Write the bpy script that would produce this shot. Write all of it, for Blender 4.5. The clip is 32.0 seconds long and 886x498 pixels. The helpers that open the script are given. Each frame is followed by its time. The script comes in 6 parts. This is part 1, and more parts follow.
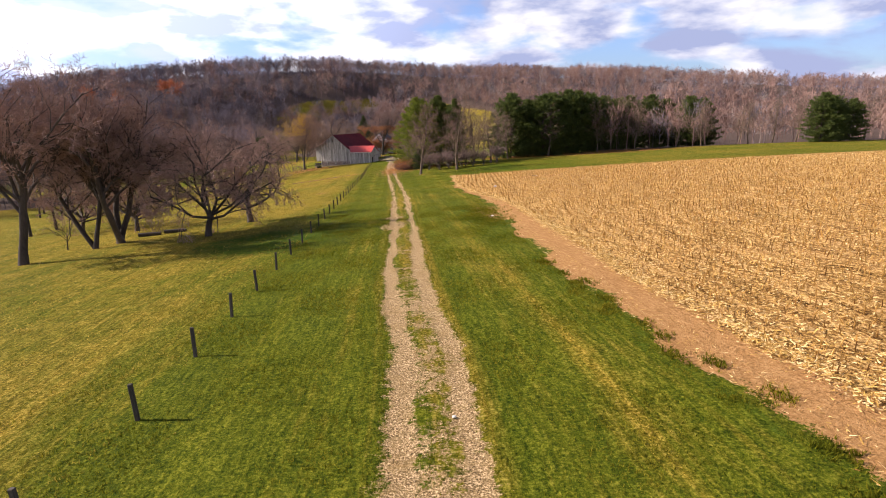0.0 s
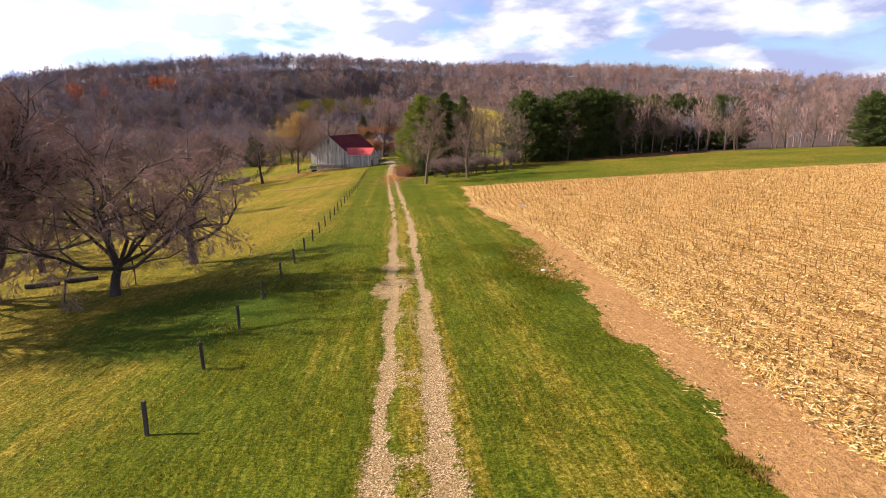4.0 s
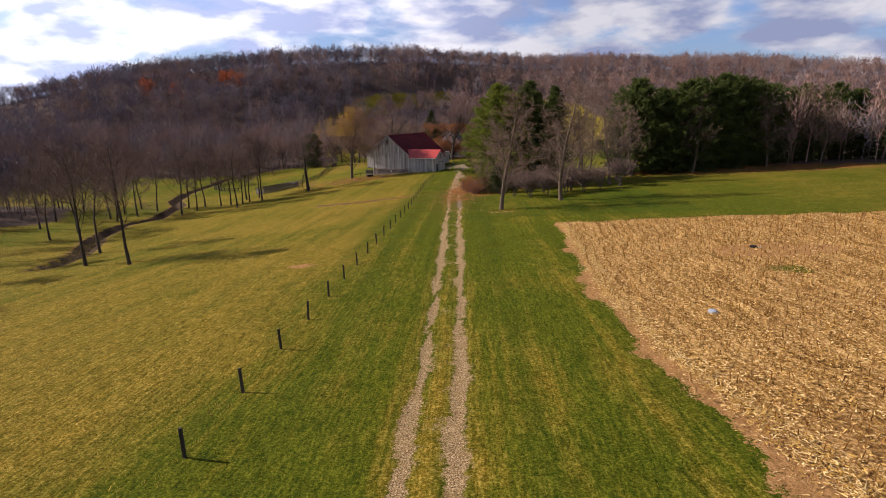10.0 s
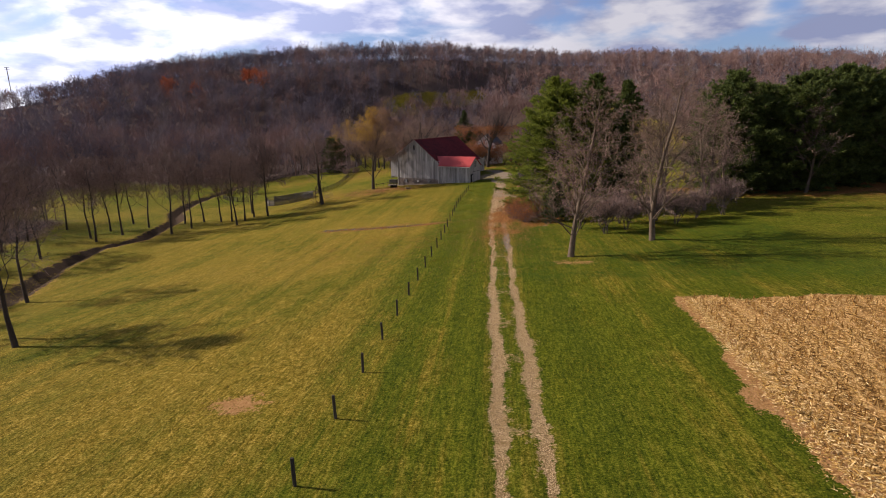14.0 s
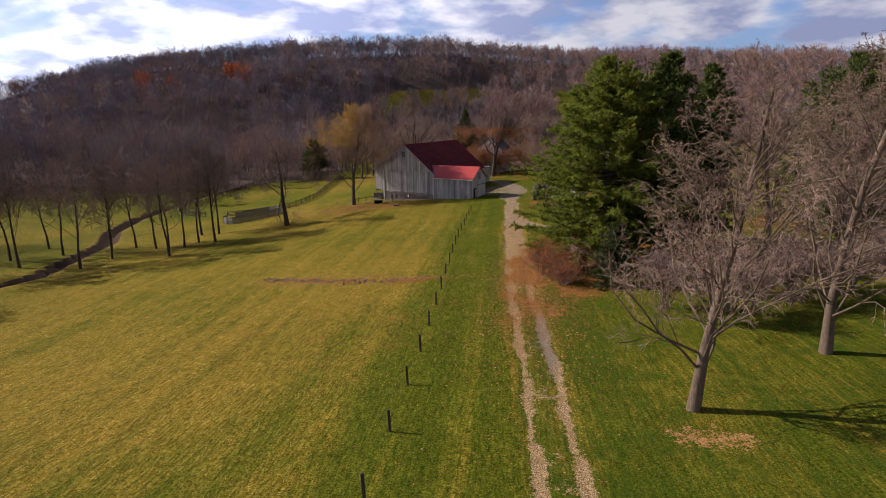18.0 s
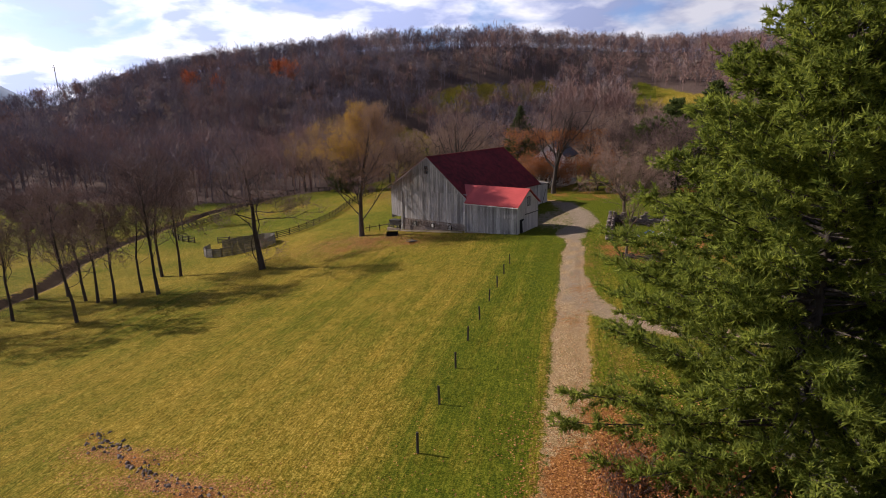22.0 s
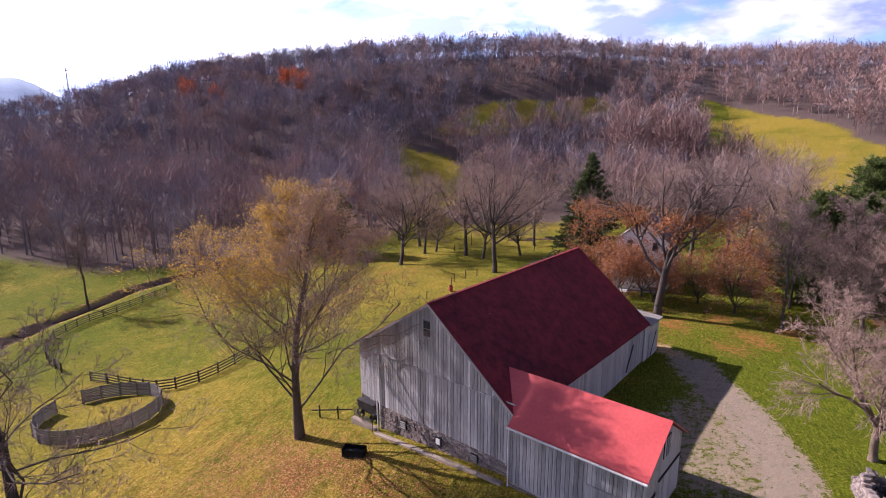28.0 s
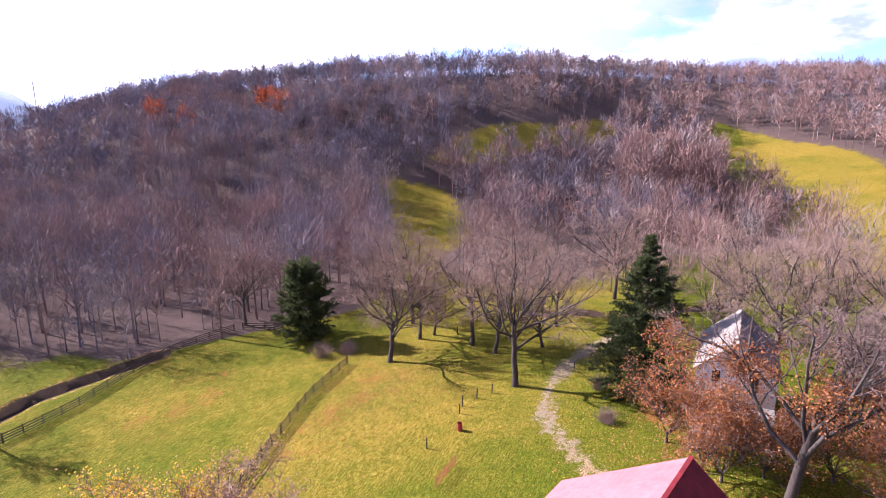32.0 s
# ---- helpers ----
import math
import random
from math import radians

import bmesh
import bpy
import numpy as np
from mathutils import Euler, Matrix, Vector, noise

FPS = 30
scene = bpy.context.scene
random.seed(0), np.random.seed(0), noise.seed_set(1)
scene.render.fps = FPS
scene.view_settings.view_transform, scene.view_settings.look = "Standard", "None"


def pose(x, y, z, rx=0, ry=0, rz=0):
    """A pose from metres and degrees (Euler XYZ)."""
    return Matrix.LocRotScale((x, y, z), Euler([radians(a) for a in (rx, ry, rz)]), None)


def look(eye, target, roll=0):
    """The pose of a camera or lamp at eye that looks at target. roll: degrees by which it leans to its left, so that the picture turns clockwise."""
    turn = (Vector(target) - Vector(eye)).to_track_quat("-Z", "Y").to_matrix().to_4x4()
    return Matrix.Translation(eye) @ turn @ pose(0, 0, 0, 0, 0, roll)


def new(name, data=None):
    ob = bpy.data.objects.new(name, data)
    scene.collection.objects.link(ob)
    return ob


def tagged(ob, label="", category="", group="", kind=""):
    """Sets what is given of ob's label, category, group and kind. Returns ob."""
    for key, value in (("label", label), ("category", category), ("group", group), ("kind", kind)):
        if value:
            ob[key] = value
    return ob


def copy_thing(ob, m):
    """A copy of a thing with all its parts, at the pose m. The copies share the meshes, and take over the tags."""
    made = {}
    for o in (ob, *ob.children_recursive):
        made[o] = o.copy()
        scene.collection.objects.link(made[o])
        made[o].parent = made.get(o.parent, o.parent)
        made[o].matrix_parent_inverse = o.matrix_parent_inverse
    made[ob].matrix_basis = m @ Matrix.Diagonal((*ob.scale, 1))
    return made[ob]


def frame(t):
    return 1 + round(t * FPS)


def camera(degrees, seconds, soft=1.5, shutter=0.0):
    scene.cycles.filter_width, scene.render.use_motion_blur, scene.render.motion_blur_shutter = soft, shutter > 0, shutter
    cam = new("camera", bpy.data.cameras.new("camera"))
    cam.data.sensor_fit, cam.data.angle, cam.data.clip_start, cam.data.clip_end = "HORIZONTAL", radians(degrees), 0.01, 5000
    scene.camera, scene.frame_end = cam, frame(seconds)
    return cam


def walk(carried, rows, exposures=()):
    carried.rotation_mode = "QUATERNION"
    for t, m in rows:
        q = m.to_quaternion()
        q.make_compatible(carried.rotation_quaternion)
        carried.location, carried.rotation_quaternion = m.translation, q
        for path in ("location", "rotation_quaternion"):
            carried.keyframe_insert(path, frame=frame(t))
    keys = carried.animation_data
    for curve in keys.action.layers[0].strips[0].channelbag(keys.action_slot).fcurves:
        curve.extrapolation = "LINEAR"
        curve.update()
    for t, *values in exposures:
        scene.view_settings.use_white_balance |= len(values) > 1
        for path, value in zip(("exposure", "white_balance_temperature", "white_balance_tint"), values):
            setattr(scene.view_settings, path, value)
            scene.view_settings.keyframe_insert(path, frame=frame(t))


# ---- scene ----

cam = camera(76.8, 32.0, soft=1.0)
PATH = [
    (0, (0.491, -1.219, 7.746), (0.473, 0.728, 7.291), -1.5),
    (0.5, (0.25, 0.743, 7.847), (0.233, 2.69, 7.391), -1.5),
    (1, (0.048, 3.062, 7.892), (0.029, 5.009, 7.436), -1.5),
    (1.5, (-0.087, 5.235, 8.016), (-0.107, 7.182, 7.558), -1.6),
    (2, (-0.17, 7.545, 8.088), (-0.194, 9.491, 7.63), -1.6),
    (2.5, (-0.571, 9.956, 7.979), (-0.592, 11.903, 7.523), -1.4),
    (3, (-0.931, 12.743, 7.857), (-0.951, 14.69, 7.402), -1.4),
    (3.5, (-1.018, 15.001, 8.013), (-1.035, 16.948, 7.556), -1.3),
    (5.5, (-0.821, 27.265, 7.783), (-0.901, 29.211, 7.326), -1.2),
    (6, (-0.784, 30.243, 7.861), (-0.883, 32.186, 7.4), -1.3),
    (6.5, (-0.801, 32.986, 7.838), (-0.918, 34.929, 7.378), -1.1),
    (7, (-0.926, 35.965, 7.818), (-1.086, 37.906, 7.36), -1.0),
    (7.5, (-0.949, 38.626, 7.951), (-1.156, 40.561, 7.489), -1.3),
    (8, (-1.229, 41.691, 8.044), (-1.475, 43.622, 7.582), -1.3),
    (8.5, (-1.561, 44.539, 8.083), (-1.838, 46.464, 7.619), -1.3),
    (9, (-1.892, 47.606, 8.103), (-2.181, 49.53, 7.638), -1.2),
    (9.5, (-2.187, 50.437, 8.201), (-2.469, 52.361, 7.734), -1.1),
    (10, (-2.442, 53.576, 8.204), (-2.724, 55.5, 7.737), -1.1),
    (10.5, (-2.824, 56.482, 8.208), (-3.107, 58.407, 7.743), -1.1),
    (11, (-3.301, 59.544, 8.205), (-3.595, 61.466, 7.739), -1.0),
    (11.5, (-3.846, 62.305, 8.222), (-4.173, 64.224, 7.761), -0.9),
    (12, (-4.342, 65.548, 8.456), (-4.71, 67.458, 7.99), -1.3),
    (12.5, (-4.868, 68.199, 8.696), (-5.254, 70.106, 8.232), -1.1),
    (13, (-5.886, 71.916, 8.489), (-6.272, 73.823, 8.027), -1.0),
    (13.5, (-6.486, 74.759, 8.731), (-6.873, 76.665, 8.265), -1.2),
    (14, (-7.425, 78.193, 8.763), (-7.808, 80.099, 8.296), -1.1),
    (14.5, (-8.203, 81.272, 8.833), (-8.59, 83.178, 8.367), -1.1),
    (16.5, (-11.179, 95.138, 8.629), (-11.558, 97.046, 8.165), -0.5),
    (17, (-11.685, 99.087, 8.812), (-12.065, 100.995, 8.345), -0.7),
    (17.5, (-12.116, 102.968, 8.733), (-12.496, 104.875, 8.266), -0.7),
    (18, (-12.515, 107.569, 8.654), (-12.894, 109.476, 8.186), -0.7),
    (18.5, (-12.726, 111.665, 8.648), (-13.107, 113.572, 8.181), -0.7),
    (19, (-12.915, 116.186, 8.636), (-13.325, 118.087, 8.17), -0.8),
    (19.5, (-12.963, 120.401, 8.649), (-13.379, 122.301, 8.182), -1.0),
    (20, (-13.117, 124.881, 8.767), (-13.551, 126.776, 8.298), -1.1),
    (20.5, (-13.211, 129.147, 8.768), (-13.701, 131.028, 8.297), -1.1),
    (21, (-13.361, 133.831, 8.93), (-13.89, 135.7, 8.455), -1.3),
    (21.5, (-13.692, 138.312, 9.042), (-14.255, 140.171, 8.567), -1.3),
    (22, (-14.162, 143.016, 9.26), (-14.775, 144.859, 8.783), -1.5),
    (22.5, (-14.714, 147.34, 9.484), (-15.382, 149.164, 9.008), -1.4),
    (23, (-15.316, 152.07, 9.801), (-16.017, 153.881, 9.324), -1.5),
    (23.5, (-16.141, 156.358, 10.141), (-16.844, 158.17, 9.666), -1.5),
    (24, (-17.224, 160.846, 10.657), (-17.934, 162.655, 10.182), -1.5),
    (24.5, (-18.298, 164.952, 11.158), (-19.016, 166.757, 10.683), -1.4),
    (25, (-19.602, 169.332, 11.694), (-20.321, 171.137, 11.221), -1.2),
    (25.5, (-20.987, 173.14, 12.361), (-21.706, 174.946, 11.889), -1.0),
    (27.5, (-27.647, 188.532, 14.899), (-28.362, 190.342, 14.439), -0.5),
    (28, (-29.483, 192.13, 15.684), (-30.196, 193.943, 15.23), -0.3),
    (28.5, (-31.126, 195.354, 16.434), (-31.836, 197.169, 15.982), -0.3),
    (29, (-32.68, 198.512, 17.501), (-33.388, 200.327, 17.051), -0.3),
    (29.5, (-34.158, 201.461, 18.431), (-34.862, 203.278, 17.984), -0.2),
    (30, (-35.616, 204.512, 19.483), (-36.316, 206.332, 19.04), -0.3),
    (30.5, (-37.071, 207.229, 20.279), (-37.764, 209.054, 19.839), -0.2),
    (31, (-38.475, 210.21, 21.168), (-39.163, 212.037, 20.734), -0.2),
    (31.5, (-39.697, 213.131, 21.821), (-40.377, 214.963, 21.393), -0.1),
    (32, (-40.932, 216.247, 22.496), (-41.609, 218.081, 22.074), -0.1),
]
walk(cam, [(t, look(eye, target, roll)) for t, eye, target, roll in PATH],
     exposures=[(0, 0.9, 6500, 17), (2, 1.14, 6500, 17), (3.5, 1.1, 6500, 17), (6, 0.78, 6500, 17), (8, 0.42, 6450, 17), (9, 0.36, 6450, 17), (13, 0.2, 6450, 18), (17, 0.2, 6400, 17), (19, 0.22, 6300, 18), (21, 0.2, 6300, 18),
                (23, 0.54, 6200, 19), (25, 0.64, 6000, 22), (28, 1.06, 5700, 31), (30, 1.33, 5650, 32), (32, 1.66, 5650, 32)])

# ---- daylight ----
SUN_WAY = Vector((-0.843, 0.085, 0.53))
sun = new("sun", bpy.data.lights.new("sun", "SUN"))
sun.data.energy, sun.data.angle, sun.data.color = 5.0, radians(0.53), (1.0, 0.90, 0.76)
sun.matrix_world = look(SUN_WAY * 100, (0, 0, 0))
world = bpy.data.worlds.new("world")
scene.world = world
world.use_nodes = True


def sky_nodes():
    tree = world.node_tree
    tree.nodes.clear()
    make, link = tree.nodes.new, tree.links.new
    sky = make("ShaderNodeTexSky")
    sky.sky_type, sky.sun_disc = "NISHITA", False
    sky.sun_elevation, sky.sun_rotation = radians(32), radians(-84.2)
    sky.air_density, sky.dust_density, sky.ozone_density = 1.0, 1.6, 2.0
    coord = make("ShaderNodeTexCoord")
    # broken cloud, flatter than it is wide
    sheet = make("ShaderNodeMapping")
    sheet.inputs["Scale"].default_value = (1.0, 1.0, 2.8)
    sheet.inputs["Location"].default_value = (0.35, 0.1, 0.0)
    link(coord.outputs["Generated"], sheet.inputs["Vector"])
    cover = make("ShaderNodeTexNoise")
    cover.inputs["Scale"].default_value, cover.inputs["Detail"].default_value, cover.inputs["Roughness"].default_value = 6.4, 9, 0.5
    cover.inputs["Distortion"].default_value = 0.25
    link(sheet.outputs[0], cover.inputs["Vector"])
    amount = make("ShaderNodeMapRange")
    amount.interpolation_type = "SMOOTHSTEP"
    amount.inputs["From Min"].default_value, amount.inputs["From Max"].default_value = 0.33, 0.52
    link(cover.outputs["Fac"], amount.inputs["Value"])
    # cover is seen edge on near the horizon and thins overhead
    split = make("ShaderNodeSeparateXYZ")
    link(coord.outputs["Generated"], split.inputs[0])
    thin = make("ShaderNodeMapRange")
    for socket, value in zip(("From Min", "From Max", "To Min", "To Max"), (0.22, 0.5, 1.0, 0.08)):
        thin.inputs[socket].default_value = value
    link(split.outputs["Z"], thin.inputs["Value"])
    share = make("ShaderNodeMath")
    share.operation = "MULTIPLY"
    link(amount.outputs[0], share.inputs[0])
    link(thin.outputs[0], share.inputs[1])
    body = make("ShaderNodeTexNoise")
    body.inputs["Scale"].default_value, body.inputs["Detail"].default_value = 8.0, 7
    link(sheet.outputs[0], body.inputs["Vector"])
    tone = make("ShaderNodeValToRGB")
    tone.color_ramp.elements[0].position, tone.color_ramp.elements[1].position = 0.43, 0.58
    tone.color_ramp.elements[0].color, tone.color_ramp.elements[1].color = (5.4, 6.3, 9.4, 1), (12.6, 12.8, 13.6, 1)
    link(body.outputs["Fac"], tone.inputs[0])
    # cloud glows more the nearer it is to the sun
    toward = make("ShaderNodeVectorMath")
    toward.operation = "DOT_PRODUCT"
    toward.inputs[1].default_value = SUN_WAY.normalized()
    link(coord.outputs["Generated"], toward.inputs[0])
    glow = make("ShaderNodeMapRange")
    for socket, value in zip(("From Min", "From Max", "To Min", "To Max"), (0.1, 0.85, 0.95, 2.4)):
        glow.inputs[socket].default_value = value
    link(toward.outputs["Value"], glow.inputs["Value"])
    bright = make("ShaderNodeVectorMath")
    bright.operation = "SCALE"
    link(tone.outputs[0], bright.inputs[0])
    link(glow.outputs[0], bright.inputs["Scale"])
    mix = make("ShaderNodeMixRGB")
    link(share.outputs[0], mix.inputs[0])
    deep = make("ShaderNodeMixRGB")
    deep.blend_type = "MULTIPLY"
    deep.inputs[0].default_value = 1.0
    # low down the blue is milky and bright, overhead it is plain
    fade = make("ShaderNodeValToRGB")
    fade.color_ramp.elements[0].position, fade.color_ramp.elements[1].position = 0.16, 0.42
    fade.color_ramp.elements[0].color, fade.color_ramp.elements[1].color = (1.7, 1.95, 2.6, 1), (0.75, 0.8, 0.95, 1)
    link(split.outputs["Z"], fade.inputs[0])
    link(fade.outputs[0], deep.inputs[2])
    link(sky.outputs[0], deep.inputs[1])
    link(deep.outputs[0], mix.inputs[1])
    link(bright.outputs[0], mix.inputs[2])
    back = make("ShaderNodeBackground")
    back.inputs["Strength"].default_value = 0.046
    link(mix.outputs[0], back.inputs[0])
    link(back.outputs[0], make("ShaderNodeOutputWorld").inputs[0])


sky_nodes()

# ---- materials ----


class Nodes:
    """Short hand for a material's node tree."""

    def __init__(self, name, roughness=0.9, metallic=0.0, spec=0.3):
        self.material = bpy.data.materials.new(name)
        self.material.use_nodes = True
        self.tree = self.material.node_tree
        self.bsdf = self.tree.nodes["Principled BSDF"]
        self.bsdf.inputs["Roughness"].default_value = roughness
        self.bsdf.inputs["Metallic"].default_value = metallic
        self.bsdf.inputs["Specular IOR Level"].default_value = spec

    def put(self, value, socket):
        if isinstance(value, bpy.types.NodeSocket):
            self.tree.links.new(value, socket)
        elif isinstance(value, (tuple, list)) and len(value) == 3 and socket.type == "RGBA":
            socket.default_value = (*value, 1)
        else:
            socket.default_value = value

    def node(self, kind, **values):
        made = self.tree.nodes.new("ShaderNode" + kind)
        for key, value in values.items():
            if key == "operation":
                made.operation = value
            else:
                self.put(value, made.inputs[key.replace("_", " ")])
        return made

    def place(self, scale=(1, 1, 1), turn=(0, 0, 0), own=False):
        coord = self.tree.nodes.new("ShaderNodeTexCoord")
        if own:
            source = coord.outputs["Object"]
        else:
            source = self.tree.nodes.new("ShaderNodeNewGeometry").outputs["Position"]
        made = self.node("Mapping", Vector=source)
        made.inputs["Scale"].default_value = scale
        made.inputs["Rotation"].default_value = turn
        return made.outputs[0]

    def noise(self, scale, detail=4, rough=0.6, where=None, distortion=0.0):
        made = self.node("TexNoise", Scale=scale, Detail=detail, Roughness=rough, Distortion=distortion)
        self.tree.links.new(where or self.place(), made.inputs["Vector"])
        return made.outputs["Fac"]

    def ramp(self, fac, a, b, lo=0.35, hi=0.65, middle=None):
        made = self.tree.nodes.new("ShaderNodeValToRGB")
        e = made.color_ramp.elements
        e[0].position, e[1].position = lo, hi
        e[0].color, e[1].color = (*a, 1), (*b, 1)
        if middle:
            extra = e.new((lo + hi) / 2)
            extra.color = (*middle, 1)
        self.put(fac, made.inputs[0])
        return made.outputs[0]

    def mix(self, fac, a, b, how="MIX"):
        made = self.tree.nodes.new("ShaderNodeMixRGB")
        made.blend_type = how
        for value, socket in zip((fac, a, b), made.inputs):
            self.put(value, socket)
        return made.outputs[0]

    def math(self, operation, a, b=0.5):
        made = self.node("Math", operation=operation)
        self.put(a, made.inputs[0])
        self.put(b, made.inputs[1])
        return made.outputs[0]

    def step(self, value, lo, hi):
        made = self.tree.nodes.new("ShaderNodeMapRange")
        made.interpolation_type = "SMOOTHSTEP"
        for v, socket in zip((value, lo, hi), (made.inputs["Value"], made.inputs["From Min"], made.inputs["From Max"])):
            self.put(v, socket)
        return made.outputs[0]

    def field(self, name):
        made = self.tree.nodes.new("ShaderNodeAttribute")
        made.attribute_name = name
        return made.outputs["Fac"]

    def chance(self):
        return self.tree.nodes.new("ShaderNodeObjectInfo").outputs["Random"]

    def island(self):
        return self.tree.nodes.new("ShaderNodeNewGeometry").outputs["Random Per Island"]

    def bump(self, height, strength=0.4, distance=0.02):
        made = self.node("Bump", Height=height)
        made.inputs["Strength"].default_value, made.inputs["Distance"].default_value = strength, distance
        self.tree.links.new(made.outputs[0], self.bsdf.inputs["Normal"])

    def leafy(self, colour, share=0.4):
        """Thin leaves: part of the light comes through."""
        self.put(colour, self.bsdf.inputs["Base Color"])
        thin = self.node("BsdfTranslucent", Color=colour)
        both = self.tree.nodes.new("ShaderNodeMixShader")
        both.inputs[0].default_value = share
        self.tree.links.new(self.bsdf.outputs[0], both.inputs[1])
        self.tree.links.new(thin.outputs[0], both.inputs[2])
        out = [n for n in self.tree.nodes if n.type == "OUTPUT_MATERIAL"][0]
        self.tree.links.new(both.outputs[0], out.inputs[0])
        return self.material

    def done(self, colour):
        self.put(colour, self.bsdf.inputs["Base Color"])
        return self.material


def simple(name, a, b, scale=6.0, roughness=0.85, metallic=0.0, bump=0.3, distance=0.01, stretch=(1, 1, 1), own=True, vary=0.0):
    """A surface of two tones, coarse and fine, with a little relief."""
    m = Nodes(name, roughness, metallic)
    where = m.place(stretch, own=own)
    coarse, fine = m.noise(scale * 0.2, 4, 0.6, where), m.noise(scale * 4, 5, 0.7, where)
    both = m.math("ADD", m.math("MULTIPLY", coarse, 0.55), m.math("MULTIPLY", fine, 0.45))
    colour = m.ramp(both, a, b, 0.36, 0.64)
    if vary:
        shade = m.ramp(m.chance(), (1 - vary,) * 3, (1 + vary * 0.4,) * 3, 0, 1)
        colour = m.mix(1.0, colour, shade, "MULTIPLY")
    if bump:
        m.bump(fine, bump, distance)
    return m.done(colour)


def foliage(name, a, b, scale=0.8, share=0.4):
    """Leaves or needles of two tones that let some light through."""
    m = Nodes(name, 0.7, 0, 0.2)
    where = m.place(own=True)
    both = m.math("ADD", m.math("MULTIPLY", m.noise(scale, 3, 0.6, where), 0.5), m.math("MULTIPLY", m.island(), 0.5))
    return m.leafy(m.ramp(both, a, b, 0.2, 0.8), share)


def ground_material():
    m = Nodes("ground", 0.95, 0, 0.04)

    def lines(name, wide, long):
        """A space that runs along a line on the land: across it, and far along it."""
        y = m.node("SeparateXYZ", Vector=m.place()).outputs["Y"]
        made = m.node("CombineXYZ", X=m.math("MULTIPLY", m.field(name), wide), Y=m.math("MULTIPLY", y, long))
        return made.outputs[0]

    big, mid, small = m.noise(0.05, 4), m.noise(0.45, 5, 0.65), m.noise(3.4, 4, 0.65)
    fine, tiny = m.noise(10, 4, 0.75), m.noise(24, 3, 0.8)
    swath, streak = m.noise(1, 2, 0.5, lines("across", 0.62, 0.012)), m.noise(1, 4, 0.65, lines("across", 2.6, 0.11))
    furrow = m.noise(1, 5, 0.7, lines("row", 1.9, 0.16))
    blend = m.math("ADD", m.math("MULTIPLY", mid, 0.5), m.math("MULTIPLY", small, 0.5))
    swipe = m.noise(1, 4, 0.7, lines("across", 6.5, 0.9))
    rough = m.math("ADD", m.math("MULTIPLY", fine, 0.42), m.math("ADD", m.math("MULTIPLY", tiny, 0.2), m.math("ADD", m.math("MULTIPLY", small, 0.14), m.math("MULTIPLY", swipe, 0.24))))
    green = m.ramp(rough, (0.022, 0.040, 0.003), (0.23, 0.225, 0.021), 0.42, 0.59, (0.090, 0.108, 0.007))
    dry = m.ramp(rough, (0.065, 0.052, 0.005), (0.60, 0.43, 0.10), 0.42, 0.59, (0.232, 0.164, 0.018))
    lush_shade = m.ramp(rough, (0.014, 0.034, 0.003), (0.085, 0.135, 0.012), 0.38, 0.62)
    mown = m.math("MULTIPLY", m.field("mown"), m.math("ADD", m.math("MULTIPLY", m.math("SUBTRACT", swath, 0.5), 0.3), m.math("MULTIPLY", m.math("SUBTRACT", streak, 0.5), 0.42)))
    drift = m.math("ADD", m.math("ADD", m.math("MULTIPLY", big, 0.4), m.math("MULTIPLY", mid, 0.25)), m.math("ADD", mown, 0.175))
    dry_haze = m.step(m.math("ADD", m.field("dry"), m.math("MULTIPLY", m.math("SUBTRACT", drift, 0.5), 3.6)), 0.05, 0.95)
    grass = m.mix(dry_haze, green, dry)
    # mown swaths lie over one way, then the other
    grass = m.mix(m.field("mown"), grass, m.ramp(m.math("ADD", m.math("MULTIPLY", swath, 0.6), m.math("MULTIPLY", streak, 0.4)), (0.84, 0.88, 0.88), (1.16, 1.12, 1.06), 0.38, 0.62), "MULTIPLY")
    grass = m.mix(m.step(m.math("ADD", m.field("lush_shade"), m.math("SUBTRACT", blend, 0.5)), 0.35, 0.6), grass, lush_shade)
    tuft = m.step(m.math("ADD", m.noise(2.6, 5, 0.75), m.math("MULTIPLY", m.math("SUBTRACT", streak, 0.5), 0.5)), 0.52, 0.66)
    grass = m.mix(m.math("MULTIPLY", tuft, 0.5), grass, m.ramp(rough, (0.022, 0.034, 0.002), (0.14, 0.15, 0.009), 0.38, 0.62))
    gravel = m.ramp(m.noise(17, 5, 0.85), (0.070, 0.044, 0.022), (0.88, 0.66, 0.40), 0.40, 0.62, (0.34, 0.225, 0.105))
    gravel = m.mix(m.ramp(m.noise(1.3, 5, 0.7), (0.0,) * 3, (0.6,) * 3, 0.47, 0.66), gravel, m.ramp(rough, (0.10, 0.066, 0.025), (0.46, 0.30, 0.12), 0.38, 0.62))
    # kept dark: the barnyard's shade is put into this grey
    stone = m.ramp(m.noise(22, 3, 0.8), (0.085, 0.074, 0.062), (0.34, 0.30, 0.26), 0.35, 0.65)
    gravel = m.mix(m.field("stone"), gravel, stone)
    soil = m.ramp(rough, (0.17, 0.08, 0.03), (0.62, 0.37, 0.17), 0.36, 0.64, (0.41, 0.22, 0.085))
    chaff = m.noise(7, 6, 0.88, m.place((1, 0.6, 1)))
    straw = m.ramp(m.math("ADD", m.math("MULTIPLY", chaff, 0.72), m.math("MULTIPLY", furrow, 0.28)), (0.05, 0.022, 0.007), (0.92, 0.61, 0.25), 0.41, 0.59, (0.35, 0.185, 0.052))
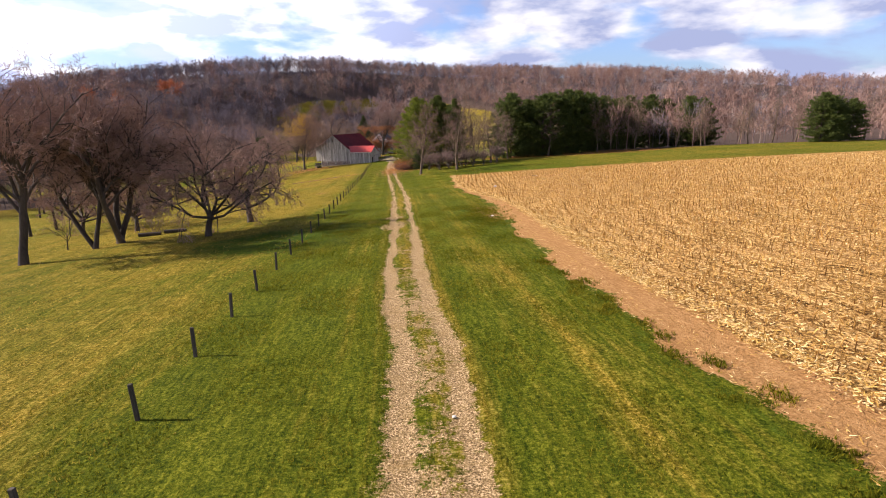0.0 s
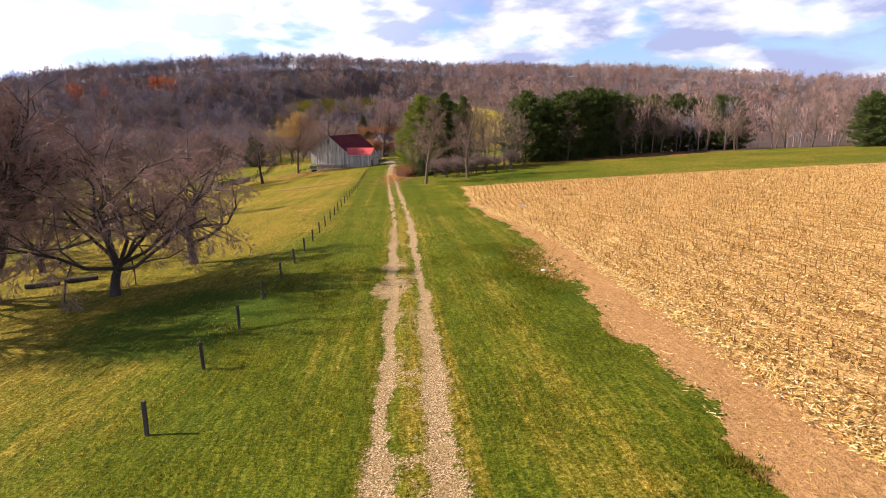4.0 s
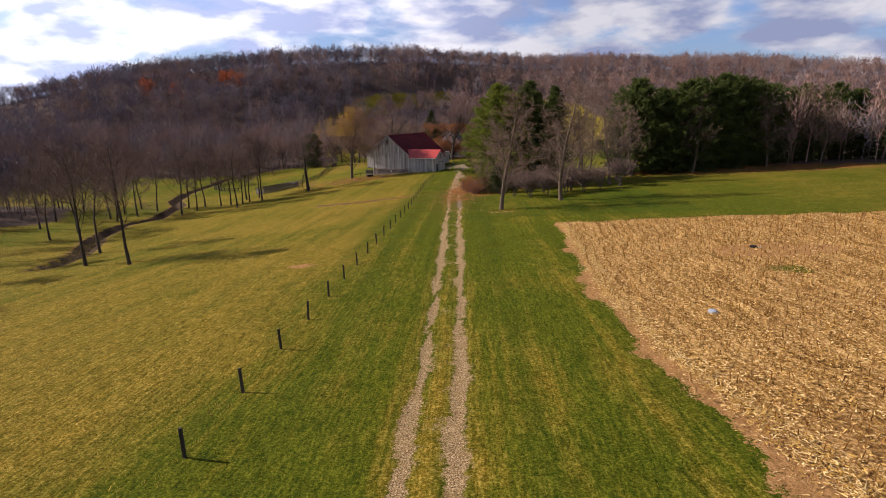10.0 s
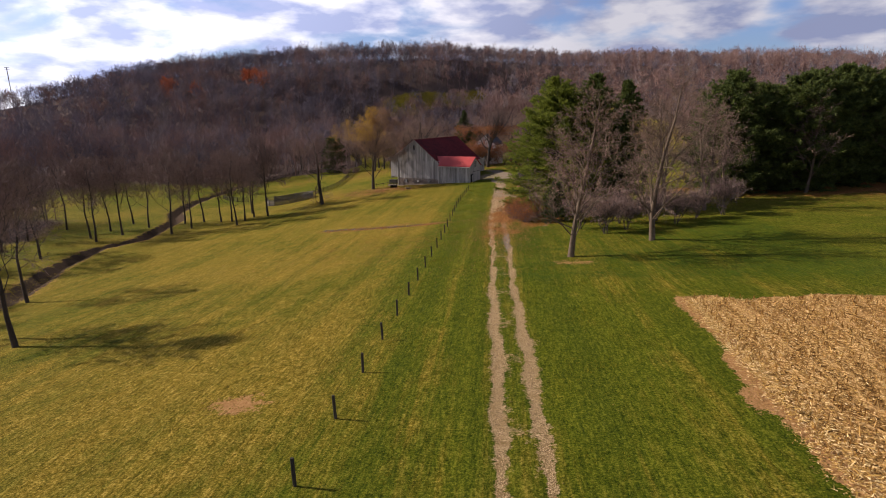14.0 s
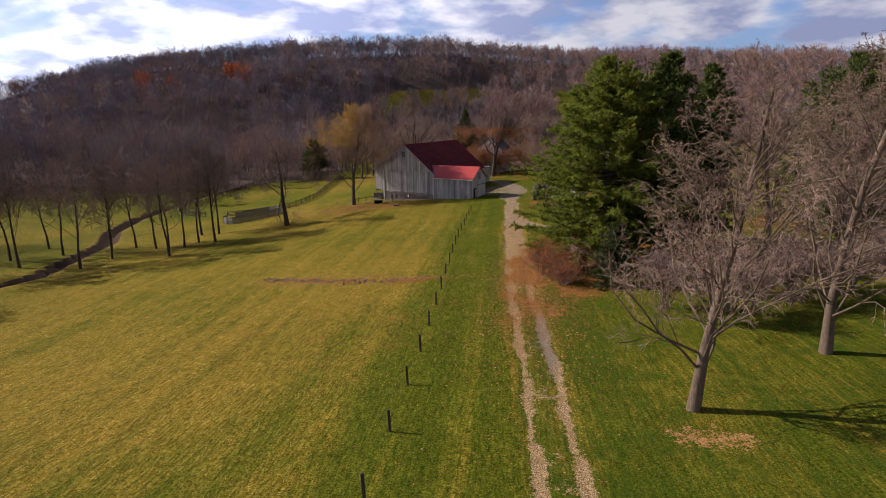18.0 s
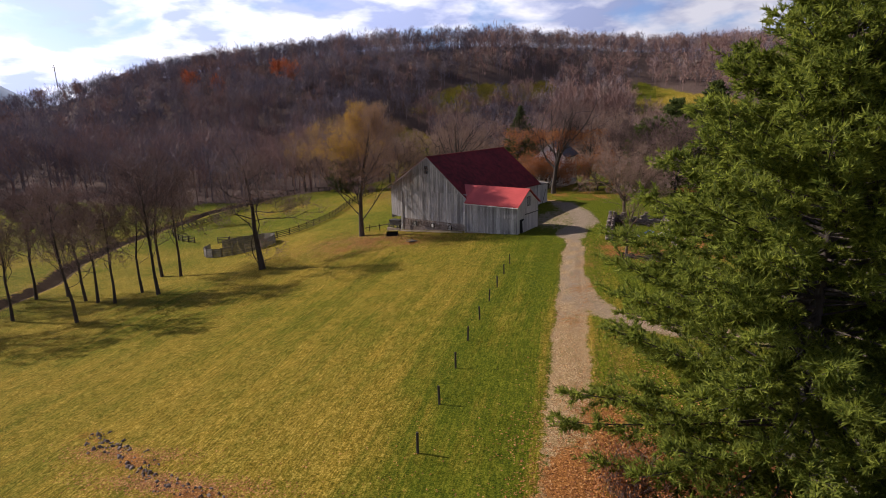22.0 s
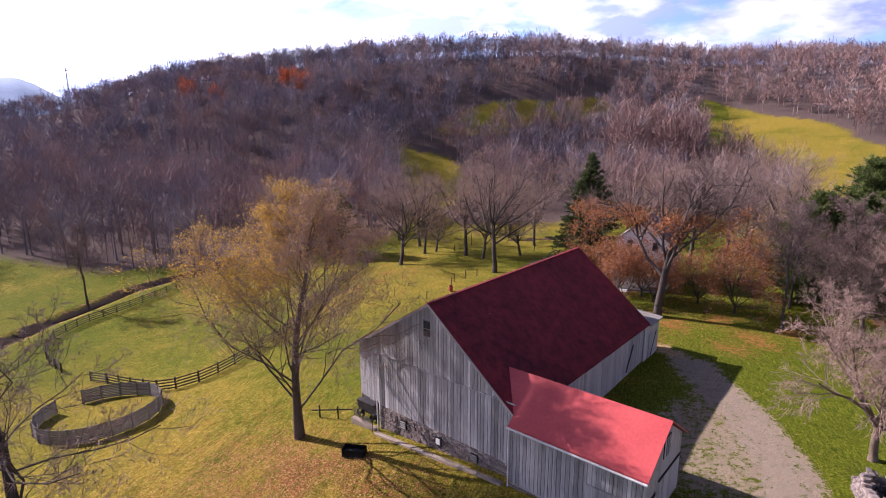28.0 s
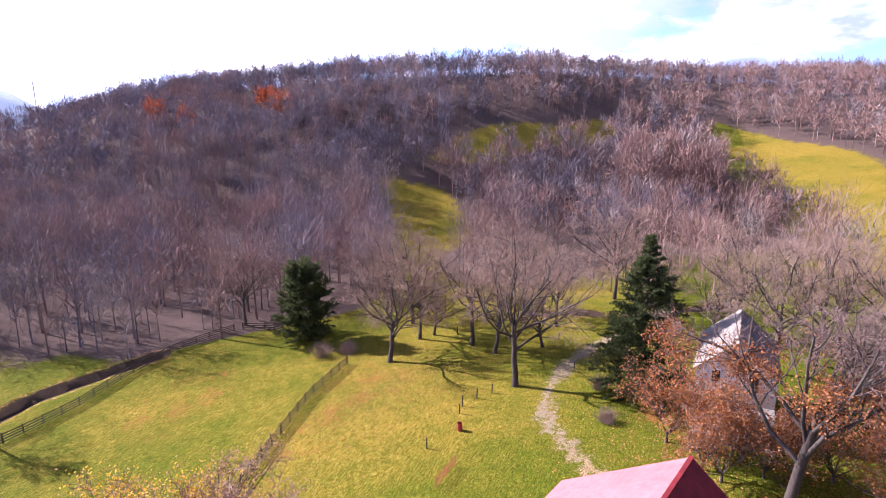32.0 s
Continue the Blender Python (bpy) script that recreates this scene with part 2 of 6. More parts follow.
    leaf = m.ramp(m.noise(11, 3, 0.8), (0.09, 0.035, 0.012), (0.46, 0.21, 0.06), 0.34, 0.66, (0.27, 0.115, 0.032))
    straw = m.mix(m.ramp(m.math("ADD", m.math("MULTIPLY", m.noise(0.16, 5, 0.65), 0.6), m.math("MULTIPLY", furrow, 0.4)), (0,) * 3, (0.45,) * 3, 0.48, 0.66), straw, soil)
    mud = m.ramp(rough, (0.025, 0.018, 0.013), (0.11, 0.075, 0.05), 0.35, 0.65)
    ragged = m.math("MULTIPLY", m.math("SUBTRACT", blend, 0.5), 1.6)
    frayed = m.math("MULTIPLY", m.math("SUBTRACT", m.math("ADD", m.math("MULTIPLY", m.noise(1.9, 5, 0.75), 0.6), m.math("MULTIPLY", fine, 0.4)), 0.5), 3.0)

    def over(below, name, above, lo=0.42, hi=0.56, edge=ragged):
        return m.mix(m.step(m.math("ADD", m.field(name), edge), lo, hi), below, above)

    colour = grass
    floor = m.ramp(rough, (0.05, 0.038, 0.034), (0.17, 0.12, 0.10), 0.40, 0.60, (0.095, 0.068, 0.058))
    colour = over(colour, "floor", floor, 0.3, 0.7)
    colour = over(colour, "soil", soil, 0.42, 0.56, frayed)
    colour = over(colour, "corn", straw)
    colour = over(colour, "gravel", gravel, 0.42, 0.64, frayed)
    colour = over(colour, "leaf", leaf, 0.35, 0.75, frayed)
    colour = over(colour, "mud", mud)
    m.bump(m.math("ADD", m.math("MULTIPLY", mid, 0.5), m.math("ADD", m.math("MULTIPLY", small, 0.4), m.math("ADD", m.math("MULTIPLY", fine, 0.5), m.math("MULTIPLY", tiny, 0.25)))), 1.0, 0.16)
    return m.done(colour)


GROUND = ground_material()
BARK = simple("bark", (0.034, 0.027, 0.023), (0.125, 0.10, 0.085), 3, 0.95, stretch=(1, 1, 0.25), bump=0.6, distance=0.03, vary=0.25)
PALE_BARK = simple("pale bark", (0.075, 0.052, 0.036), (0.25, 0.185, 0.13), 3, 0.95, stretch=(1, 1, 0.3), bump=0.5, distance=0.03, vary=0.2)
ORCHARD_TWIG = simple("reddish orchard twigs", (0.21, 0.125, 0.10), (0.48, 0.31, 0.255), 0.6, 0.95, bump=0, vary=0.2)
TWIG = simple("twigs", (0.15, 0.10, 0.086), (0.35, 0.24, 0.205), 0.6, 0.95, bump=0, vary=0.3)
PALE_TWIG = simple("pale twigs", (0.18, 0.118, 0.09), (0.42, 0.285, 0.215), 0.6, 0.95, bump=0, vary=0.2)

# ---- shapes ----


def mesh_of(name, verts, faces, material=None, smooth=False):
    """A mesh from arrays: verts (n, 3), faces (m, 3 or 4)."""
    verts, faces = np.ascontiguousarray(verts, np.float32), np.ascontiguousarray(faces, np.int32)
    me = bpy.data.meshes.new(name)
    k = faces.shape[1]
    me.vertices.add(len(verts))
    me.vertices.foreach_set("co", verts.ravel())
    me.loops.add(faces.size)
    me.loops.foreach_set("vertex_index", faces.ravel())
    me.polygons.add(len(faces))
    me.polygons.foreach_set("loop_start", np.arange(0, faces.size, k, dtype=np.int32))
    me.polygons.foreach_set("use_smooth", np.full(len(faces), smooth))
    me.update(calc_edges=True)
    if material:
        me.materials.append(material)
    return me


def part(name, data, material, parent, label=""):
    """Links a bmesh or a mesh as one object under a thing or a part."""
    if isinstance(data, bmesh.types.BMesh):
        me = bpy.data.meshes.new(name)
        data.to_mesh(me)
        data.free()
        data = me
    if material and not data.materials:
        data.materials.append(material)
    ob = new(name, data)
    ob.parent = parent
    if label:
        ob["label"] = label
    return ob


def thing(name, place, turn=0.0, label="", category="", group="", kind="", scale=1.0):
    ob = new(name)
    ob.matrix_basis = pose(*place, 0, 0, turn) @ Matrix.Scale(scale, 4)
    return tagged(ob, label, category, group, kind)


def tubes(p0, p1, r0, r1, k):
    """Tapered tubes with k sides between points."""
    n = len(p0)
    way = p1 - p0
    way = way / np.maximum(np.linalg.norm(way, axis=1, keepdims=True), 1e-6)
    aid = np.where(np.abs(way[:, 2:3]) > 0.9, np.array([[1.0, 0, 0]]), np.array([[0, 0, 1.0]]))
    a = np.cross(way, aid)
    a /= np.linalg.norm(a, axis=1, keepdims=True)
    b = np.cross(way, a)
    ang = np.arange(k) * 2 * np.pi / k
    ring = a[:, None] * np.cos(ang)[None, :, None] + b[:, None] * np.sin(ang)[None, :, None]
    verts = np.stack([p0[:, None] + ring * r0[:, None, None], p1[:, None] + ring * r1[:, None, None]], 1).reshape(-1, 3)
    i = np.arange(k)
    j = (i + 1) % k
    one = np.stack([i, j, j + k, i + k], 1)
    faces = (np.arange(n)[:, None, None] * 2 * k + one[None]).reshape(-1, 4)
    return verts, faces


def spikes(p0, p1, r0):
    """Thin three-sided twigs that end in a point."""
    n = len(p0)
    way = p1 - p0
    way = way / np.maximum(np.linalg.norm(way, axis=1, keepdims=True), 1e-6)
    aid = np.where(np.abs(way[:, 2:3]) > 0.9, np.array([[1.0, 0, 0]]), np.array([[0, 0, 1.0]]))
    a = np.cross(way, aid)
    a /= np.linalg.norm(a, axis=1, keepdims=True)
    b = np.cross(way, a)
    ring = [a, -0.5 * a + 0.87 * b, -0.5 * a - 0.87 * b]
    verts = np.stack([p0 + v * r0[:, None] for v in ring] + [p1], 1).reshape(-1, 3)
    one = np.array([[0, 1, 3], [1, 2, 3], [2, 0, 3]])
    return verts, (np.arange(n)[:, None, None] * 4 + one[None]).reshape(-1, 3)


def join(*parts):
    """Joins (verts, faces) pairs of equal face size."""
    verts, faces, at = [], [], 0
    for v, f in parts:
        verts.append(v)
        faces.append(f + at)
        at += len(v)
    return np.concatenate(verts), np.concatenate(faces)


def mixed(name, *groups):
    """One mesh of groups (verts, faces, material); quads are cut into triangles."""
    verts, faces, slots, at_ = [], [], [], 0
    for i, (v, f, _) in enumerate(groups):
        if f.shape[1] == 4:
            f = np.concatenate([f[:, [0, 1, 2]], f[:, [0, 2, 3]]])
        verts.append(v), faces.append(f + at_), slots.append(np.full(len(f), i, np.int32))
        at_ += len(v)
    me = mesh_of(name, np.concatenate(verts), np.concatenate(faces))
    for g in groups:
        me.materials.append(g[2])
    me.polygons.foreach_set("material_index", np.concatenate(slots))
    return me


def turned(rng, way, angle):
    """A way that leans off the given one by angle, to a random side."""
    side = np.cross(way, rng.normal(size=3))
    side /= np.linalg.norm(side) + 1e-9
    return way * math.cos(angle) + side * math.sin(angle)


def branches(rng, height, stem=0.3, limbs=6, counts=(5, 5, 5), spread=(0.5, 0.75), stretch=0.55, radius=None, lean=0.0, droop=0.0, stems=1, leader=False, crook=0.2, first=0.14, slim=1.0):
    """Segments of a bare tree: lists of (start, end, radius, radius) for each order of branch."""
    radius = radius or height * 0.018
    levels = [[] for _ in range(len(counts) + 2)]

    def grow(p, way, length, r, level):
        steps = (5, 4, 3, 2, 1)[min(level, 4)]
        joints = [(p, r)]
        for s in range(steps):
            bend = rng.normal(size=3) * (0.10 if level == 0 else crook if level < 3 else 0.2)
            lift = 0.13 if level < 3 else 0.02
            way = way + bend + np.array([0, 0, lift - droop * level * 0.06])
            way = way / np.linalg.norm(way)
            q = p + way * length / steps
            rr = r * (1 - 0.55 * (s + 1) / steps) if level else r * (1 - (0.75 if leader else 0.3) * (s + 1) / steps)
            levels[level].append((p, q, joints[-1][1], rr))
            joints.append((q, rr))
            p = q
        if level >= len(counts) + 1:
            return
        n = limbs if level == 0 else counts[level - 1]
        for c in range(n):
            f = (0.45 + 0.55 * (c + rng.random()) / n) if level == 0 and not leader else ((first if level == 0 else 0.25) + (1 - first if level == 0 else 0.75) * (c + rng.random()) / n)
            if level == 0 and not leader:
                low = 0.5 if stem > 0.3 else 0.72
                f = low + (1 - low) * (c + 1) / n
            f = min(f, 0.999) * steps
            a, b = joints[int(f)], joints[min(int(f) + 1, steps)]
            start = a[0] + (b[0] - a[0]) * (f % 1)
            if level == 0:
                ang = c * 2.4 + rng.random() * 0.8
                tip = rng.uniform(*spread) * (1.25 if leader else 1.0)
                d = np.array([math.cos(ang) * math.sin(tip), math.sin(ang) * math.sin(tip), math.cos(tip)])
                reach = height * (1 - stem) * rng.uniform(0.62, 0.95)
                if leader:
                    reach = height * 0.46 * slim * (1.12 - 0.8 * f / steps) * rng.uniform(0.8, 1.1)
            else:
                d = turned(rng, way, rng.uniform(0.45, 0.95))
                reach = length * stretch * rng.uniform(0.7, 1.15) * (1.1 - 0.4 * f / steps)
            grow(start, d, reach, (a[1] + (b[1] - a[1]) * (f % 1)) * (0.58 if level else 0.26 if leader else 0.52), level + 1)

    for s in range(stems):
        ang = rng.random() * 6.28 if stems == 1 else s * 6.28 / stems + rng.random()
        tilt = lean if stems == 1 else lean + rng.uniform(0.15, 0.4)
        d = np.array([math.cos(ang) * math.sin(tilt), math.sin(ang) * math.sin(tilt), math.cos(tilt)])
        trunk = height * (0.85 if leader else stem)
        grow(np.array([0.12 * s, 0.1 * (s % 2), -0.25]), d, trunk, radius * (0.75 if stems > 1 else 1), 0)
    return levels


def seg_arrays(some):
    return (np.array([s[0] for s in some]), np.array([s[1] for s in some]), np.array([s[2] for s in some]), np.array([s[3] for s in some]))


TIPS = {}


def bare_tree(name, seed, place, height, bark, twig, label, category="tree", group="", twig_r=0.012, flare=1.25, **shape):
    """A leafless tree: one mesh for the trunk and limbs, one for the twigs."""
    rng = np.random.default_rng(seed)
    levels = branches(rng, height, **shape)
    top = thing(name, place, 0, label, category, group)
    thick = [s for lv in levels[:2] for s in lv]
    p0, p1, r0, r1 = seg_arrays(thick)
    low = np.exp(-np.maximum(p0[:, 2], 0) / 0.5) * (p0[:, 2] < 0.4)
    part("trunk", mesh_of("trunk", *tubes(p0, p1, r0 * (1 + (flare - 1) * low), r1, 7), bark, True), None, top)
    p0, p1, r0, r1 = seg_arrays(levels[2])
    mid = tubes(p0, p1, np.maximum(r0, twig_r * 1.6), np.maximum(r1, twig_r), 4)
    fine = [s for lv in levels[3:-1] for s in lv] or levels[2]
    p0, p1, r0, r1 = seg_arrays(fine)
    q0, q1, s0, _ = seg_arrays(levels[-1])
    TIPS[top.name] = q1
    side = np.cross(q1 - q0, rng.normal(size=q0.shape))
    side *= 1.3 * np.maximum(s0, twig_r)[:, None] / (np.linalg.norm(side, axis=1, keepdims=True) + 1e-9)
    thin = np.stack([q0 - side, q0 + side, q1 + (q1 - q0) * 0.4], 1).reshape(-1, 3)
    part("crown", mixed("crown", (*spikes(p0, p1 + (p1 - p0) * 0.25, np.maximum(r0, twig_r)), twig), (*mid, bark), (thin, np.arange(len(thin)).reshape(-1, 3), twig)), None, top)
    return top

# ---- the land ----
def ease(a, b, v):
    t = np.clip((v - a) / (b - a), 0.0, 1.0)
    return t * t * (3 - 2 * t)


def fence_x(y):
    """The pasture fence's line."""
    return np.interp(y, [-60, 13, 28, 59, 95, 141, 181, 215, 260, 900], [-4, -8.55, -9.95, -12.9, -16.45, -20.7, -25, -27.5, -29.5, -29.5])


DROP_Y = [0, 60, 100, 150, 195, 225, 260, 290, 340, 400]
DROP_U = [0, 15, 30, 45, 60, 80, 110]
DROP = np.array([
    [0, 0.8, 1.6, 2.5, 3.5, 5.0, 6.0],
    [0, 0.9, 2.0, 3.2, 4.6, 6.0, 6.6],
    [0, 1.4, 3.0, 4.8, 6.4, 7.4, 7.6],
    [0, 2.3, 4.4, 6.4, 7.8, 8.6, 8.6],
    [0, 2.2, 4.1, 6.0, 7.7, 8.7, 8.8],
    [0, 1.3, 2.9, 5.0, 8.0, 9.0, 9.2],
    [0, 1.2, 2.6, 4.6, 7.0, 9.0, 9.4],
    [0, 1.0, 2.0, 3.0, 4.0, 5.4, 6.0],
    [0, 0.5, 1.0, 1.5, 2.0, 2.5, 3.0],
    [0, 0, 0, 0, 0, 0, 0]])


def rough_z(x, y):
    u = x - fence_x(y)
    along = np.interp(y, [-200, 0, 20, 60, 100, 140, 180, 215, 240, 270, 300, 340, 420], [6, -0.1, -0.7, -2.7, -4.5, -6.2, -7.4, -8.5, -8.2, -8.0, -9.6, -11, -12])
    row = np.interp(y, DROP_Y, np.arange(len(DROP_Y)))
    col = np.interp(-u, DROP_U, np.arange(len(DROP_U)))
    i, j = np.minimum(row.astype(int), len(DROP_Y) - 2), np.minimum(col.astype(int), len(DROP_U) - 2)
    a, b = row - i, col - j
    drop = (1 - a) * ((1 - b) * DROP[i, j] + b * DROP[i, j + 1]) + a * ((1 - b) * DROP[i + 1, j] + b * DROP[i + 1, j + 1])
    rise = np.interp(y, [0, 200, 230, 300], [0.05, 0.052, 0.03, 0.02])
    z = along - drop + rise * 95 * np.tanh(np.maximum(u, 0) / 95)
    # the wooded hill that closes the valley
    top = np.interp(x, [-900, -560, -430, -330, -250, -120, -60, 0, 60, 110, 190, 470, 860, 1200], [9, 16, 30, 43, 49, 56, 58, 57, 55, 52, 49, 30, 18, 12])
    foot = np.interp(x, [-600, -300, -180, -110, -60, 0, 60, 200, 400], [330, 300, 320, 360, 390, 380, 330, 300, 280])
    deep = np.interp(x, [-140, -95, -60, 0, 60, 200, 400], [220, 225, 265, 345, 405, 420, 440])
    z = z + (top + 11) * ease(0, 1, (y - foot) / deep)
    # the ground across the creek climbs slowly
    z = z + 9 * ease(120, 330, -u) * (1 - ease(300, 420, y))
    return z


GX, GY = np.arange(-1300, 1301, 5.0), np.arange(-160, 1401, 5.0)
LAND = rough_z(*np.meshgrid(GX, GY, indexing="ij"))
for _ in range(2):
    for axis in (0, 1):
        LAND = (np.roll(LAND, 1, axis) + 2 * LAND + np.roll(LAND, -1, axis)) / 4


def ground_z(x, y):
    """Height of the land: fields that fall to a creek, then a wooded hill."""
    fx = np.clip((np.asarray(x, float) - GX[0]) / 5, 0, len(GX) - 1.001)
    fy = np.clip((np.asarray(y, float) - GY[0]) / 5, 0, len(GY) - 1.001)
    i, j = fx.astype(int), fy.astype(int)
    a, b = fx - i, fy - j
    return (1 - a) * ((1 - b) * LAND[i, j] + b * LAND[i, j + 1]) + a * ((1 - b) * LAND[i + 1, j] + b * LAND[i + 1, j + 1])


def track_x(y):
    return np.interp(y, [-60, 9, 16, 27, 42, 64, 77, 89, 115, 145, 157, 174, 193, 210, 218], [4.5, 0.25, -0.25, -1.75, -2.95, -4.85, -6.1, -7.3, -10.4, -13.8, -15.2, -16.8, -18.5, -19.8, -20.2])


def corn_x(y):
    """The ploughed field's edge along the grass."""
    return np.interp(y, [-60, 8, 18, 25, 43, 65, 80, 89, 103, 118], [13, 8.9, 7.7, 6.7, 5.8, 5.5, 3.2, 1.9, 1.7, 1.4])


DRIVE = np.array([(-20, 214), (-21.2, 222), (-20.4, 232), (-21.6, 240), (-25, 249), (-33, 257), (-44, 265), (-50.5, 275), (-51.2, 284), (-49.8, 294), (-46.5, 303), (-41, 312)])
SPUR = np.array([(-18.8, 200), (-17.4, 193), (-15.4, 188.6), (-13, 186.2), (-10, 184.6), (-4, 183.4), (2, 183)])
CREEK = np.array([(-66, 118), (-72, 130), (-87, 152), (-94, 168), (-92, 178), (-98, 192), (-104, 206), (-114, 219), (-120, 234), (-124, 252), (-124.5, 266), (-121, 274), (-117, 283)])
CREEK_2 = np.array([(-60, 316), (-52, 319), (-44, 318), (-38, 322), (-26, 330)])


def line_gap(x, y, line):
    """Distance of points from a broken line."""
    best = np.full(np.shape(x), 1e9)
    for (ax, ay), (bx, by) in zip(line[:-1], line[1:]):
        dx, dy = bx - ax, by - ay
        f = np.clip(((x - ax) * dx + (y - ay) * dy) / (dx * dx + dy * dy), 0, 1)
        best = np.minimum(best, np.hypot(x - ax - f * dx, y - ay - f * dy))
    return best


def spot(x, y, cx, cy, rx, ry):
    return 1 - ease(0.5, 1.25, np.hypot((x - cx) / rx, (y - cy) / ry))


def strip(y):
    """Width of the bare soil between grass and stubble."""
    return np.interp(y, [0, 30, 56, 66, 78, 119], [2.6, 2.9, 2.7, 1.6, 1.0, 0.9])


def cells(*stretches):
    return np.unique(np.concatenate([np.arange(a, b, s) for a, b, s in stretches]).round(3))


def build_ground():
    us = cells((-2600, -900, 170), (-900, -300, 30), (-300, -130, 10), (-130, -60, 1.1), (-60, -4, 1.6), (-4, 3, 0.8), (3, 17, 0.3), (17, 30, 0.8), (30, 120, 3), (120, 500, 14), (500, 2700, 170))
    ys = cells((-900, -60, 120), (-60, 0, 6), (0, 232, 0.75), (232, 330, 1.6), (330, 530, 4), (530, 700, 10), (700, 1400, 50), (1400, 4200, 280))
    U, Y = np.meshgrid(us, ys, indexing="ij")
    X = U + fence_x(Y)
    Z = ground_z(X, Y)
    # past the hill the land lies level to the horizon
    Z = Z * (1 - ease(900, 1300, np.hypot(X, Y - 200))) + 20 * ease(900, 1300, np.hypot(X, Y - 200))
    d = X - track_x(Y)
    wob = 0.16 * np.sin(Y * 0.63) + 0.12 * np.sin(Y * 0.211 + 1) + 0.08 * np.sin(Y * 1.7)
    on = (Y < 216) * 1.0
    rut = np.interp(Y, [0, 30, 60, 150, 165], [0.5, 0.48, 0.36, 0.38, 0.5])
    left = np.exp(-(((d + 0.86 + wob * 0.5) / (rut + 0.10 * np.sin(Y * 0.13) + 0.1 * np.sin(Y * 0.9))) ** 2))
    right = np.exp(-(((d - 0.86 + wob * 0.5) / (rut + 0.10 * np.sin(Y * 0.17 + 2) + 0.08 * np.sin(Y * 1.1))) ** 2))
    centre = np.exp(-((d / 0.75) ** 2) ** 2)
    filled = np.clip(np.interp(Y, [0, 13, 20, 24, 30, 40, 70, 150, 165, 175], [0.55, 0.5, 0.55, 0.6, 0.34, 0.3, 0.22, 0.25, 0.6, 0.8]) + 0.14 * np.sin(Y * 0.9) + 0.1 * np.sin(Y * 2.3), 0, 1)
    wide = np.exp(-((d / np.interp(Y, [140, 150, 170, 190], [1.1, 1.45, 1.5, 1.3])) ** 2) ** 3) * ease(148, 172, Y)
    gravel = np.maximum.reduce([left, right, centre * filled, 0.74 * wide]) * on
    drive = 1 - ease(0.55 + 0.3 * ease(255, 270, Y), 1.7 + 0.2 * ease(255, 270, Y), line_gap(X, Y, DRIVE))
    yard = 1 - ease(1.4, 3.2, line_gap(X, Y, DRIVE[1:5]) + 0.5 * np.sin(X * 0.7 + Y * 0.4))
    spur = 1 - ease(0.8, 1.9, line_gap(X, Y, SPUR))
    yard = np.maximum(0.85 * yard, 0.72 * spot(X, Y, -24.5, 234.5, 5.5, 10))
    bulge = np.maximum(0.9 * spot(X, Y, -4.5, 49.5, 1.3, 3.2), 0.8 * spot(X, Y, -4.9, 55.5, 1.2, 1.7))
    gravel = np.maximum.reduce([gravel, drive * (0.85 - 0.2 * ease(258, 268, Y)), 0.85 * yard, 0.8 * spur, bulge])
    # the yard term darkens the gravel for the shadow that lies on it
    stone = np.maximum.reduce([spur * 0.4, 0.6 * drive * ease(262, 272, Y), yard * 0.75, 0.8 * spot(X, Y, -12.6, 143.8, 0.9, 9), (0.35 + 0.3 * np.sin(Y * 1.3) * np.sin(X * 2.1)) * ease(178, 195, Y) * wide])
    far = 119 + 0.02 * (X - 2) + 0.45 * np.sin(X * 0.7) + 0.3 * np.sin(X * 1.9)
    edge = X - corn_x(Y) + 0.35 * np.sin(Y * 0.5) + 0.22 * np.sin(Y * 1.3)
    inside = np.minimum(edge, (far - Y) * 1.0)
    soil = ease(-0.25, 0.35, inside) * (1 - ease(150, 170, X))
    corn = ease(-0.4, 0.5, np.minimum(edge - strip(Y) - 0.25 * np.sin(Y * 0.21), far - Y)) * (1 - ease(150, 170, X))
    bare = spot(X, Y, 17.5, 101, 6.5, 3.6)
    weeds = spot(X, Y, 15.6, 94, 2.6, 2.4)
    corn = corn * (1 - 0.75 * bare) * (1 - 0.62 * weeds)
    soil = soil * (1 - 0.72 * weeds)
    leafy = np.maximum.reduce([0.85 * spot(X, Y, -9.5, 160, 5.5, 9), 0.58 * spot(X, Y, -23, 259, 15, 9), 0.95 * spot(X, Y, -14.8, 160, 2.9, 18), 0.62 * spot(X, Y, -12.8, 158, 3.6, 15), 0.46 * spot(X, Y, -18, 196, 2.2, 20), spot(X, Y, 2, 168, 9, 9), 1.0 * spot(X, Y, 44, 186, 38, 15), 0.9 * spot(X, Y, -9, 213, 10, 8), 0.7 * spot(X, Y, -5, 222, 6, 10), spot(X, Y, -34, 282, 9, 16) * 0.7, spot(X, Y, 4, 266, 12, 6), 0.5 * spot(X, Y, -75.6, 268, 4.2, 20), 0.5 * spot(X, Y, -76, 281, 8, 10), 0.45 * spot(X, Y, -100, 272, 9, 14), spot(X, Y, -56, 222, 10, 8) * 0.5, 0.6 * spot(X, Y, -48, 222, 9, 4), 0.36 * spot(X, Y, -64, 230, 9, 9),
        0.8 * (1 - ease(0.2, 1.4, line_gap(X, Y, np.array([(-46, 166.3), (-37.6, 162.9), (-30, 160.3), (-22, 158.9)])))), 0.35 * spot(X, Y, -30, 148, 16, 14), 0.0 * X])
    leafy *= 0.7 + 0.45 * np.sin(X * 0.8 + 1.3 * np.sin(Y * 0.37)) * np.sin(Y * 0.62 + X * 0.21)
    woods = wooded(X, Y)
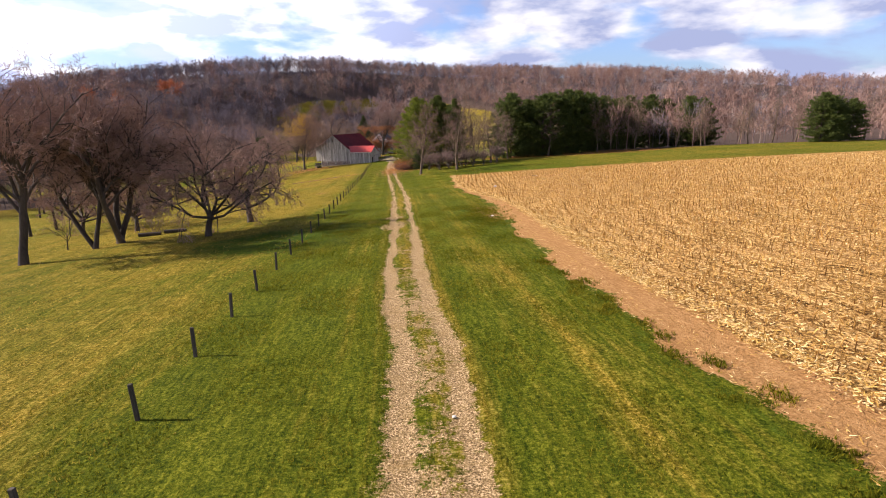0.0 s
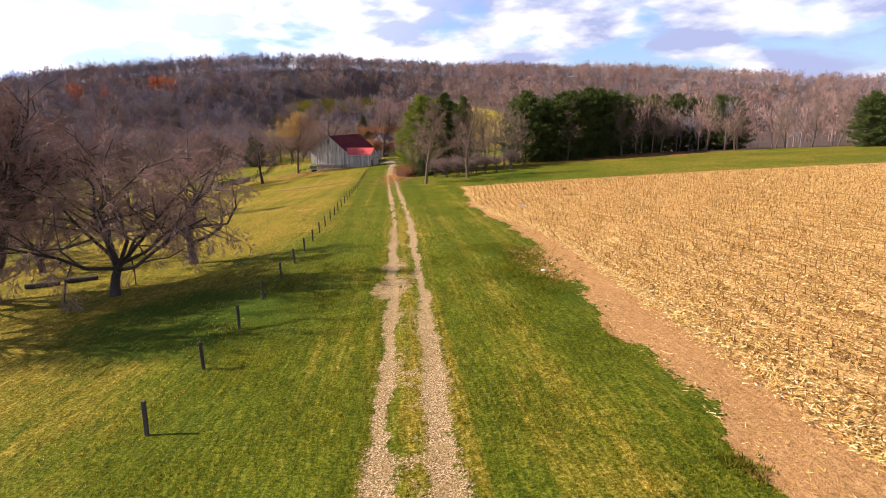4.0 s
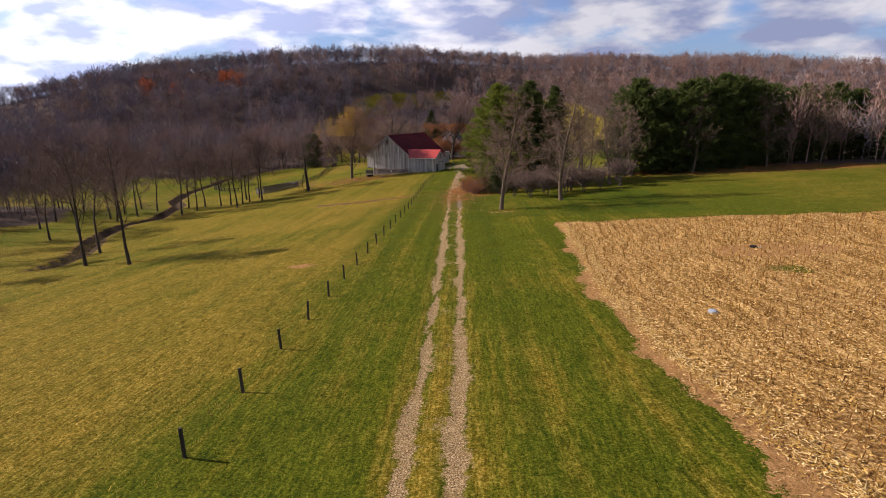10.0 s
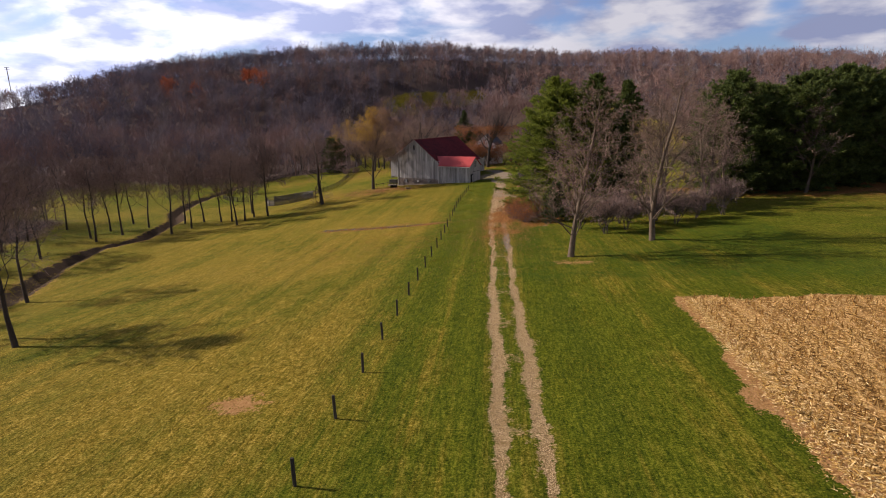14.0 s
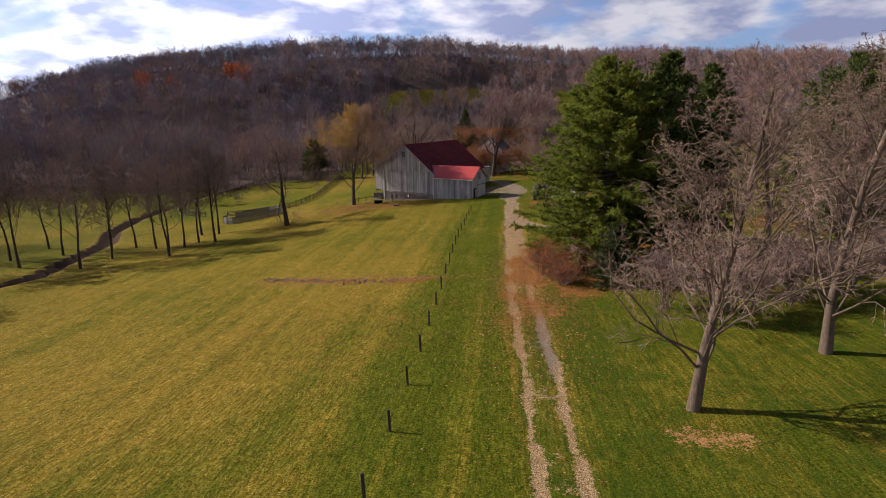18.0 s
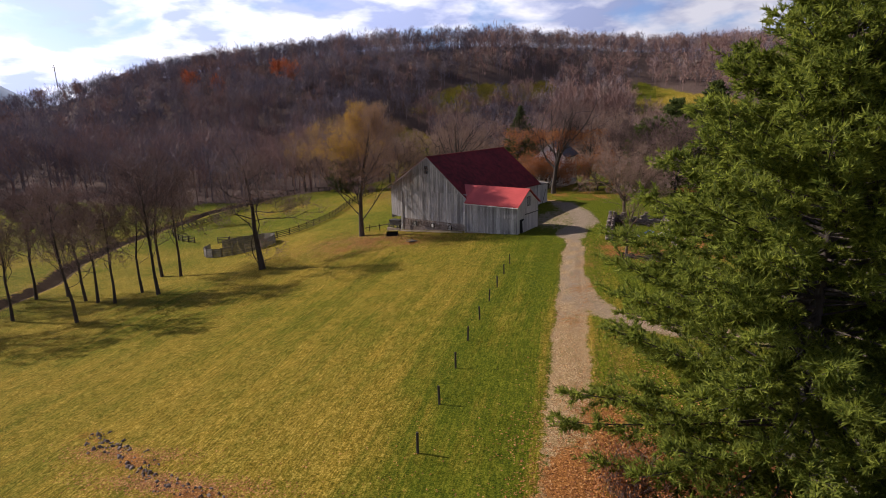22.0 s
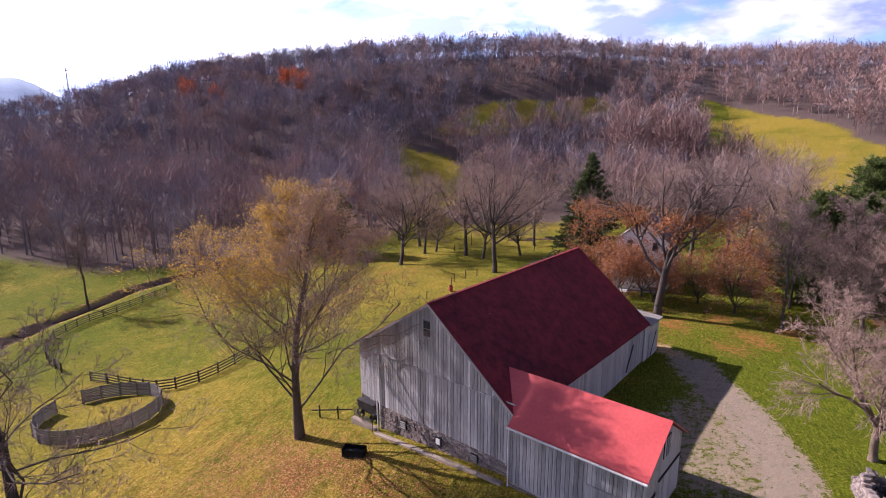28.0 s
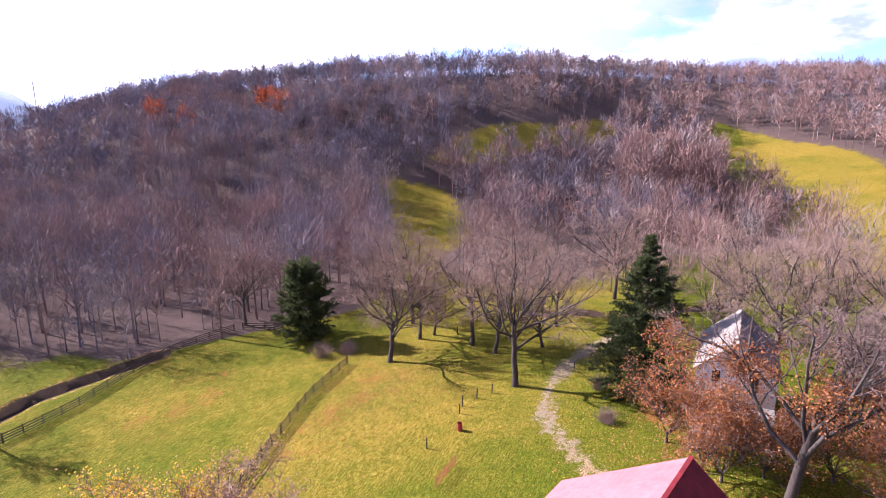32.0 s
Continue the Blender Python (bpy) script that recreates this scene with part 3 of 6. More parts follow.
    floor = woods * (1 - meadow(X, Y)) * (1 - spot(X, Y, 15, 335, 75, 62))
    creek = np.minimum(line_gap(X, Y, CREEK), line_gap(X, Y, CREEK_2) + 0.4)
    cut = 1 - ease(0.8, 1.6, creek)
    mud = np.maximum.reduce([1 - ease(1.5, 2.5, creek), 0.3 * spot(X, Y, -84, 229.5, 7, 6), 0.0 * X])
    soil = np.maximum.reduce([soil, 0.8 * spot(X, Y, -22.6, 101, 1.9, 1.3), 0.5 * spot(X, Y, -5.4, 131, 2.4, 1.4), 0.45 * ease(1.0, 2.0, creek) * (1 - ease(2.2, 4.0, creek)), 0.5 * spot(X, Y, 5.1, 51.5, 1.6, 3.5), 0.5 * spot(X, Y, 4.4, 56.5, 1.7, 4.5)])
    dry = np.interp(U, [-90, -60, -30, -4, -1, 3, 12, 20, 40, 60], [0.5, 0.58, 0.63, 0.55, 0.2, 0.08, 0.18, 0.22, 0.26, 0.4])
    # beyond y 330 added dryness also paints distance haze into the grass
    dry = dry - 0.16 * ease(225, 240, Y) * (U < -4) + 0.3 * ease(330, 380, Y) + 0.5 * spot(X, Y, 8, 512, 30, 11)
    dry = dry + 0.1 * np.sin(U * 1.5 + 0.02 * Y) * (U > 2) * (U < 20) - 0.25 * ease(205, 230, Y) * (U > -6) * (U < 30) + 0.15 * spot(X, Y, -40, 150, 16, 26) + 0.22 * spot(X, Y, -28, 90, 17, 30)
    dry = dry + 0.4 * np.exp(-((np.abs(d) - 1.45) / 0.35) ** 2) * on + 0.3 * np.exp(-(d / 0.4) ** 2) * on
    # the spot at (-15, 46) also darkens the grass for the orchard's shade
    lush_shade = np.maximum.reduce([0.6 * spot(X, Y, 2.4, 59, 1.1, 3.2), 0.5 * spot(X, Y, 5.6, 49, 2.2, 9), 0.55 * spot(X, Y, 4.2, 56, 2.0, 6), 0.42 * np.exp(-((edge + 0.5) / 0.7) ** 2) * (Y < 60), 0.55 * spot(X, Y, -15, 46, 9, 9), 0.46 * (U > 6) * (U < 40) * ease(119, 126, Y) * (1 - ease(150, 170, Y)), 0.28 * spot(X, Y, -9, 235, 14, 12)])
    Z = Z - 0.06 * (left + right) * on - 1.3 * cut - 0.05 * soil + 0.05 * np.sin(X * 0.9) * np.sin(Y * 0.7) * (np.abs(d) > 2)
    n, m = U.shape
    index = np.arange(n * m).reshape(n, m)
    faces = np.stack([index[:-1, :-1], index[1:, :-1], index[1:, 1:], index[:-1, 1:]], -1).reshape(-1, 4)
    me = mesh_of("ground", np.stack([X, Y, Z], -1).reshape(-1, 3), faces, GROUND, True)
    for name, values in (("mown", (0.6 + 0.4 * ease(-2, 1, U)) * (1 - ease(26, 40, U)) * (1 - ease(225, 240, Y)) * ease(-70, -45, U)), ("across", U), ("row", edge - strip(Y)), ("gravel", gravel), ("stone", stone), ("soil", soil), ("corn", corn), ("leaf", leafy), ("floor", floor), ("mud", mud), ("dry", dry), ("lush_shade", lush_shade)):
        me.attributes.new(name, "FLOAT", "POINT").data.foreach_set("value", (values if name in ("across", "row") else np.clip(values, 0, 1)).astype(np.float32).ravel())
    tagged(new("ground", me), "grassy farmland with a gravel track, stubble field and creek", "ground", kind="structure")


def inside(x, y, outline):
    """1 where points lie within a closed outline."""
    odd = np.zeros(np.shape(x), bool)
    for (ax, ay), (bx, by) in zip(outline, outline[1:] + outline[:1]):
        odd ^= ((ay > y) != (by > y)) & (x < (bx - ax) * (y - ay) / (by - ay + 1e-9) + ax)
    return odd * 1.0


HILL_FIELD = [(-15, 558), (12, 541), (31, 511), (46, 478), (58, 442), (68, 410), (80, 380), (80, 335), (6, 332), (8, 385), (3, 425), (-8, 460), (-14, 505)]
UPPER_STRIP = [(-132, 436), (-128, 451), (-105, 478), (-84, 506), (-62, 526), (-52, 520), (-70, 494), (-96, 456), (-112, 436)]
VALLEY_FIELD = [(-139, 421), (-108, 413), (-99, 396), (-92, 360), (-80, 322), (-90, 312), (-104, 345), (-118, 372)]


def meadow(x, y):
    """Where the hillside is open grass: 1 inside."""
    soft = 0
    for a in range(6):
        xx, yy = x + 3 * np.sin(y * 0.11) + 4 * math.cos(a * 1.05), y + 3 * np.sin(x * 0.13) + 4 * math.sin(a * 1.05)
        soft = soft + np.maximum.reduce([inside(xx, yy, HILL_FIELD), inside(xx, yy, UPPER_STRIP), inside(xx, yy, VALLEY_FIELD)]) / 6
    return np.maximum(soft, spot(x, y, 0, 292, 46, 50))


def wooded(x, y):
    """Where the woods stand: 1 inside."""
    u = x - fence_x(y) + 9 * np.sin(y * 0.06) + 5 * np.sin(y * 0.17 + 0.05 * x)
    hill = ease(326, 350, y + 0.18 * np.abs(x + 60))
    west = ease(98, 116, -u) * ease(40, 70, y) * (1 - ease(196, 214, y) * (1 - ease(262, 290, y)) * (1 - ease(150, 175, -u)))
    north_west = np.maximum(ease(-128, -138, x) * ease(262, 285, y), ease(-4, 4, y - 279 - 1.15 * np.maximum(x + 122, 0)) * ease(-90, -98, x))
    east = ease(44, 58, x - 0.1 * (y - 190)) * ease(178, 196, y - 0.25 * (x - 60))
    return np.maximum.reduce([hill, west, north_west, east])


build_ground()


# ---- the barn ----
WOOD = simple("weathered boards", (0.15, 0.142, 0.138), (0.62, 0.60, 0.585), 2.2, 0.9, stretch=(3.4, 3.4, 0.16), bump=0.5, distance=0.015, vary=0.35)
WHITEWASH = simple("whitewashed boards", (0.36, 0.34, 0.31), (0.66, 0.63, 0.58), 2.2, 0.9, stretch=(3, 3, 0.3), bump=0.4, distance=0.012, vary=0.2)
ROOF_RED = simple("red painted metal roof", (0.38, 0.05, 0.046), (0.53, 0.085, 0.076), 1.2, 0.45, bump=0.15, distance=0.01)
# one red paint twice: sunlit tone for the left slope, shaded for the right
ROOF_LIT = simple("red metal roof, sunlit tone", (0.36, 0.10, 0.105), (0.54, 0.19, 0.19), 0.5, 0.5, bump=0.15, distance=0.01)
ROOF_SHADED = simple("red metal roof, shaded tone", (0.04, 0.004, 0.006), (0.26, 0.022, 0.026), 0.3, 0.85, bump=0.15, distance=0.01)
STONE = simple("field stone", (0.10, 0.078, 0.066), (0.36, 0.29, 0.25), 4, 0.95, bump=0.7, distance=0.04, vary=0.4)
MORTAR = simple("mortar", (0.25, 0.22, 0.19), (0.42, 0.38, 0.33), 6, 0.95)
# near-black stands for the unlit inside behind board gaps and openings
DARK = simple("dark inside", (0.012, 0.011, 0.010), (0.03, 0.028, 0.025), 3, 0.95)
TRIM = simple("white trim paint", (0.55, 0.53, 0.50), (0.78, 0.76, 0.72), 5, 0.7)
POST = simple("weathered post wood", (0.030, 0.026, 0.022), (0.12, 0.10, 0.085), 5, 0.95, stretch=(3, 3, 0.4), vary=0.3)


def slab(bm, x0, x1, y0, y1, z0, z1):
    """A box into a bmesh."""
    vs = [bm.verts.new((x, y, z)) for x in (x0, x1) for y in (y0, y1) for z in (z0, z1)]
    for a in ((0, 1, 3, 2), (4, 6, 7, 5), (0, 4, 5, 1), (2, 3, 7, 6), (0, 2, 6, 4), (1, 5, 7, 3)):
        bm.faces.new([vs[i] for i in a])
    return vs


def prism(bm, outline, way):
    """A flat outline pushed along a way into a solid."""
    a = [bm.verts.new(p) for p in outline]
    b = [bm.verts.new(Vector(p) + Vector(way)) for p in outline]
    n = len(a)
    bm.faces.new(a[::-1])
    bm.faces.new(b)
    for i in range(n):
        bm.faces.new((a[i], a[(i + 1) % n], b[(i + 1) % n], b[i]))


LEFT, RIGHT, DEEP, LEAVE_L, LEAVE_R, TOP = -8.3, 7.75, 23.4, -3.0, -4.1, 2.2


def roof_z(x):
    return TOP + (TOP - LEAVE_L) * x / -LEFT * 1.0 if x < 0 else TOP - (TOP - LEAVE_R) * x / RIGHT


def build_barn():
    rng = random.Random(4)
    barn = thing("barn", (-44.962, 228.873, 0), -19.06, "weathered grey board barn with a red roof on stone", "barn")
    shell = bmesh.new()
    # inner shell of the upper storey
    outline = [(LEFT + 0.1, 0.1, -8.3), (RIGHT - 0.1, 0.1, -8.3), (RIGHT - 0.1, 0.1, roof_z(RIGHT) - 0.15), (0, 0.1, TOP - 0.2), (LEFT + 0.1, 0.1, roof_z(LEFT) - 0.15)]
    prism(shell, [(x, y, float(np.interp(x, [LEFT, -5.8, RIGHT], [-7.7, -7.95, -8.85])) if z == -8.3 else z) for x, y, z in outline], (0, DEEP - 0.2, 0))
    part("wall", shell, DARK, barn)
    base = bmesh.new()
    slab(base, -5.8, RIGHT - 0.12, 0.1, DEEP - 0.1, -11.6, -8.0)
    part("foundation", base, MORTAR, barn, "rubble stone foundation wall")
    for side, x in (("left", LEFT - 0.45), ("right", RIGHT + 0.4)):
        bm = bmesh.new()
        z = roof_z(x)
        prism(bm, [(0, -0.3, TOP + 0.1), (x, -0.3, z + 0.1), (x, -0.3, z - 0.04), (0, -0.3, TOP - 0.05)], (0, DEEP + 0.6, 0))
        part("roof", bm, ROOF_LIT if side == "left" else ROOF_SHADED, barn, "red metal roof slope in a sunlit pink tone" if side == "left" else "red metal roof slope in a shaded dark tone")
    # upright boards of the gable, in two lifts
    x = LEFT
    while x < RIGHT - 0.05:
        w = min(rng.uniform(0.24, 0.34), RIGHT - x)
        low = float(np.interp(x, [LEFT, -5.8, RIGHT], [-7.85, -8.1, -9.0]))
        for z0, z1, proud in ((low - rng.uniform(0, 0.14), -3.35, 0.0), (-3.42, None, 0.035)):
            bm = bmesh.new()
            y = -proud - rng.uniform(0, 0.014)
            if z1 is None:
                outline = [(x + 0.016, y, z0), (x + w - 0.016, y, z0), (x + w - 0.016, y, min(roof_z(x + w), TOP) - 0.06), (x + 0.016, y, roof_z(x) - 0.06)]
                if outline[2][2] < z0 + 0.1 or outline[3][2] < z0 + 0.1:
                    bm.free()
                    continue
            else:
                hi = min(z1, roof_z(x) - 0.06, roof_z(x + w) - 0.06)
                outline = [(x + 0.016, y, z0), (x + w - 0.016, y, z0), (x + w - 0.016, y, hi), (x + 0.016, y, hi)]
            prism(bm, outline, (0, 0.03, 0))
            part("board", bm, WOOD, barn)
        x += w
    y = 5.6
    while y < DEEP - 0.05:
        w = min(rng.uniform(0.26, 0.36), DEEP - y)
        bm = bmesh.new()
        x = RIGHT + rng.uniform(0, 0.012)
        prism(bm, [(x, y + 0.013, -8.6), (x, y + w - 0.013, -8.6), (x, y + w - 0.013, roof_z(RIGHT) - 0.05), (x, y + 0.013, roof_z(RIGHT) - 0.05)], (0.03, 0, 0))
        part("board", bm, WHITEWASH, barn)
        y += w
    for x, y0, y1, nx in ((LEFT, 0, DEEP, -1),):
        bm = bmesh.new()
        slab(bm, x - 0.02, x + 0.02, y0, y1, -8.4, roof_z(LEFT) - 0.06)
        part("side_wall", bm, WOOD, barn)
    bm = bmesh.new()
    prism(bm, [(LEFT, DEEP - 0.05, -8.5), (RIGHT, DEEP - 0.05, -8.5), (RIGHT, DEEP - 0.05, roof_z(RIGHT) - 0.05), (0, DEEP - 0.05, TOP - 0.05), (LEFT, DEEP - 0.05, roof_z(LEFT) - 0.05)], (0, 0.06, 0))
    part("rear_wall", bm, WOOD, barn)
    build_annex(barn, rng)
    return barn


AX0, AX1, AY0, AY1, AEAVE, ATOP = 7.75, 17.0, -0.7, 5.7, -4.4, -2.25


def build_annex(barn, rng):
    bm = bmesh.new()
    mid = (AY0 + AY1) / 2
    prism(bm, [(AX0, AY0 + 0.08, -9.9), (AX0, AY1 - 0.08, -9.9), (AX0, AY1 - 0.08, AEAVE - 0.05), (AX0, mid, ATOP - 0.12), (AX0, AY0 + 0.08, AEAVE - 0.05)], (AX1 - AX0 - 0.08, 0, 0))
    part("annex_wall", bm, DARK, barn)
    slope = (ATOP - AEAVE) / (mid - AY0)
    for a, b in ((AY0 - 0.3, mid), (AY1 + 0.3, mid)):
        bm = bmesh.new()
        z = ATOP - slope * abs(mid - a)
        # the ridge runs back into the main roof
        outline = [(AX1 + 0.35, a, z), (AX1 + 0.35, b, ATOP), (5.35, b, ATOP)] + ([(7.78, -0.32, AEAVE + slope * 0.38)] if a < mid else []) + [(7.78 if a < mid else 8.3, a, z)]
        prism(bm, outline if a > mid else outline[::-1], (0, 0, 0.1))
        part("annex_roof", bm, ROOF_RED, barn, "bright red metal lean-to roof")
    x = AX0
    while x < AX1 - 0.05:
        w = min(rng.uniform(0.24, 0.34), AX1 - x)
        bm = bmesh.new()
        y = AY0 - rng.uniform(0, 0.014)
        prism(bm, [(x + 0.016, y, -8.95), (x + w - 0.016, y, -8.95), (x + w - 0.016, y, AEAVE - 0.05), (x + 0.016, y, AEAVE - 0.05)], (0, 0.03, 0))
        part("board", bm, WOOD, barn)
        x += w
    y = AY0
    while y < AY1 - 0.05:
        w = min(rng.uniform(0.26, 0.36), AY1 - y)
        bm = bmesh.new()
        x = AX1 + rng.uniform(0, 0.012)
        za, zb = (ATOP - 0.06 - slope * abs(mid - v) for v in (y, y + w))
        prism(bm, [(x, y + 0.013, -9.0), (x, y + w - 0.013, -9.0), (x, y + w - 0.013, zb), (x, y + 0.013, za)], (0.03, 0, 0))
        part("board", bm, WHITEWASH, barn)
        y += w


build_barn()

# ---- the pasture fence ----


def build_posts():
    rng = random.Random(8)
    bm = bmesh.new()
    slab(bm, -0.06, 0.06, -0.05, 0.05, -0.3, 1.16)
    bmesh.ops.bevel(bm, geom=list(bm.edges), offset=0.012, segments=1, affect="EDGES")
    first = None
    for i in range(-2, 39):
        y = float(np.interp(i, [-2, 3, 9, 16, 25, 32, 40], [3.7, 27.8, 59.1, 94.6, 140.6, 176, 216]))
        x = float(fence_x(y))
        m = pose(x, y, float(ground_z(x, y)), rng.uniform(-2.5, 2.5), rng.uniform(-2.5, 2.5), rng.uniform(-8, 8))
        if first is None:
            me = bpy.data.meshes.new("fence_post")
            bm.to_mesh(me)
            bm.free()
            me.materials.append(POST)
            first = tagged(new("fence_post", me), "slim dark weathered wooden fence post in grass", "fence post", "pasture fence posts")
            first.matrix_basis = m
        else:
            copy_thing(first, m)
    return first


build_posts()

# ---- trees ----


def at(x, y, sink=0.0):
    return (x, y, float(ground_z(x, y)) - sink)


NEEDLE = foliage("pine needles", (0.062, 0.095, 0.015), (0.33, 0.37, 0.055), 0.8, 0.55)
DARK_NEEDLE = foliage("dark needles", (0.030, 0.048, 0.018), (0.125, 0.145, 0.05), 0.8)


def pine_tree(seed, place, height, spread, label, needle=NEEDLE, whorl=0.6, per=7, tufts=9, fan=9, needle_len=0.30, needle_w=0.034, bare=0.08, cone=0.75, rise=0.25, full=1.0):
    """A conifer: trunk, boughs in whorls and tufts of needles."""
    rng = np.random.default_rng(seed)
    top = thing("pine_tree", place, 0, label, "pine tree")
    n = 14
    zs = np.linspace(-0.3, height, n + 1)
    sway = np.cumsum(rng.normal(size=(n + 1, 2)) * 0.05, 0)
    path = np.column_stack([sway, zs])
    rad = height * 0.014 * (1 - 0.93 * np.linspace(0, 1, n + 1))
    part("trunk", mesh_of("trunk", *tubes(path[:-1], path[1:], rad[:-1], rad[1:], 8), BARK, True), None, top)
    segs, tips = [], []
    z = height * bare
    while z < height - 0.3:
        f = z / height
        reach0 = spread * ((1 - f ** full) ** cone) * min(1.0, 0.74 + f * 1.3)
        for c in range(per if f < 0.85 else 5):
            ang = rng.random() * 6.283
            reach = reach0 * rng.uniform(0.62, 1.18) + 0.25
            up = rise * rng.uniform(0.3, 1.3) + 0.9 * f * f
            base = np.array([np.interp(z, zs, path[:, 0]), np.interp(z, zs, path[:, 1]), z + rng.uniform(-0.25, 0.25)])
            way = np.array([math.cos(ang), math.sin(ang), up - 0.25])
            p, steps = base, 4
            for s in range(steps):
                w = way + np.array([0, 0, 0.28 * s / steps]) + rng.normal(size=3) * 0.09
                q = p + w / np.linalg.norm(w) * reach / steps
                segs.append((p, q, 0.035 * (1 - s / steps) * reach / 4 + 0.012, 0.03 * (1 - (s + 1) / steps) * reach / 4 + 0.008))
                if s or reach < 2:
                    count = max(2, int(tufts * reach / 5))
                    for k in range(count):
                        g = p + (q - p) * rng.random()
                        side = rng.normal(size=3) * np.array([1, 1, 0.35])
                        side = side / np.linalg.norm(side)
                        e = g + (side * 0.8 + w * 0.55) * rng.uniform(0.25, 0.85) * min(1.0, 0.35 + reach / 6)
                        segs.append((g, e, 0.011, 0.006))
                        for v in (0.45, 0.75, 1.0):
                            tips.append((g + (e - g) * v, e - g))
                p = q
            tips.append((p, w))
        z += whorl * (1 - 0.35 * f)
    p0, p1, r0, r1 = seg_arrays(segs)
    wood, wood_faces = tubes(p0, p1, r0, r1, 3)
    at_, way = np.array([t[0] for t in tips]), np.array([t[1] for t in tips])
    way /= np.linalg.norm(way, axis=1, keepdims=True) + 1e-9
    m = len(at_)
    d = rng.normal(size=(m, fan, 3)) * 0.62 + way[:, None] * 0.9 + np.array([0, 0, 0.2])
    d /= np.linalg.norm(d, axis=2, keepdims=True)
    side = np.cross(d, rng.normal(size=(m, fan, 3)))
    side /= np.linalg.norm(side, axis=2, keepdims=True) + 1e-9
    length = needle_len * rng.uniform(0.7, 1.25, (m, fan, 1))
    root = at_[:, None] + rng.normal(size=(m, fan, 3)) * 0.03
    tri = np.stack([root - side * needle_w, root + side * needle_w, root + d * length], 2).reshape(-1, 3)
    part("crown", mixed("crown", (wood, wood_faces, BARK), (tri, np.arange(len(tri)).reshape(-1, 3), needle)), None, top)
    return top


def far_tree(rng, twigs, thick, low=0.3):
    """A light bare tree for the woods, one unit high: stem, rising limbs and clusters of fine twigs in a rounded crown."""
    limbs, count = twigs
    p0, p1, r = [np.array([[0, 0, -0.03]])], [np.array([[rng.normal(0, 0.02), rng.normal(0, 0.02), 0.86]])], [np.array([0.011 if count > 250 else 0.008])]
    middle, axes = np.array([0, 0, 0.5 + low / 2]), np.array([0.23, 0.23, 0.5 - low / 2])
    way = rng.normal(size=(limbs, 3))
    way /= np.linalg.norm(way, axis=1, keepdims=True)
    heads = middle + way * axes * (rng.random((limbs, 1)) ** 0.4) * 0.9
    root = np.column_stack([np.zeros((limbs, 2)), np.clip(heads[:, 2] - np.hypot(heads[:, 0], heads[:, 1]) * 1.3, low * 0.6, 0.8)])
    p0.append(root), p1.append(heads), r.append(np.full(limbs, max(0.0045, thick)))
    k = rng.integers(limbs, size=count)
    start = heads[k] + rng.normal(size=(count, 3)) * np.array([0.055, 0.055, 0.06])
    out = start - middle * np.array([1, 1, 0.75])
    out = out / (np.linalg.norm(out, axis=1, keepdims=True) + 1e-6) + rng.normal(size=(count, 3)) * 0.55 + np.array([0, 0, 0.35])
    out /= np.linalg.norm(out, axis=1, keepdims=True)
    p0.append(start), p1.append(start + out * rng.uniform(0.07, 0.16, (count, 1))), r.append(thick * rng.uniform(0.6, 1.1, count))
    return np.concatenate(p0), np.concatenate(p1), np.concatenate(r)


def flat_spikes(p0, p1, r, rng):
    """One slim triangle for each twig of a far tree."""
    way = p1 - p0
    side = np.cross(way, rng.normal(size=way.shape))
    side /= np.linalg.norm(side, axis=1, keepdims=True) + 1e-9
    tri = np.stack([p0 - side * r[:, None], p0 + side * r[:, None], p1], 1).reshape(-1, 3)
    return tri


def woods(name, points, heights, materials, label, seed, twigs=(12, 160), thick=0.05, low=0.3):
    """Far woods as one object; each tree takes one of the materials."""
    rng = np.random.default_rng(seed)
    kinds = []
    for k in range(9):
        p0, p1, r = far_tree(rng, twigs, thick / 16, low)
        kinds.append(flat_spikes(p0, p1, r, rng))
    verts, slots = [], []
    for (x, y, z), h in zip(points, heights):
        tri = kinds[rng.integers(len(kinds))]
        c, s = math.cos(a := rng.random() * 6.283), math.sin(a)
        wide = rng.uniform(0.85, 1.25)
        out = np.empty_like(tri)
        out[:, 0], out[:, 1], out[:, 2] = (tri[:, 0] * c - tri[:, 1] * s) * h * wide, (tri[:, 0] * s + tri[:, 1] * c) * h * wide, tri[:, 2] * h
        verts.append(out + np.array([x, y, z]))
        # browner towards the right: the left hill's haze and shade are set by colour
        slots.append(np.full(len(tri) // 3, 2 if rng.random() < materials[2][1] else int(rng.random() < materials[1][1] + 0.5 * ease(-160, 60, x))))
    v = np.concatenate(verts)
    me = mesh_of(name, v, np.arange(len(v)).reshape(-1, 3))
    for m, _ in materials:
        me.materials.append(m)
    me.polygons.foreach_set("material_index", np.concatenate(slots).astype(np.int32))
    return tagged(new(name, me), label, "woods", kind="stuff")


def leaf_cloud(rng, spots, size, jitter):
    """Small leaves as bent quads round given spots."""
    n = len(spots)
    c = spots + rng.normal(size=(n, 3)) * jitter
    a = rng.normal(size=(n, 3))
    a /= np.linalg.norm(a, axis=1, keepdims=True)
    b = np.cross(a, rng.normal(size=(n, 3)))
    b /= np.linalg.norm(b, axis=1, keepdims=True)
    s = size * rng.uniform(0.6, 1.3, (n, 1))
    quad = np.stack([c - a * s, c - b * s * 0.55, c + a * s, c + b * s * 0.55], 1).reshape(-1, 3)
    return quad, np.arange(4 * n).reshape(-1, 4)


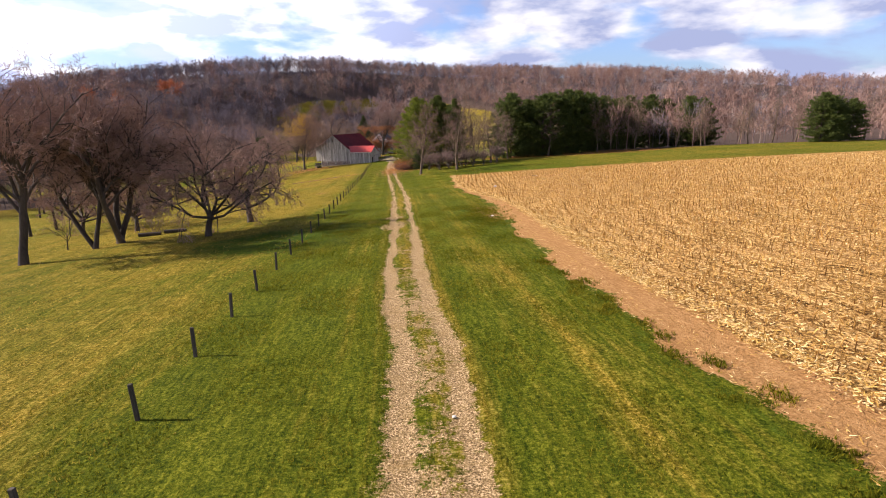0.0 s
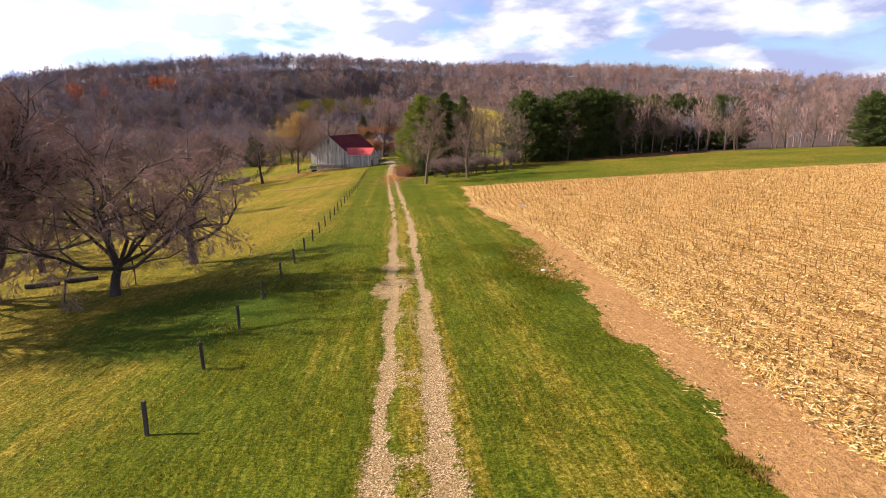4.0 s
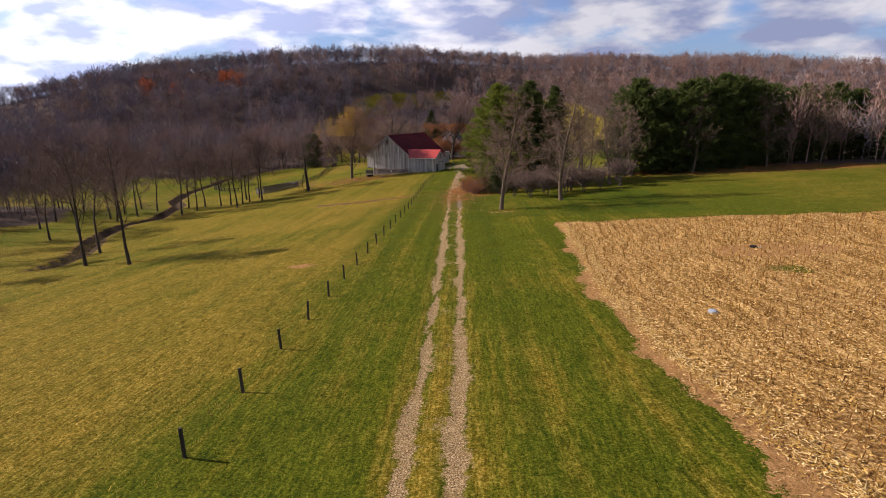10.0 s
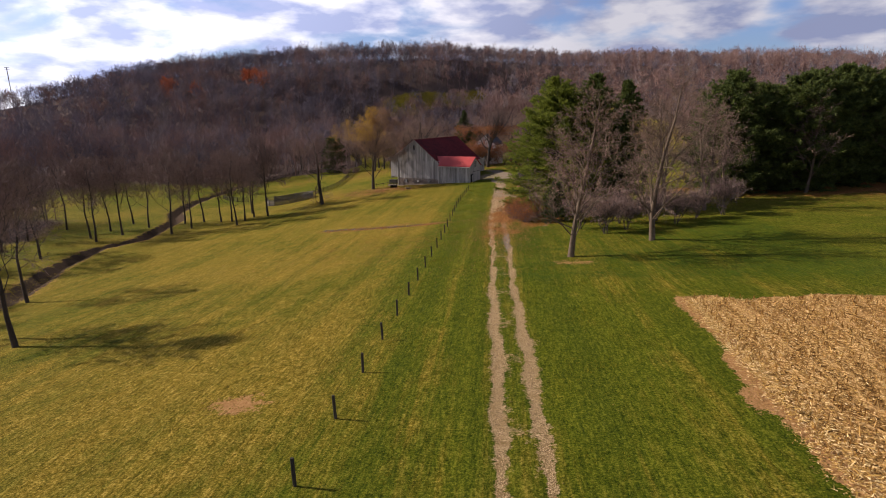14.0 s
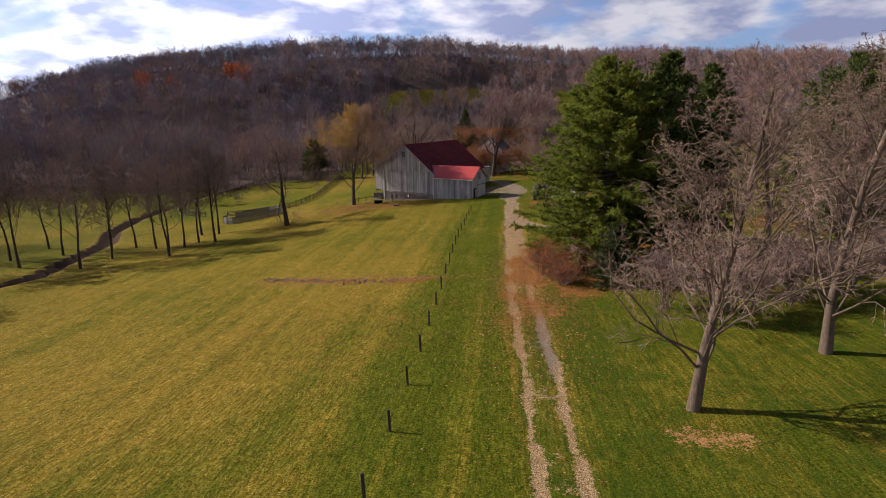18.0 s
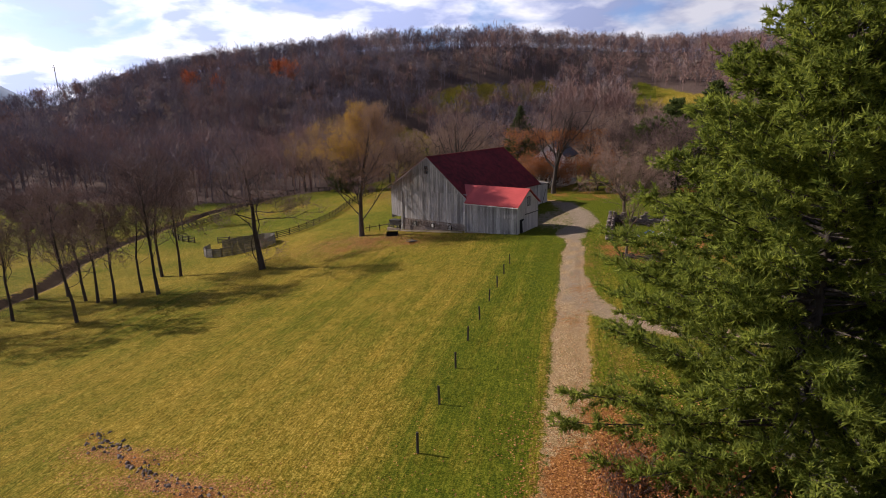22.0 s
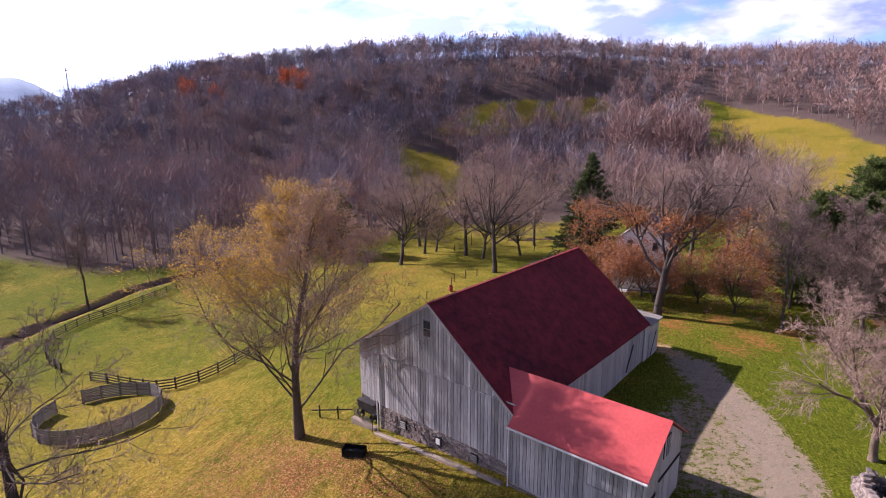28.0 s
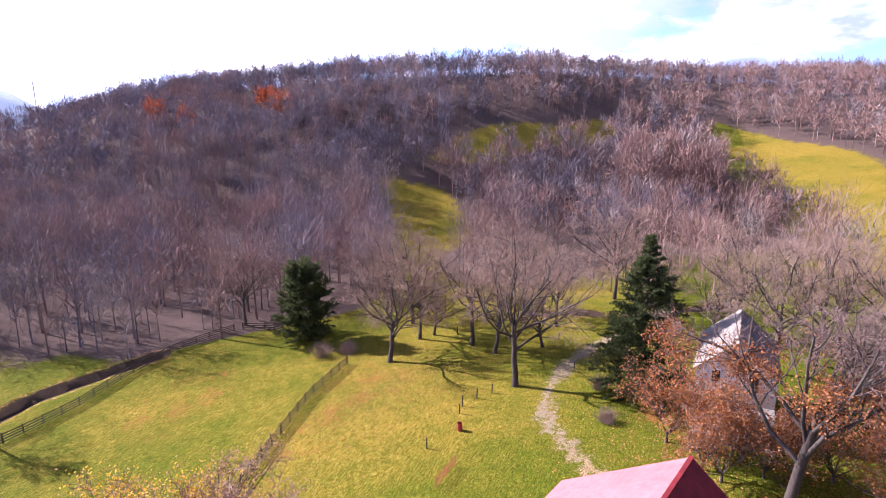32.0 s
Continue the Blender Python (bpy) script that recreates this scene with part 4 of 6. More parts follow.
def crown_spots(rng, tree, count, rule=None):
    """Random twig places of a tree, in its own space."""
    co = TIPS[tree.name]
    if rule is not None:
        co = co[rule(co)]
    return co[rng.integers(len(co), size=count)]


YELLOW_LEAF = foliage("yellow leaves", (0.40, 0.235, 0.018), (0.74, 0.48, 0.045), 3)
TAN_LEAF = foliage("tan leaves", (0.24, 0.14, 0.06), (0.52, 0.32, 0.14), 3)
RUSSET_LEAF = foliage("russet leaves", (0.22, 0.08, 0.028), (0.48, 0.21, 0.08), 3)


def wood_haze(name, a, b, vary=0.3):
    """Massed twigs of a wood: tone drifts from stand to stand and from twig to twig."""
    m = Nodes(name, 0.95, 0, 0.1)
    colour = m.ramp(m.math("ADD", m.math("MULTIPLY", m.noise(0.02, 4, 0.6), 0.6), m.math("MULTIPLY", m.noise(0.12, 3, 0.6), 0.4)), a, b, 0.38, 0.62)
    return m.done(m.mix(1.0, colour, m.ramp(m.island(), (1 - vary,) * 3, (1 + vary,) * 3, 0, 1), "MULTIPLY"))


# slightly blue greys: distance haze is put into these twig colours
W_HAZE_GREY = wood_haze("haze-tinted grey woods", (0.10, 0.088, 0.108), (0.235, 0.20, 0.22))
W_BROWN = wood_haze("brown woods", (0.165, 0.102, 0.088), (0.35, 0.222, 0.184))
W_PALE = wood_haze("pale woods", (0.21, 0.17, 0.158), (0.35, 0.285, 0.26))
W_RUST = wood_haze("rust leaves on woods", (0.34, 0.10, 0.05), (0.56, 0.22, 0.10), 0.4)


def crest_y(x):
    return np.interp(x, [-400, -336, -270, -209, -147, -106, -60, 0, 65, 131, 255, 470], [482, 488, 505, 518, 541, 572, 645, 715, 728, 726, 718, 706])


def plant_woods():
    rng = np.random.default_rng(21)
    n = 68000
    x, y = rng.uniform(-620, 600, n), rng.uniform(50, 770, n)
    keep = (wooded(x, y) > 0.5) & (meadow(x, y) < 0.4)
    keep &= ~((y > 560) & (y < crest_y(x) - 60) & (rng.random(n) < 0.35))
    keep &= ~((np.abs(x + 40) > 300) & (rng.random(n) < 0.6))
    keep &= ~((x > 40) & (y < crest_y(x) - 150) & (rng.random(n) < 0.3))
    keep &= ~((x > 60) & (y < 420) & (rng.random(n) < 0.45))
    x, y = x[keep], y[keep]
    back = y > crest_y(x) + 34
    x, y = x[~back], y[~back]
    keep = (rng.random(len(x)) < 0.4) | ~((x > -95) & (y > 310) & (y < 395))
    x, y = x[keep], y[keep]
    near = (x > -235) & (x < 70) & (y > 195) & (y < 395)
    mid = ~near & (x > -300) & (x < 110) & (y < 490)
    for name, some, share, twigs, thick, label in (
            ("valley_woods", near, 0.5, (24, 300), 0.036, "leafless grey-brown woods beyond the creek"),
            ("slope_woods", mid, 0.64, (14, 150), 0.10, "leafless grey and brown woods on the lower slope"),
            ("hill_woods", ~near & ~mid, 0.40, (11, 96), 0.165, "leafless grey and brown woods on a hillside")):
        pick = some & (rng.random(len(x)) < share)
        px, py = x[pick], y[pick]
        h = np.where(near[pick], rng.uniform(13, 21, len(px)), rng.uniform(10, 17.5, len(px))) * np.where(rng.random(len(px)) < 0.22, 0.5, 1.0)
        woods(name, np.column_stack([px, py, ground_z(px, py)]), h, ((W_HAZE_GREY, 0.62), (W_BROWN, 0.5 if name == "valley_woods" else 0.3), (W_PALE, 0.1 if name == "valley_woods" else 0.06)), label, 5, twigs, thick)
    # young growth along the hill's crest
    cx = rng.uniform(-430, 560, 1700)
    cy = crest_y(cx) + rng.uniform(-8, 20, len(cx))
    woods("crest_woods", np.column_stack([cx, cy, ground_z(cx, cy)]), rng.uniform(8.0, 14.0, len(cx)), ((W_HAZE_GREY, 0.5), (W_BROWN, 0.35), (W_PALE, 0.0)), "leafless young trees along the hill's crest", 9, (11, 90), 0.16, 0.26)
    # dense brush under them, added to block the bright sky gap below their crowns
    bx = rng.uniform(-440, 560, 12000)
    by = crest_y(bx) + rng.uniform(-10, 24, len(bx))
    foot = np.column_stack([bx, by, ground_z(bx, by) - 0.3])
    tip = foot + np.column_stack([rng.normal(0, 0.9, (len(bx), 2)), rng.uniform(2.2, 5.2, len(bx))])
    brush = flat_spikes(foot, tip, rng.uniform(0.15, 0.4, len(bx)), rng)
    tagged(new("hill_brush", mesh_of("hill_brush", brush, np.arange(len(brush)).reshape(-1, 3), W_HAZE_GREY)), "dense grey brush along the hill's crest", "brush", kind="stuff")
    # a stand of tall pale trees beside the hill's field
    gx = rng.uniform(-50, -17, 46)
    gy = 452 - 0.4 * (gx + 34) + rng.uniform(-24, 20, len(gx))
    woods("field_grove", np.column_stack([gx, gy, ground_z(gx, gy)]), rng.uniform(19, 25, len(gx)), ((W_BROWN, 0.5), (W_BROWN, 0.5), (W_PALE, 0.15)), "stand of tall leafless pale trees beside a hill meadow", 12, (22, 260), 0.085, 0.42)
    # trees that still hold red leaves
    spots = [(-262, 424), (-257, 421), (-236, 416), (-214, 442), (-206, 440), (-200, 437)]
    p = np.array([(a, b, float(ground_z(a, b))) for a, b in spots])
    woods("red_leaved_woods", p, np.full(len(p), 16.0), ((W_RUST, 0.8), (W_RUST, 0.0), (W_BROWN, 0.05)), "scattered red-leaved trees in the hillside woods", 6, (18, 420), 0.3)


plant_woods()

FOREST = dict(limbs=16, counts=(7, 6, 5, 3), spread=(0.35, 0.85), crook=0.28, leader=True, first=0.3, slim=1.1)
LAWN = dict(stem=0.3, limbs=38, counts=(9, 7, 6), spread=(0.34, 0.98), leader=True, stretch=0.42, droop=0.7, crook=0.2, first=0.1, slim=0.92)


def copies(first, places, seed, low=0.85, high=1.12):
    """More of the same kind of tree, turned and sized at random."""
    rng = random.Random(seed)
    for x, y in places:
        s = rng.uniform(low, high)
        m = pose(*at(x, y), 0, 0, rng.uniform(0, 360)) @ Matrix.Scale(s, 4)
        made = copy_thing(first, m)
        made.matrix_basis = m


# the lawn by the stubble field
lawn_a = bare_tree("bare_tree", 1, at(-5.6, 133.6), 18.0, PALE_BARK, PALE_TWIG, "leafless pale-barked tree on mown grass by the track", group="lawn trees", twig_r=0.009, radius=0.28, **LAWN)
lawn_b = bare_tree("bare_tree", 2, at(3.3, 141.3), 19.5, PALE_BARK, PALE_TWIG, "leafless pale-barked tree on mown grass", group="lawn trees", twig_r=0.011, radius=0.30, **LAWN)
lawn_c = bare_tree("bare_tree", 4, at(13.5, 162), 18.5, PALE_BARK, PALE_TWIG, "leafless pale-barked tree in a row on mown grass", group="lawn trees", twig_r=0.015, radius=0.27, stem=0.3, limbs=30, counts=(7, 6, 3), spread=(0.34, 0.95), leader=True, stretch=0.42, droop=0.7, slim=0.95)
copies(lawn_c, [(33, 179), (9, 168), (51, 188), (66, 196), (84, 205), (96, 208), (110, 205), (124, 200), (20, 176)], 5, 0.85, 1.0)
copies(lawn_c, [(16, 170), (90, 198), (104, 200), (8, 184), (13, 191), (19, 197), (5, 196), (12, 207), (21, 212), (2, 206), (118, 204), (132, 202), (140, 206), (148, 200)], 6, 0.75, 0.95)

shrub = bare_tree("bare_bush", 7, at(-1.5, 146), 5.0, BARK, TWIG, "dense leafless dark shrub under lawn trees", "bush", group="lawn shrubs", stems=5, twig_r=0.012, radius=0.07, stem=0.3, limbs=7, counts=(6, 5, 3), spread=(0.3, 1.0), lean=0.1)
copies(shrub, [(1.5, 148.5), (4.6, 150), (8, 151.5), (-3.8, 149.5), (11, 155), (6, 154), (1, 153), (14.5, 157.5)], 18, 0.75, 1.15)

# the old orchard
APPLE = dict(stem=0.2, limbs=10, counts=(8, 8, 6, 6), spread=(0.55, 1.4), stretch=0.5, droop=1.0, crook=0.32)
apple = bare_tree("apple_tree", 31, at(-23, 52.5), 12.2, BARK, ORCHARD_TWIG, "old leafless apple tree with a low spreading crown", group="orchard trees", twig_r=0.014, radius=0.34, **APPLE)
bare_tree("apple_tree", 33, at(-22.2, 62.3), 11, BARK, ORCHARD_TWIG, "old leafless apple tree with crooked limbs by the fence", group="orchard trees", twig_r=0.013, radius=0.36, stem=0.32, limbs=9, counts=(7, 7, 5, 4), spread=(0.5, 1.3), stretch=0.5, droop=0.6, crook=0.38)
bare_tree("leaning_tree", 36, at(-35.4, 44.3), 18, BARK, ORCHARD_TWIG, "tall dark leafless tree leaning in pasture", lean=0.2, twig_r=0.016, radius=0.36, stem=0.42, limbs=11, counts=(8, 7, 6, 4), spread=(0.3, 1.1), crook=0.3)
bare_tree("multi_stem_tree", 41, at(-32.6, 53.6), 17, BARK, ORCHARD_TWIG, "dark leafless tree with several stems", stems=4, twig_r=0.014, radius=0.4, stem=0.5, limbs=10, counts=(7, 7, 5, 3), spread=(0.2, 1.0), crook=0.36)
bare_tree("leaning_tree", 43, at(-33.4, 51.0), 15.5, BARK, ORCHARD_TWIG, "dark leafless tree with two leaning stems", stems=2, twig_r=0.014, radius=0.3, lean=0.12, stem=0.5, limbs=10, counts=(7, 7, 5, 3), spread=(0.2, 1.0), crook=0.34)
copies(apple, [(-37, 65), (-47, 70)], 7, 0.75, 0.95)
bare_tree("sapling", 44, at(-36.5, 51.6), 4.2, BARK, ORCHARD_TWIG, "small bare sapling in pasture", stem=0.4, limbs=5, counts=(3, 3), spread=(0.3, 0.8), radius=0.07)

# along the creek
creek_a = bare_tree("creek_tree", 51, at(-76.6, 189.6), 17.5, BARK, TWIG, "slim dark leafless tree by the creek", group="creek trees", twig_r=0.012, radius=0.2, **FOREST)
creek_b = bare_tree("creek_tree", 52, at(-48.8, 112), 16.5, BARK, TWIG, "dark leafless forked tree at the pasture's edge", group="creek trees", twig_r=0.012, radius=0.2, lean=0.08, **FOREST)
copies(creek_a, [(-92.6, 201), (-83, 197.9), (-79.6, 202.3), (-85.6, 212), (-88.3, 183), (-103, 194.3), (-109, 189), (-67.8, 130), (-96.5, 151), (-98, 160), (-106, 180), (-112, 200), (-118, 176), (-122, 190), (-104, 140), (-90, 128)], 8, 0.95, 1.2)
copies(creek_b, [(-96.5, 199), (-86.4, 198.8), (-79.2, 197.3), (-75, 200.7), (-81, 211.2), (-88.4, 190), (-101, 176), (-101.5, 184), (-57.3, 115), (-80, 120), (-112, 165), (-110, 150), (-72, 108), (-85, 100), (-66, 92), (-60, 78), (-75, 84), (-123.3, 257.4)], 9, 0.95, 1.2)

# about the barn
walnut = bare_tree("walnut_tree", 10, at(-65.3, 211), 18.5, BARK, TWIG, "dark leafless walnut tree with wide crooked limbs in pasture", twig_r=0.014, radius=0.46, limbs=14, counts=(7, 6, 5, 3), spread=(0.6, 1.2), crook=0.34, leader=True, first=0.3, slim=1.45)
yellow = bare_tree("yellowing_tree", 61, at(-57.2, 228.2), 22, BARK, TWIG, "tall tree with sparse yellow and tan leaves beside the barn", twig_r=0.011, radius=0.42, limbs=24, counts=(8, 7, 6, 3), spread=(0.3, 0.95), crook=0.24, leader=True, first=0.14, slim=1.25)
rng_leaf = np.random.default_rng(3)
part("leaves", mesh_of("leaves", *leaf_cloud(rng_leaf, crown_spots(rng_leaf, yellow, 38000), 0.055, 0.22), TAN_LEAF), None, yellow, "dry tan leaves")
part("leaves", mesh_of("leaves", *leaf_cloud(rng_leaf, crown_spots(rng_leaf, yellow, 24000, lambda c: (c[:, 2] > 13.5) & (c[:, 0] < 2.0)), 0.06, 0.22), YELLOW_LEAF), None, yellow, "bright yellow leaves at the top")
oak = bare_tree("oak_tree", 64, at(-28.8, 262.4), 23.5, BARK, TWIG, "big oak with brown leaves on its lower twigs", twig_r=0.016, radius=0.48, stem=0.38, limbs=9, counts=(7, 6, 6, 4), spread=(0.3, 1.1), crook=0.28)
part("leaves", mesh_of("leaves", *leaf_cloud(rng_leaf, crown_spots(rng_leaf, oak, 9000, lambda c: c[:, 2] < 13), 0.12, 0.35), RUSSET_LEAF), None, oak, "withered russet leaves")
bush_oak = bare_tree("russet_tree", 65, at(-34.5, 268), 8, BARK, TWIG, "low tree full of withered russet leaves", twig_r=0.012, radius=0.16, stem=0.15, limbs=9, counts=(6, 5, 5), spread=(0.4, 1.0))
part("leaves", mesh_of("leaves", *leaf_cloud(rng_leaf, crown_spots(rng_leaf, bush_oak, 3500), 0.12, 0.3), RUSSET_LEAF), None, bush_oak)
copies(bush_oak, [(-20, 266), (-17, 274), (-31, 270.5), (-24, 269), (-37.5, 272.5), (-33, 266.5), (-29.5, 268)], 11, 0.85, 1.2)
pink = bare_tree("spreading_tree", 66, at(-14.2, 235.6), 12.5, PALE_BARK, PALE_TWIG, "leafless tree with a dense reddish-grey crown by the yard", twig_r=0.011, radius=0.3, stem=0.28, limbs=12, counts=(8, 7, 6, 5), spread=(0.5, 1.35), droop=0.5)
bare_tree("bare_tree", 67, at(-13.8, 210.8), 9.5, PALE_BARK, PALE_TWIG, "slim leafless tree beside a ruined stone wall", twig_r=0.010, radius=0.17, stem=0.45, limbs=6, counts=(4, 4, 4), spread=(0.4, 0.9))
copies(pink, [(-8, 262), (-12, 285)], 12, 0.9, 1.2)

copies(creek_b, [(-9, 265), (-13.5, 270), (-5, 262), (-15.5, 262), (-2, 268), (8, 268), (-18, 281)], 15, 0.7, 0.95)

# the paddock behind the barn
pasture_a = bare_tree("paddock_tree", 71, at(-76.1, 288), 18, BARK, PALE_TWIG, "leaning leafless tree with a dense grey crown in the paddock", group="paddock trees", twig_r=0.013, radius=0.38, lean=0.25, stem=0.36, limbs=10, counts=(7, 6, 6, 4), spread=(0.5, 1.25), droop=0.5, crook=0.28)
pasture_b = bare_tree("paddock_tree", 72, at(-55.6, 283.2), 22.5, BARK, PALE_TWIG, "tall leafless tree with steep limbs in the paddock", group="paddock trees", twig_r=0.013, radius=0.42, stem=0.42, limbs=10, counts=(7, 6, 6, 4), spread=(0.25, 1.0), crook=0.26)
copies(pasture_b, [(-75.5, 298.5), (-66, 297.7), (-54.4, 309.7), (-111.5, 298.5), (-80, 306), (-88, 312), (-62, 318), (-46, 330), (-36, 322)], 13, 0.65, 0.95)
copies(pasture_b, [(-24, 296), (-18, 301), (-10, 298), (-4, 292), (-13, 310), (-26, 312)], 16, 0.8, 1.0)
copies(pasture_a, [(-73.9, 301), (-61.5, 294.8), (-54.8, 298.8), (-42, 316), (-30, 312), (-95, 318)], 14, 0.6, 0.95)

# conifers
ROW_NEEDLE = foliage("dark pine needles", (0.034, 0.056, 0.016), (0.165, 0.20, 0.048), 0.8)
pine_tree(11, at(-7.4, 166), 19.6, 8.8, "large green white pine beside the gravel track", tufts=12, fan=10, whorl=0.44, per=9, cone=0.85, needle_len=0.27, needle_w=0.03, full=1.7, bare=0.05)
# darker needles than the first pine: the clump's shaded side put into colour
pine_tree(12, at(-1.5, 168.5), 20.0, 5.8, "tall green white pine in a clump", needle=ROW_NEEDLE, cone=0.9, tufts=7, fan=5, needle_w=0.066, needle_len=0.4, full=2.0, whorl=0.48, per=8)
pine_tree(13, at(3, 173), 19.0, 4.4, "tall green white pine in a clump", needle=ROW_NEEDLE, cone=0.9, tufts=7, fan=5, needle_w=0.066, needle_len=0.4, full=2.0, whorl=0.48, per=8)
pine_tree(14, at(-7.2, 155.9), 5.4, 2.0, "small blue-green spruce under the pines", whorl=0.28, per=8, tufts=10, fan=9, needle_len=0.14, needle_w=0.024, bare=0.02, cone=0.85, needle=DARK_NEEDLE)
far_pine = pine_tree(15, at(21.6, 182), 19.5, 7.6, "dark green pine at the edge of the lawn", per=8, tufts=5, fan=4, needle_len=0.6, needle_w=0.085, cone=0.7, needle=ROW_NEEDLE, full=2.2, bare=0.02)
for x, y, s in ((32, 183, 0.95), (36, 187, 0.98), (46, 193, 1.0), (50, 196, 0.96), (64, 212, 0.92), (80, 222, 1.0), (93, 216, 0.93), (99, 220, 0.9), (126, 190, 0.8), (132, 193, 0.75), (28, 187, 0.9), (41, 190, 1.02), (55, 200, 0.9), (58, 206, 0.95), (70, 217, 0.98), (87, 224, 0.92), (140, 196, 0.7), (-4.5, 276, 0.92), (-10.5, 274, 0.72), (-1, 284, 0.85)):
    m = pose(*at(x, y), 0, 0, x * 37 % 360) @ Matrix.Scale(s, 4)
    copy_thing(far_pine, m).matrix_basis = m
pine_tree(19, at(2.6, 276), 21.5, 8.2, "broad dark green pine standing alone on the lawn", needle=ROW_NEEDLE, cone=0.9, tufts=5, fan=6, needle_w=0.075, needle_len=0.5, full=1.5, whorl=0.6, per=8, bare=0.04)
pine_tree(17, at(-40, 285.6), 19.5, 8.4, "tall dark spruce with drooping boughs by the drive", needle=DARK_NEEDLE, per=8, tufts=11, fan=6, needle_len=0.32, needle_w=0.05, cone=1.0, rise=-0.1, bare=0.06)
pine_tree(18, at(-95.7, 294.8), 13.2, 5.6, "dense dark green cedar by the board fence", needle=DARK_NEEDLE, per=9, tufts=12, fan=5, needle_len=0.34, needle_w=0.055, cone=0.35, rise=0.6, bare=0.02)

# ---- stubble, grass and fallen leaves ----
STUB = Nodes("corn stubble", 0.8)
STUB = STUB.done(STUB.ramp(STUB.island(), (0.20, 0.095, 0.020), (0.95, 0.72, 0.36), 0, 1, (0.59, 0.355, 0.08)))
STALK = Nodes("standing corn stalks", 0.8)
STALK = STALK.done(STALK.ramp(STALK.island(), (0.22, 0.10, 0.02), (0.80, 0.50, 0.16), 0, 1, (0.52, 0.28, 0.06)))
BLADE = Nodes("lawn grass", 0.8, 0, 0.08)
BLADE = BLADE.leafy(BLADE.mix(BLADE.ramp(BLADE.noise(0.35, 4), (0,) * 3, (1,) * 3, 0.4, 0.62), BLADE.ramp(BLADE.island(), (0.03, 0.046, 0.002), (0.16, 0.165, 0.009), 0, 1), BLADE.ramp(BLADE.island(), (0.07, 0.07, 0.003), (0.29, 0.235, 0.02), 0, 1)))
PASTURE = Nodes("pasture grass", 0.85, 0, 0.08)
PASTURE = PASTURE.leafy(PASTURE.mix(PASTURE.ramp(PASTURE.noise(0.3, 5), (0,) * 3, (1,) * 3, 0.4, 0.6), PASTURE.ramp(PASTURE.island(), (0.05, 0.056, 0.003), (0.28, 0.235, 0.016), 0, 1), PASTURE.ramp(PASTURE.island(), (0.12, 0.082, 0.008), (0.66, 0.47, 0.11), 0, 1)))
LITTER = Nodes("fallen leaves", 0.85)
LITTER = LITTER.done(LITTER.ramp(LITTER.island(), (0.12, 0.045, 0.015), (0.55, 0.30, 0.11), 0, 1, (0.34, 0.13, 0.035)))
GRIT = Nodes("loose gravel", 0.9)
GRIT = GRIT.done(GRIT.ramp(GRIT.island(), (0.12, 0.075, 0.035), (0.74, 0.57, 0.35), 0, 1, (0.40, 0.26, 0.11)))


def lying(rng, x, y, length, width, lift):
    """Slim strips that lie on the ground, a little tilted."""
    n = len(x)
    a, tilt = rng.uniform(0, 6.283, n), rng.uniform(-0.12, 0.3, n)
    d = np.column_stack([np.cos(a), np.sin(a), tilt]) * length[:, None]
    side = np.column_stack([-np.sin(a), np.cos(a), rng.uniform(-0.5, 0.5, n)]) * width[:, None]
    c = np.column_stack([x, y, ground_z(x, y) + lift])
    tri = np.stack([c - side, c + side, c + d], 1).reshape(-1, 3)
    return tri, np.arange(3 * n).reshape(-1, 3)


def blades(rng, x, y, tall, wide, per=3, sink=0.02):
    """Tufts of grass: slim upright triangles."""
    n = len(x)
    z = ground_z(x, y) - sink
    p = np.repeat(np.column_stack([x, y, z]), per, 0) + np.column_stack([rng.normal(0, 0.035, (n * per, 2)), np.zeros(n * per)])
    a = rng.uniform(0, 6.283, n * per)
    s = np.column_stack([np.cos(a), np.sin(a), np.zeros(n * per)]) * wide
    h = np.repeat(tall, per) * rng.uniform(0.6, 1.2, n * per)
    tip = p + np.column_stack([rng.normal(0, 0.5, (n * per, 2)) * h[:, None], h + sink])
    tri = np.stack([p - s, p + s, tip], 1).reshape(-1, 3)
    return tri, np.arange(3 * n * per).reshape(-1, 3)


def stuff(name, verts, faces, material, label, category):
    return tagged(new(name, mesh_of(name, verts, faces, material)), label, category, kind="stuff")


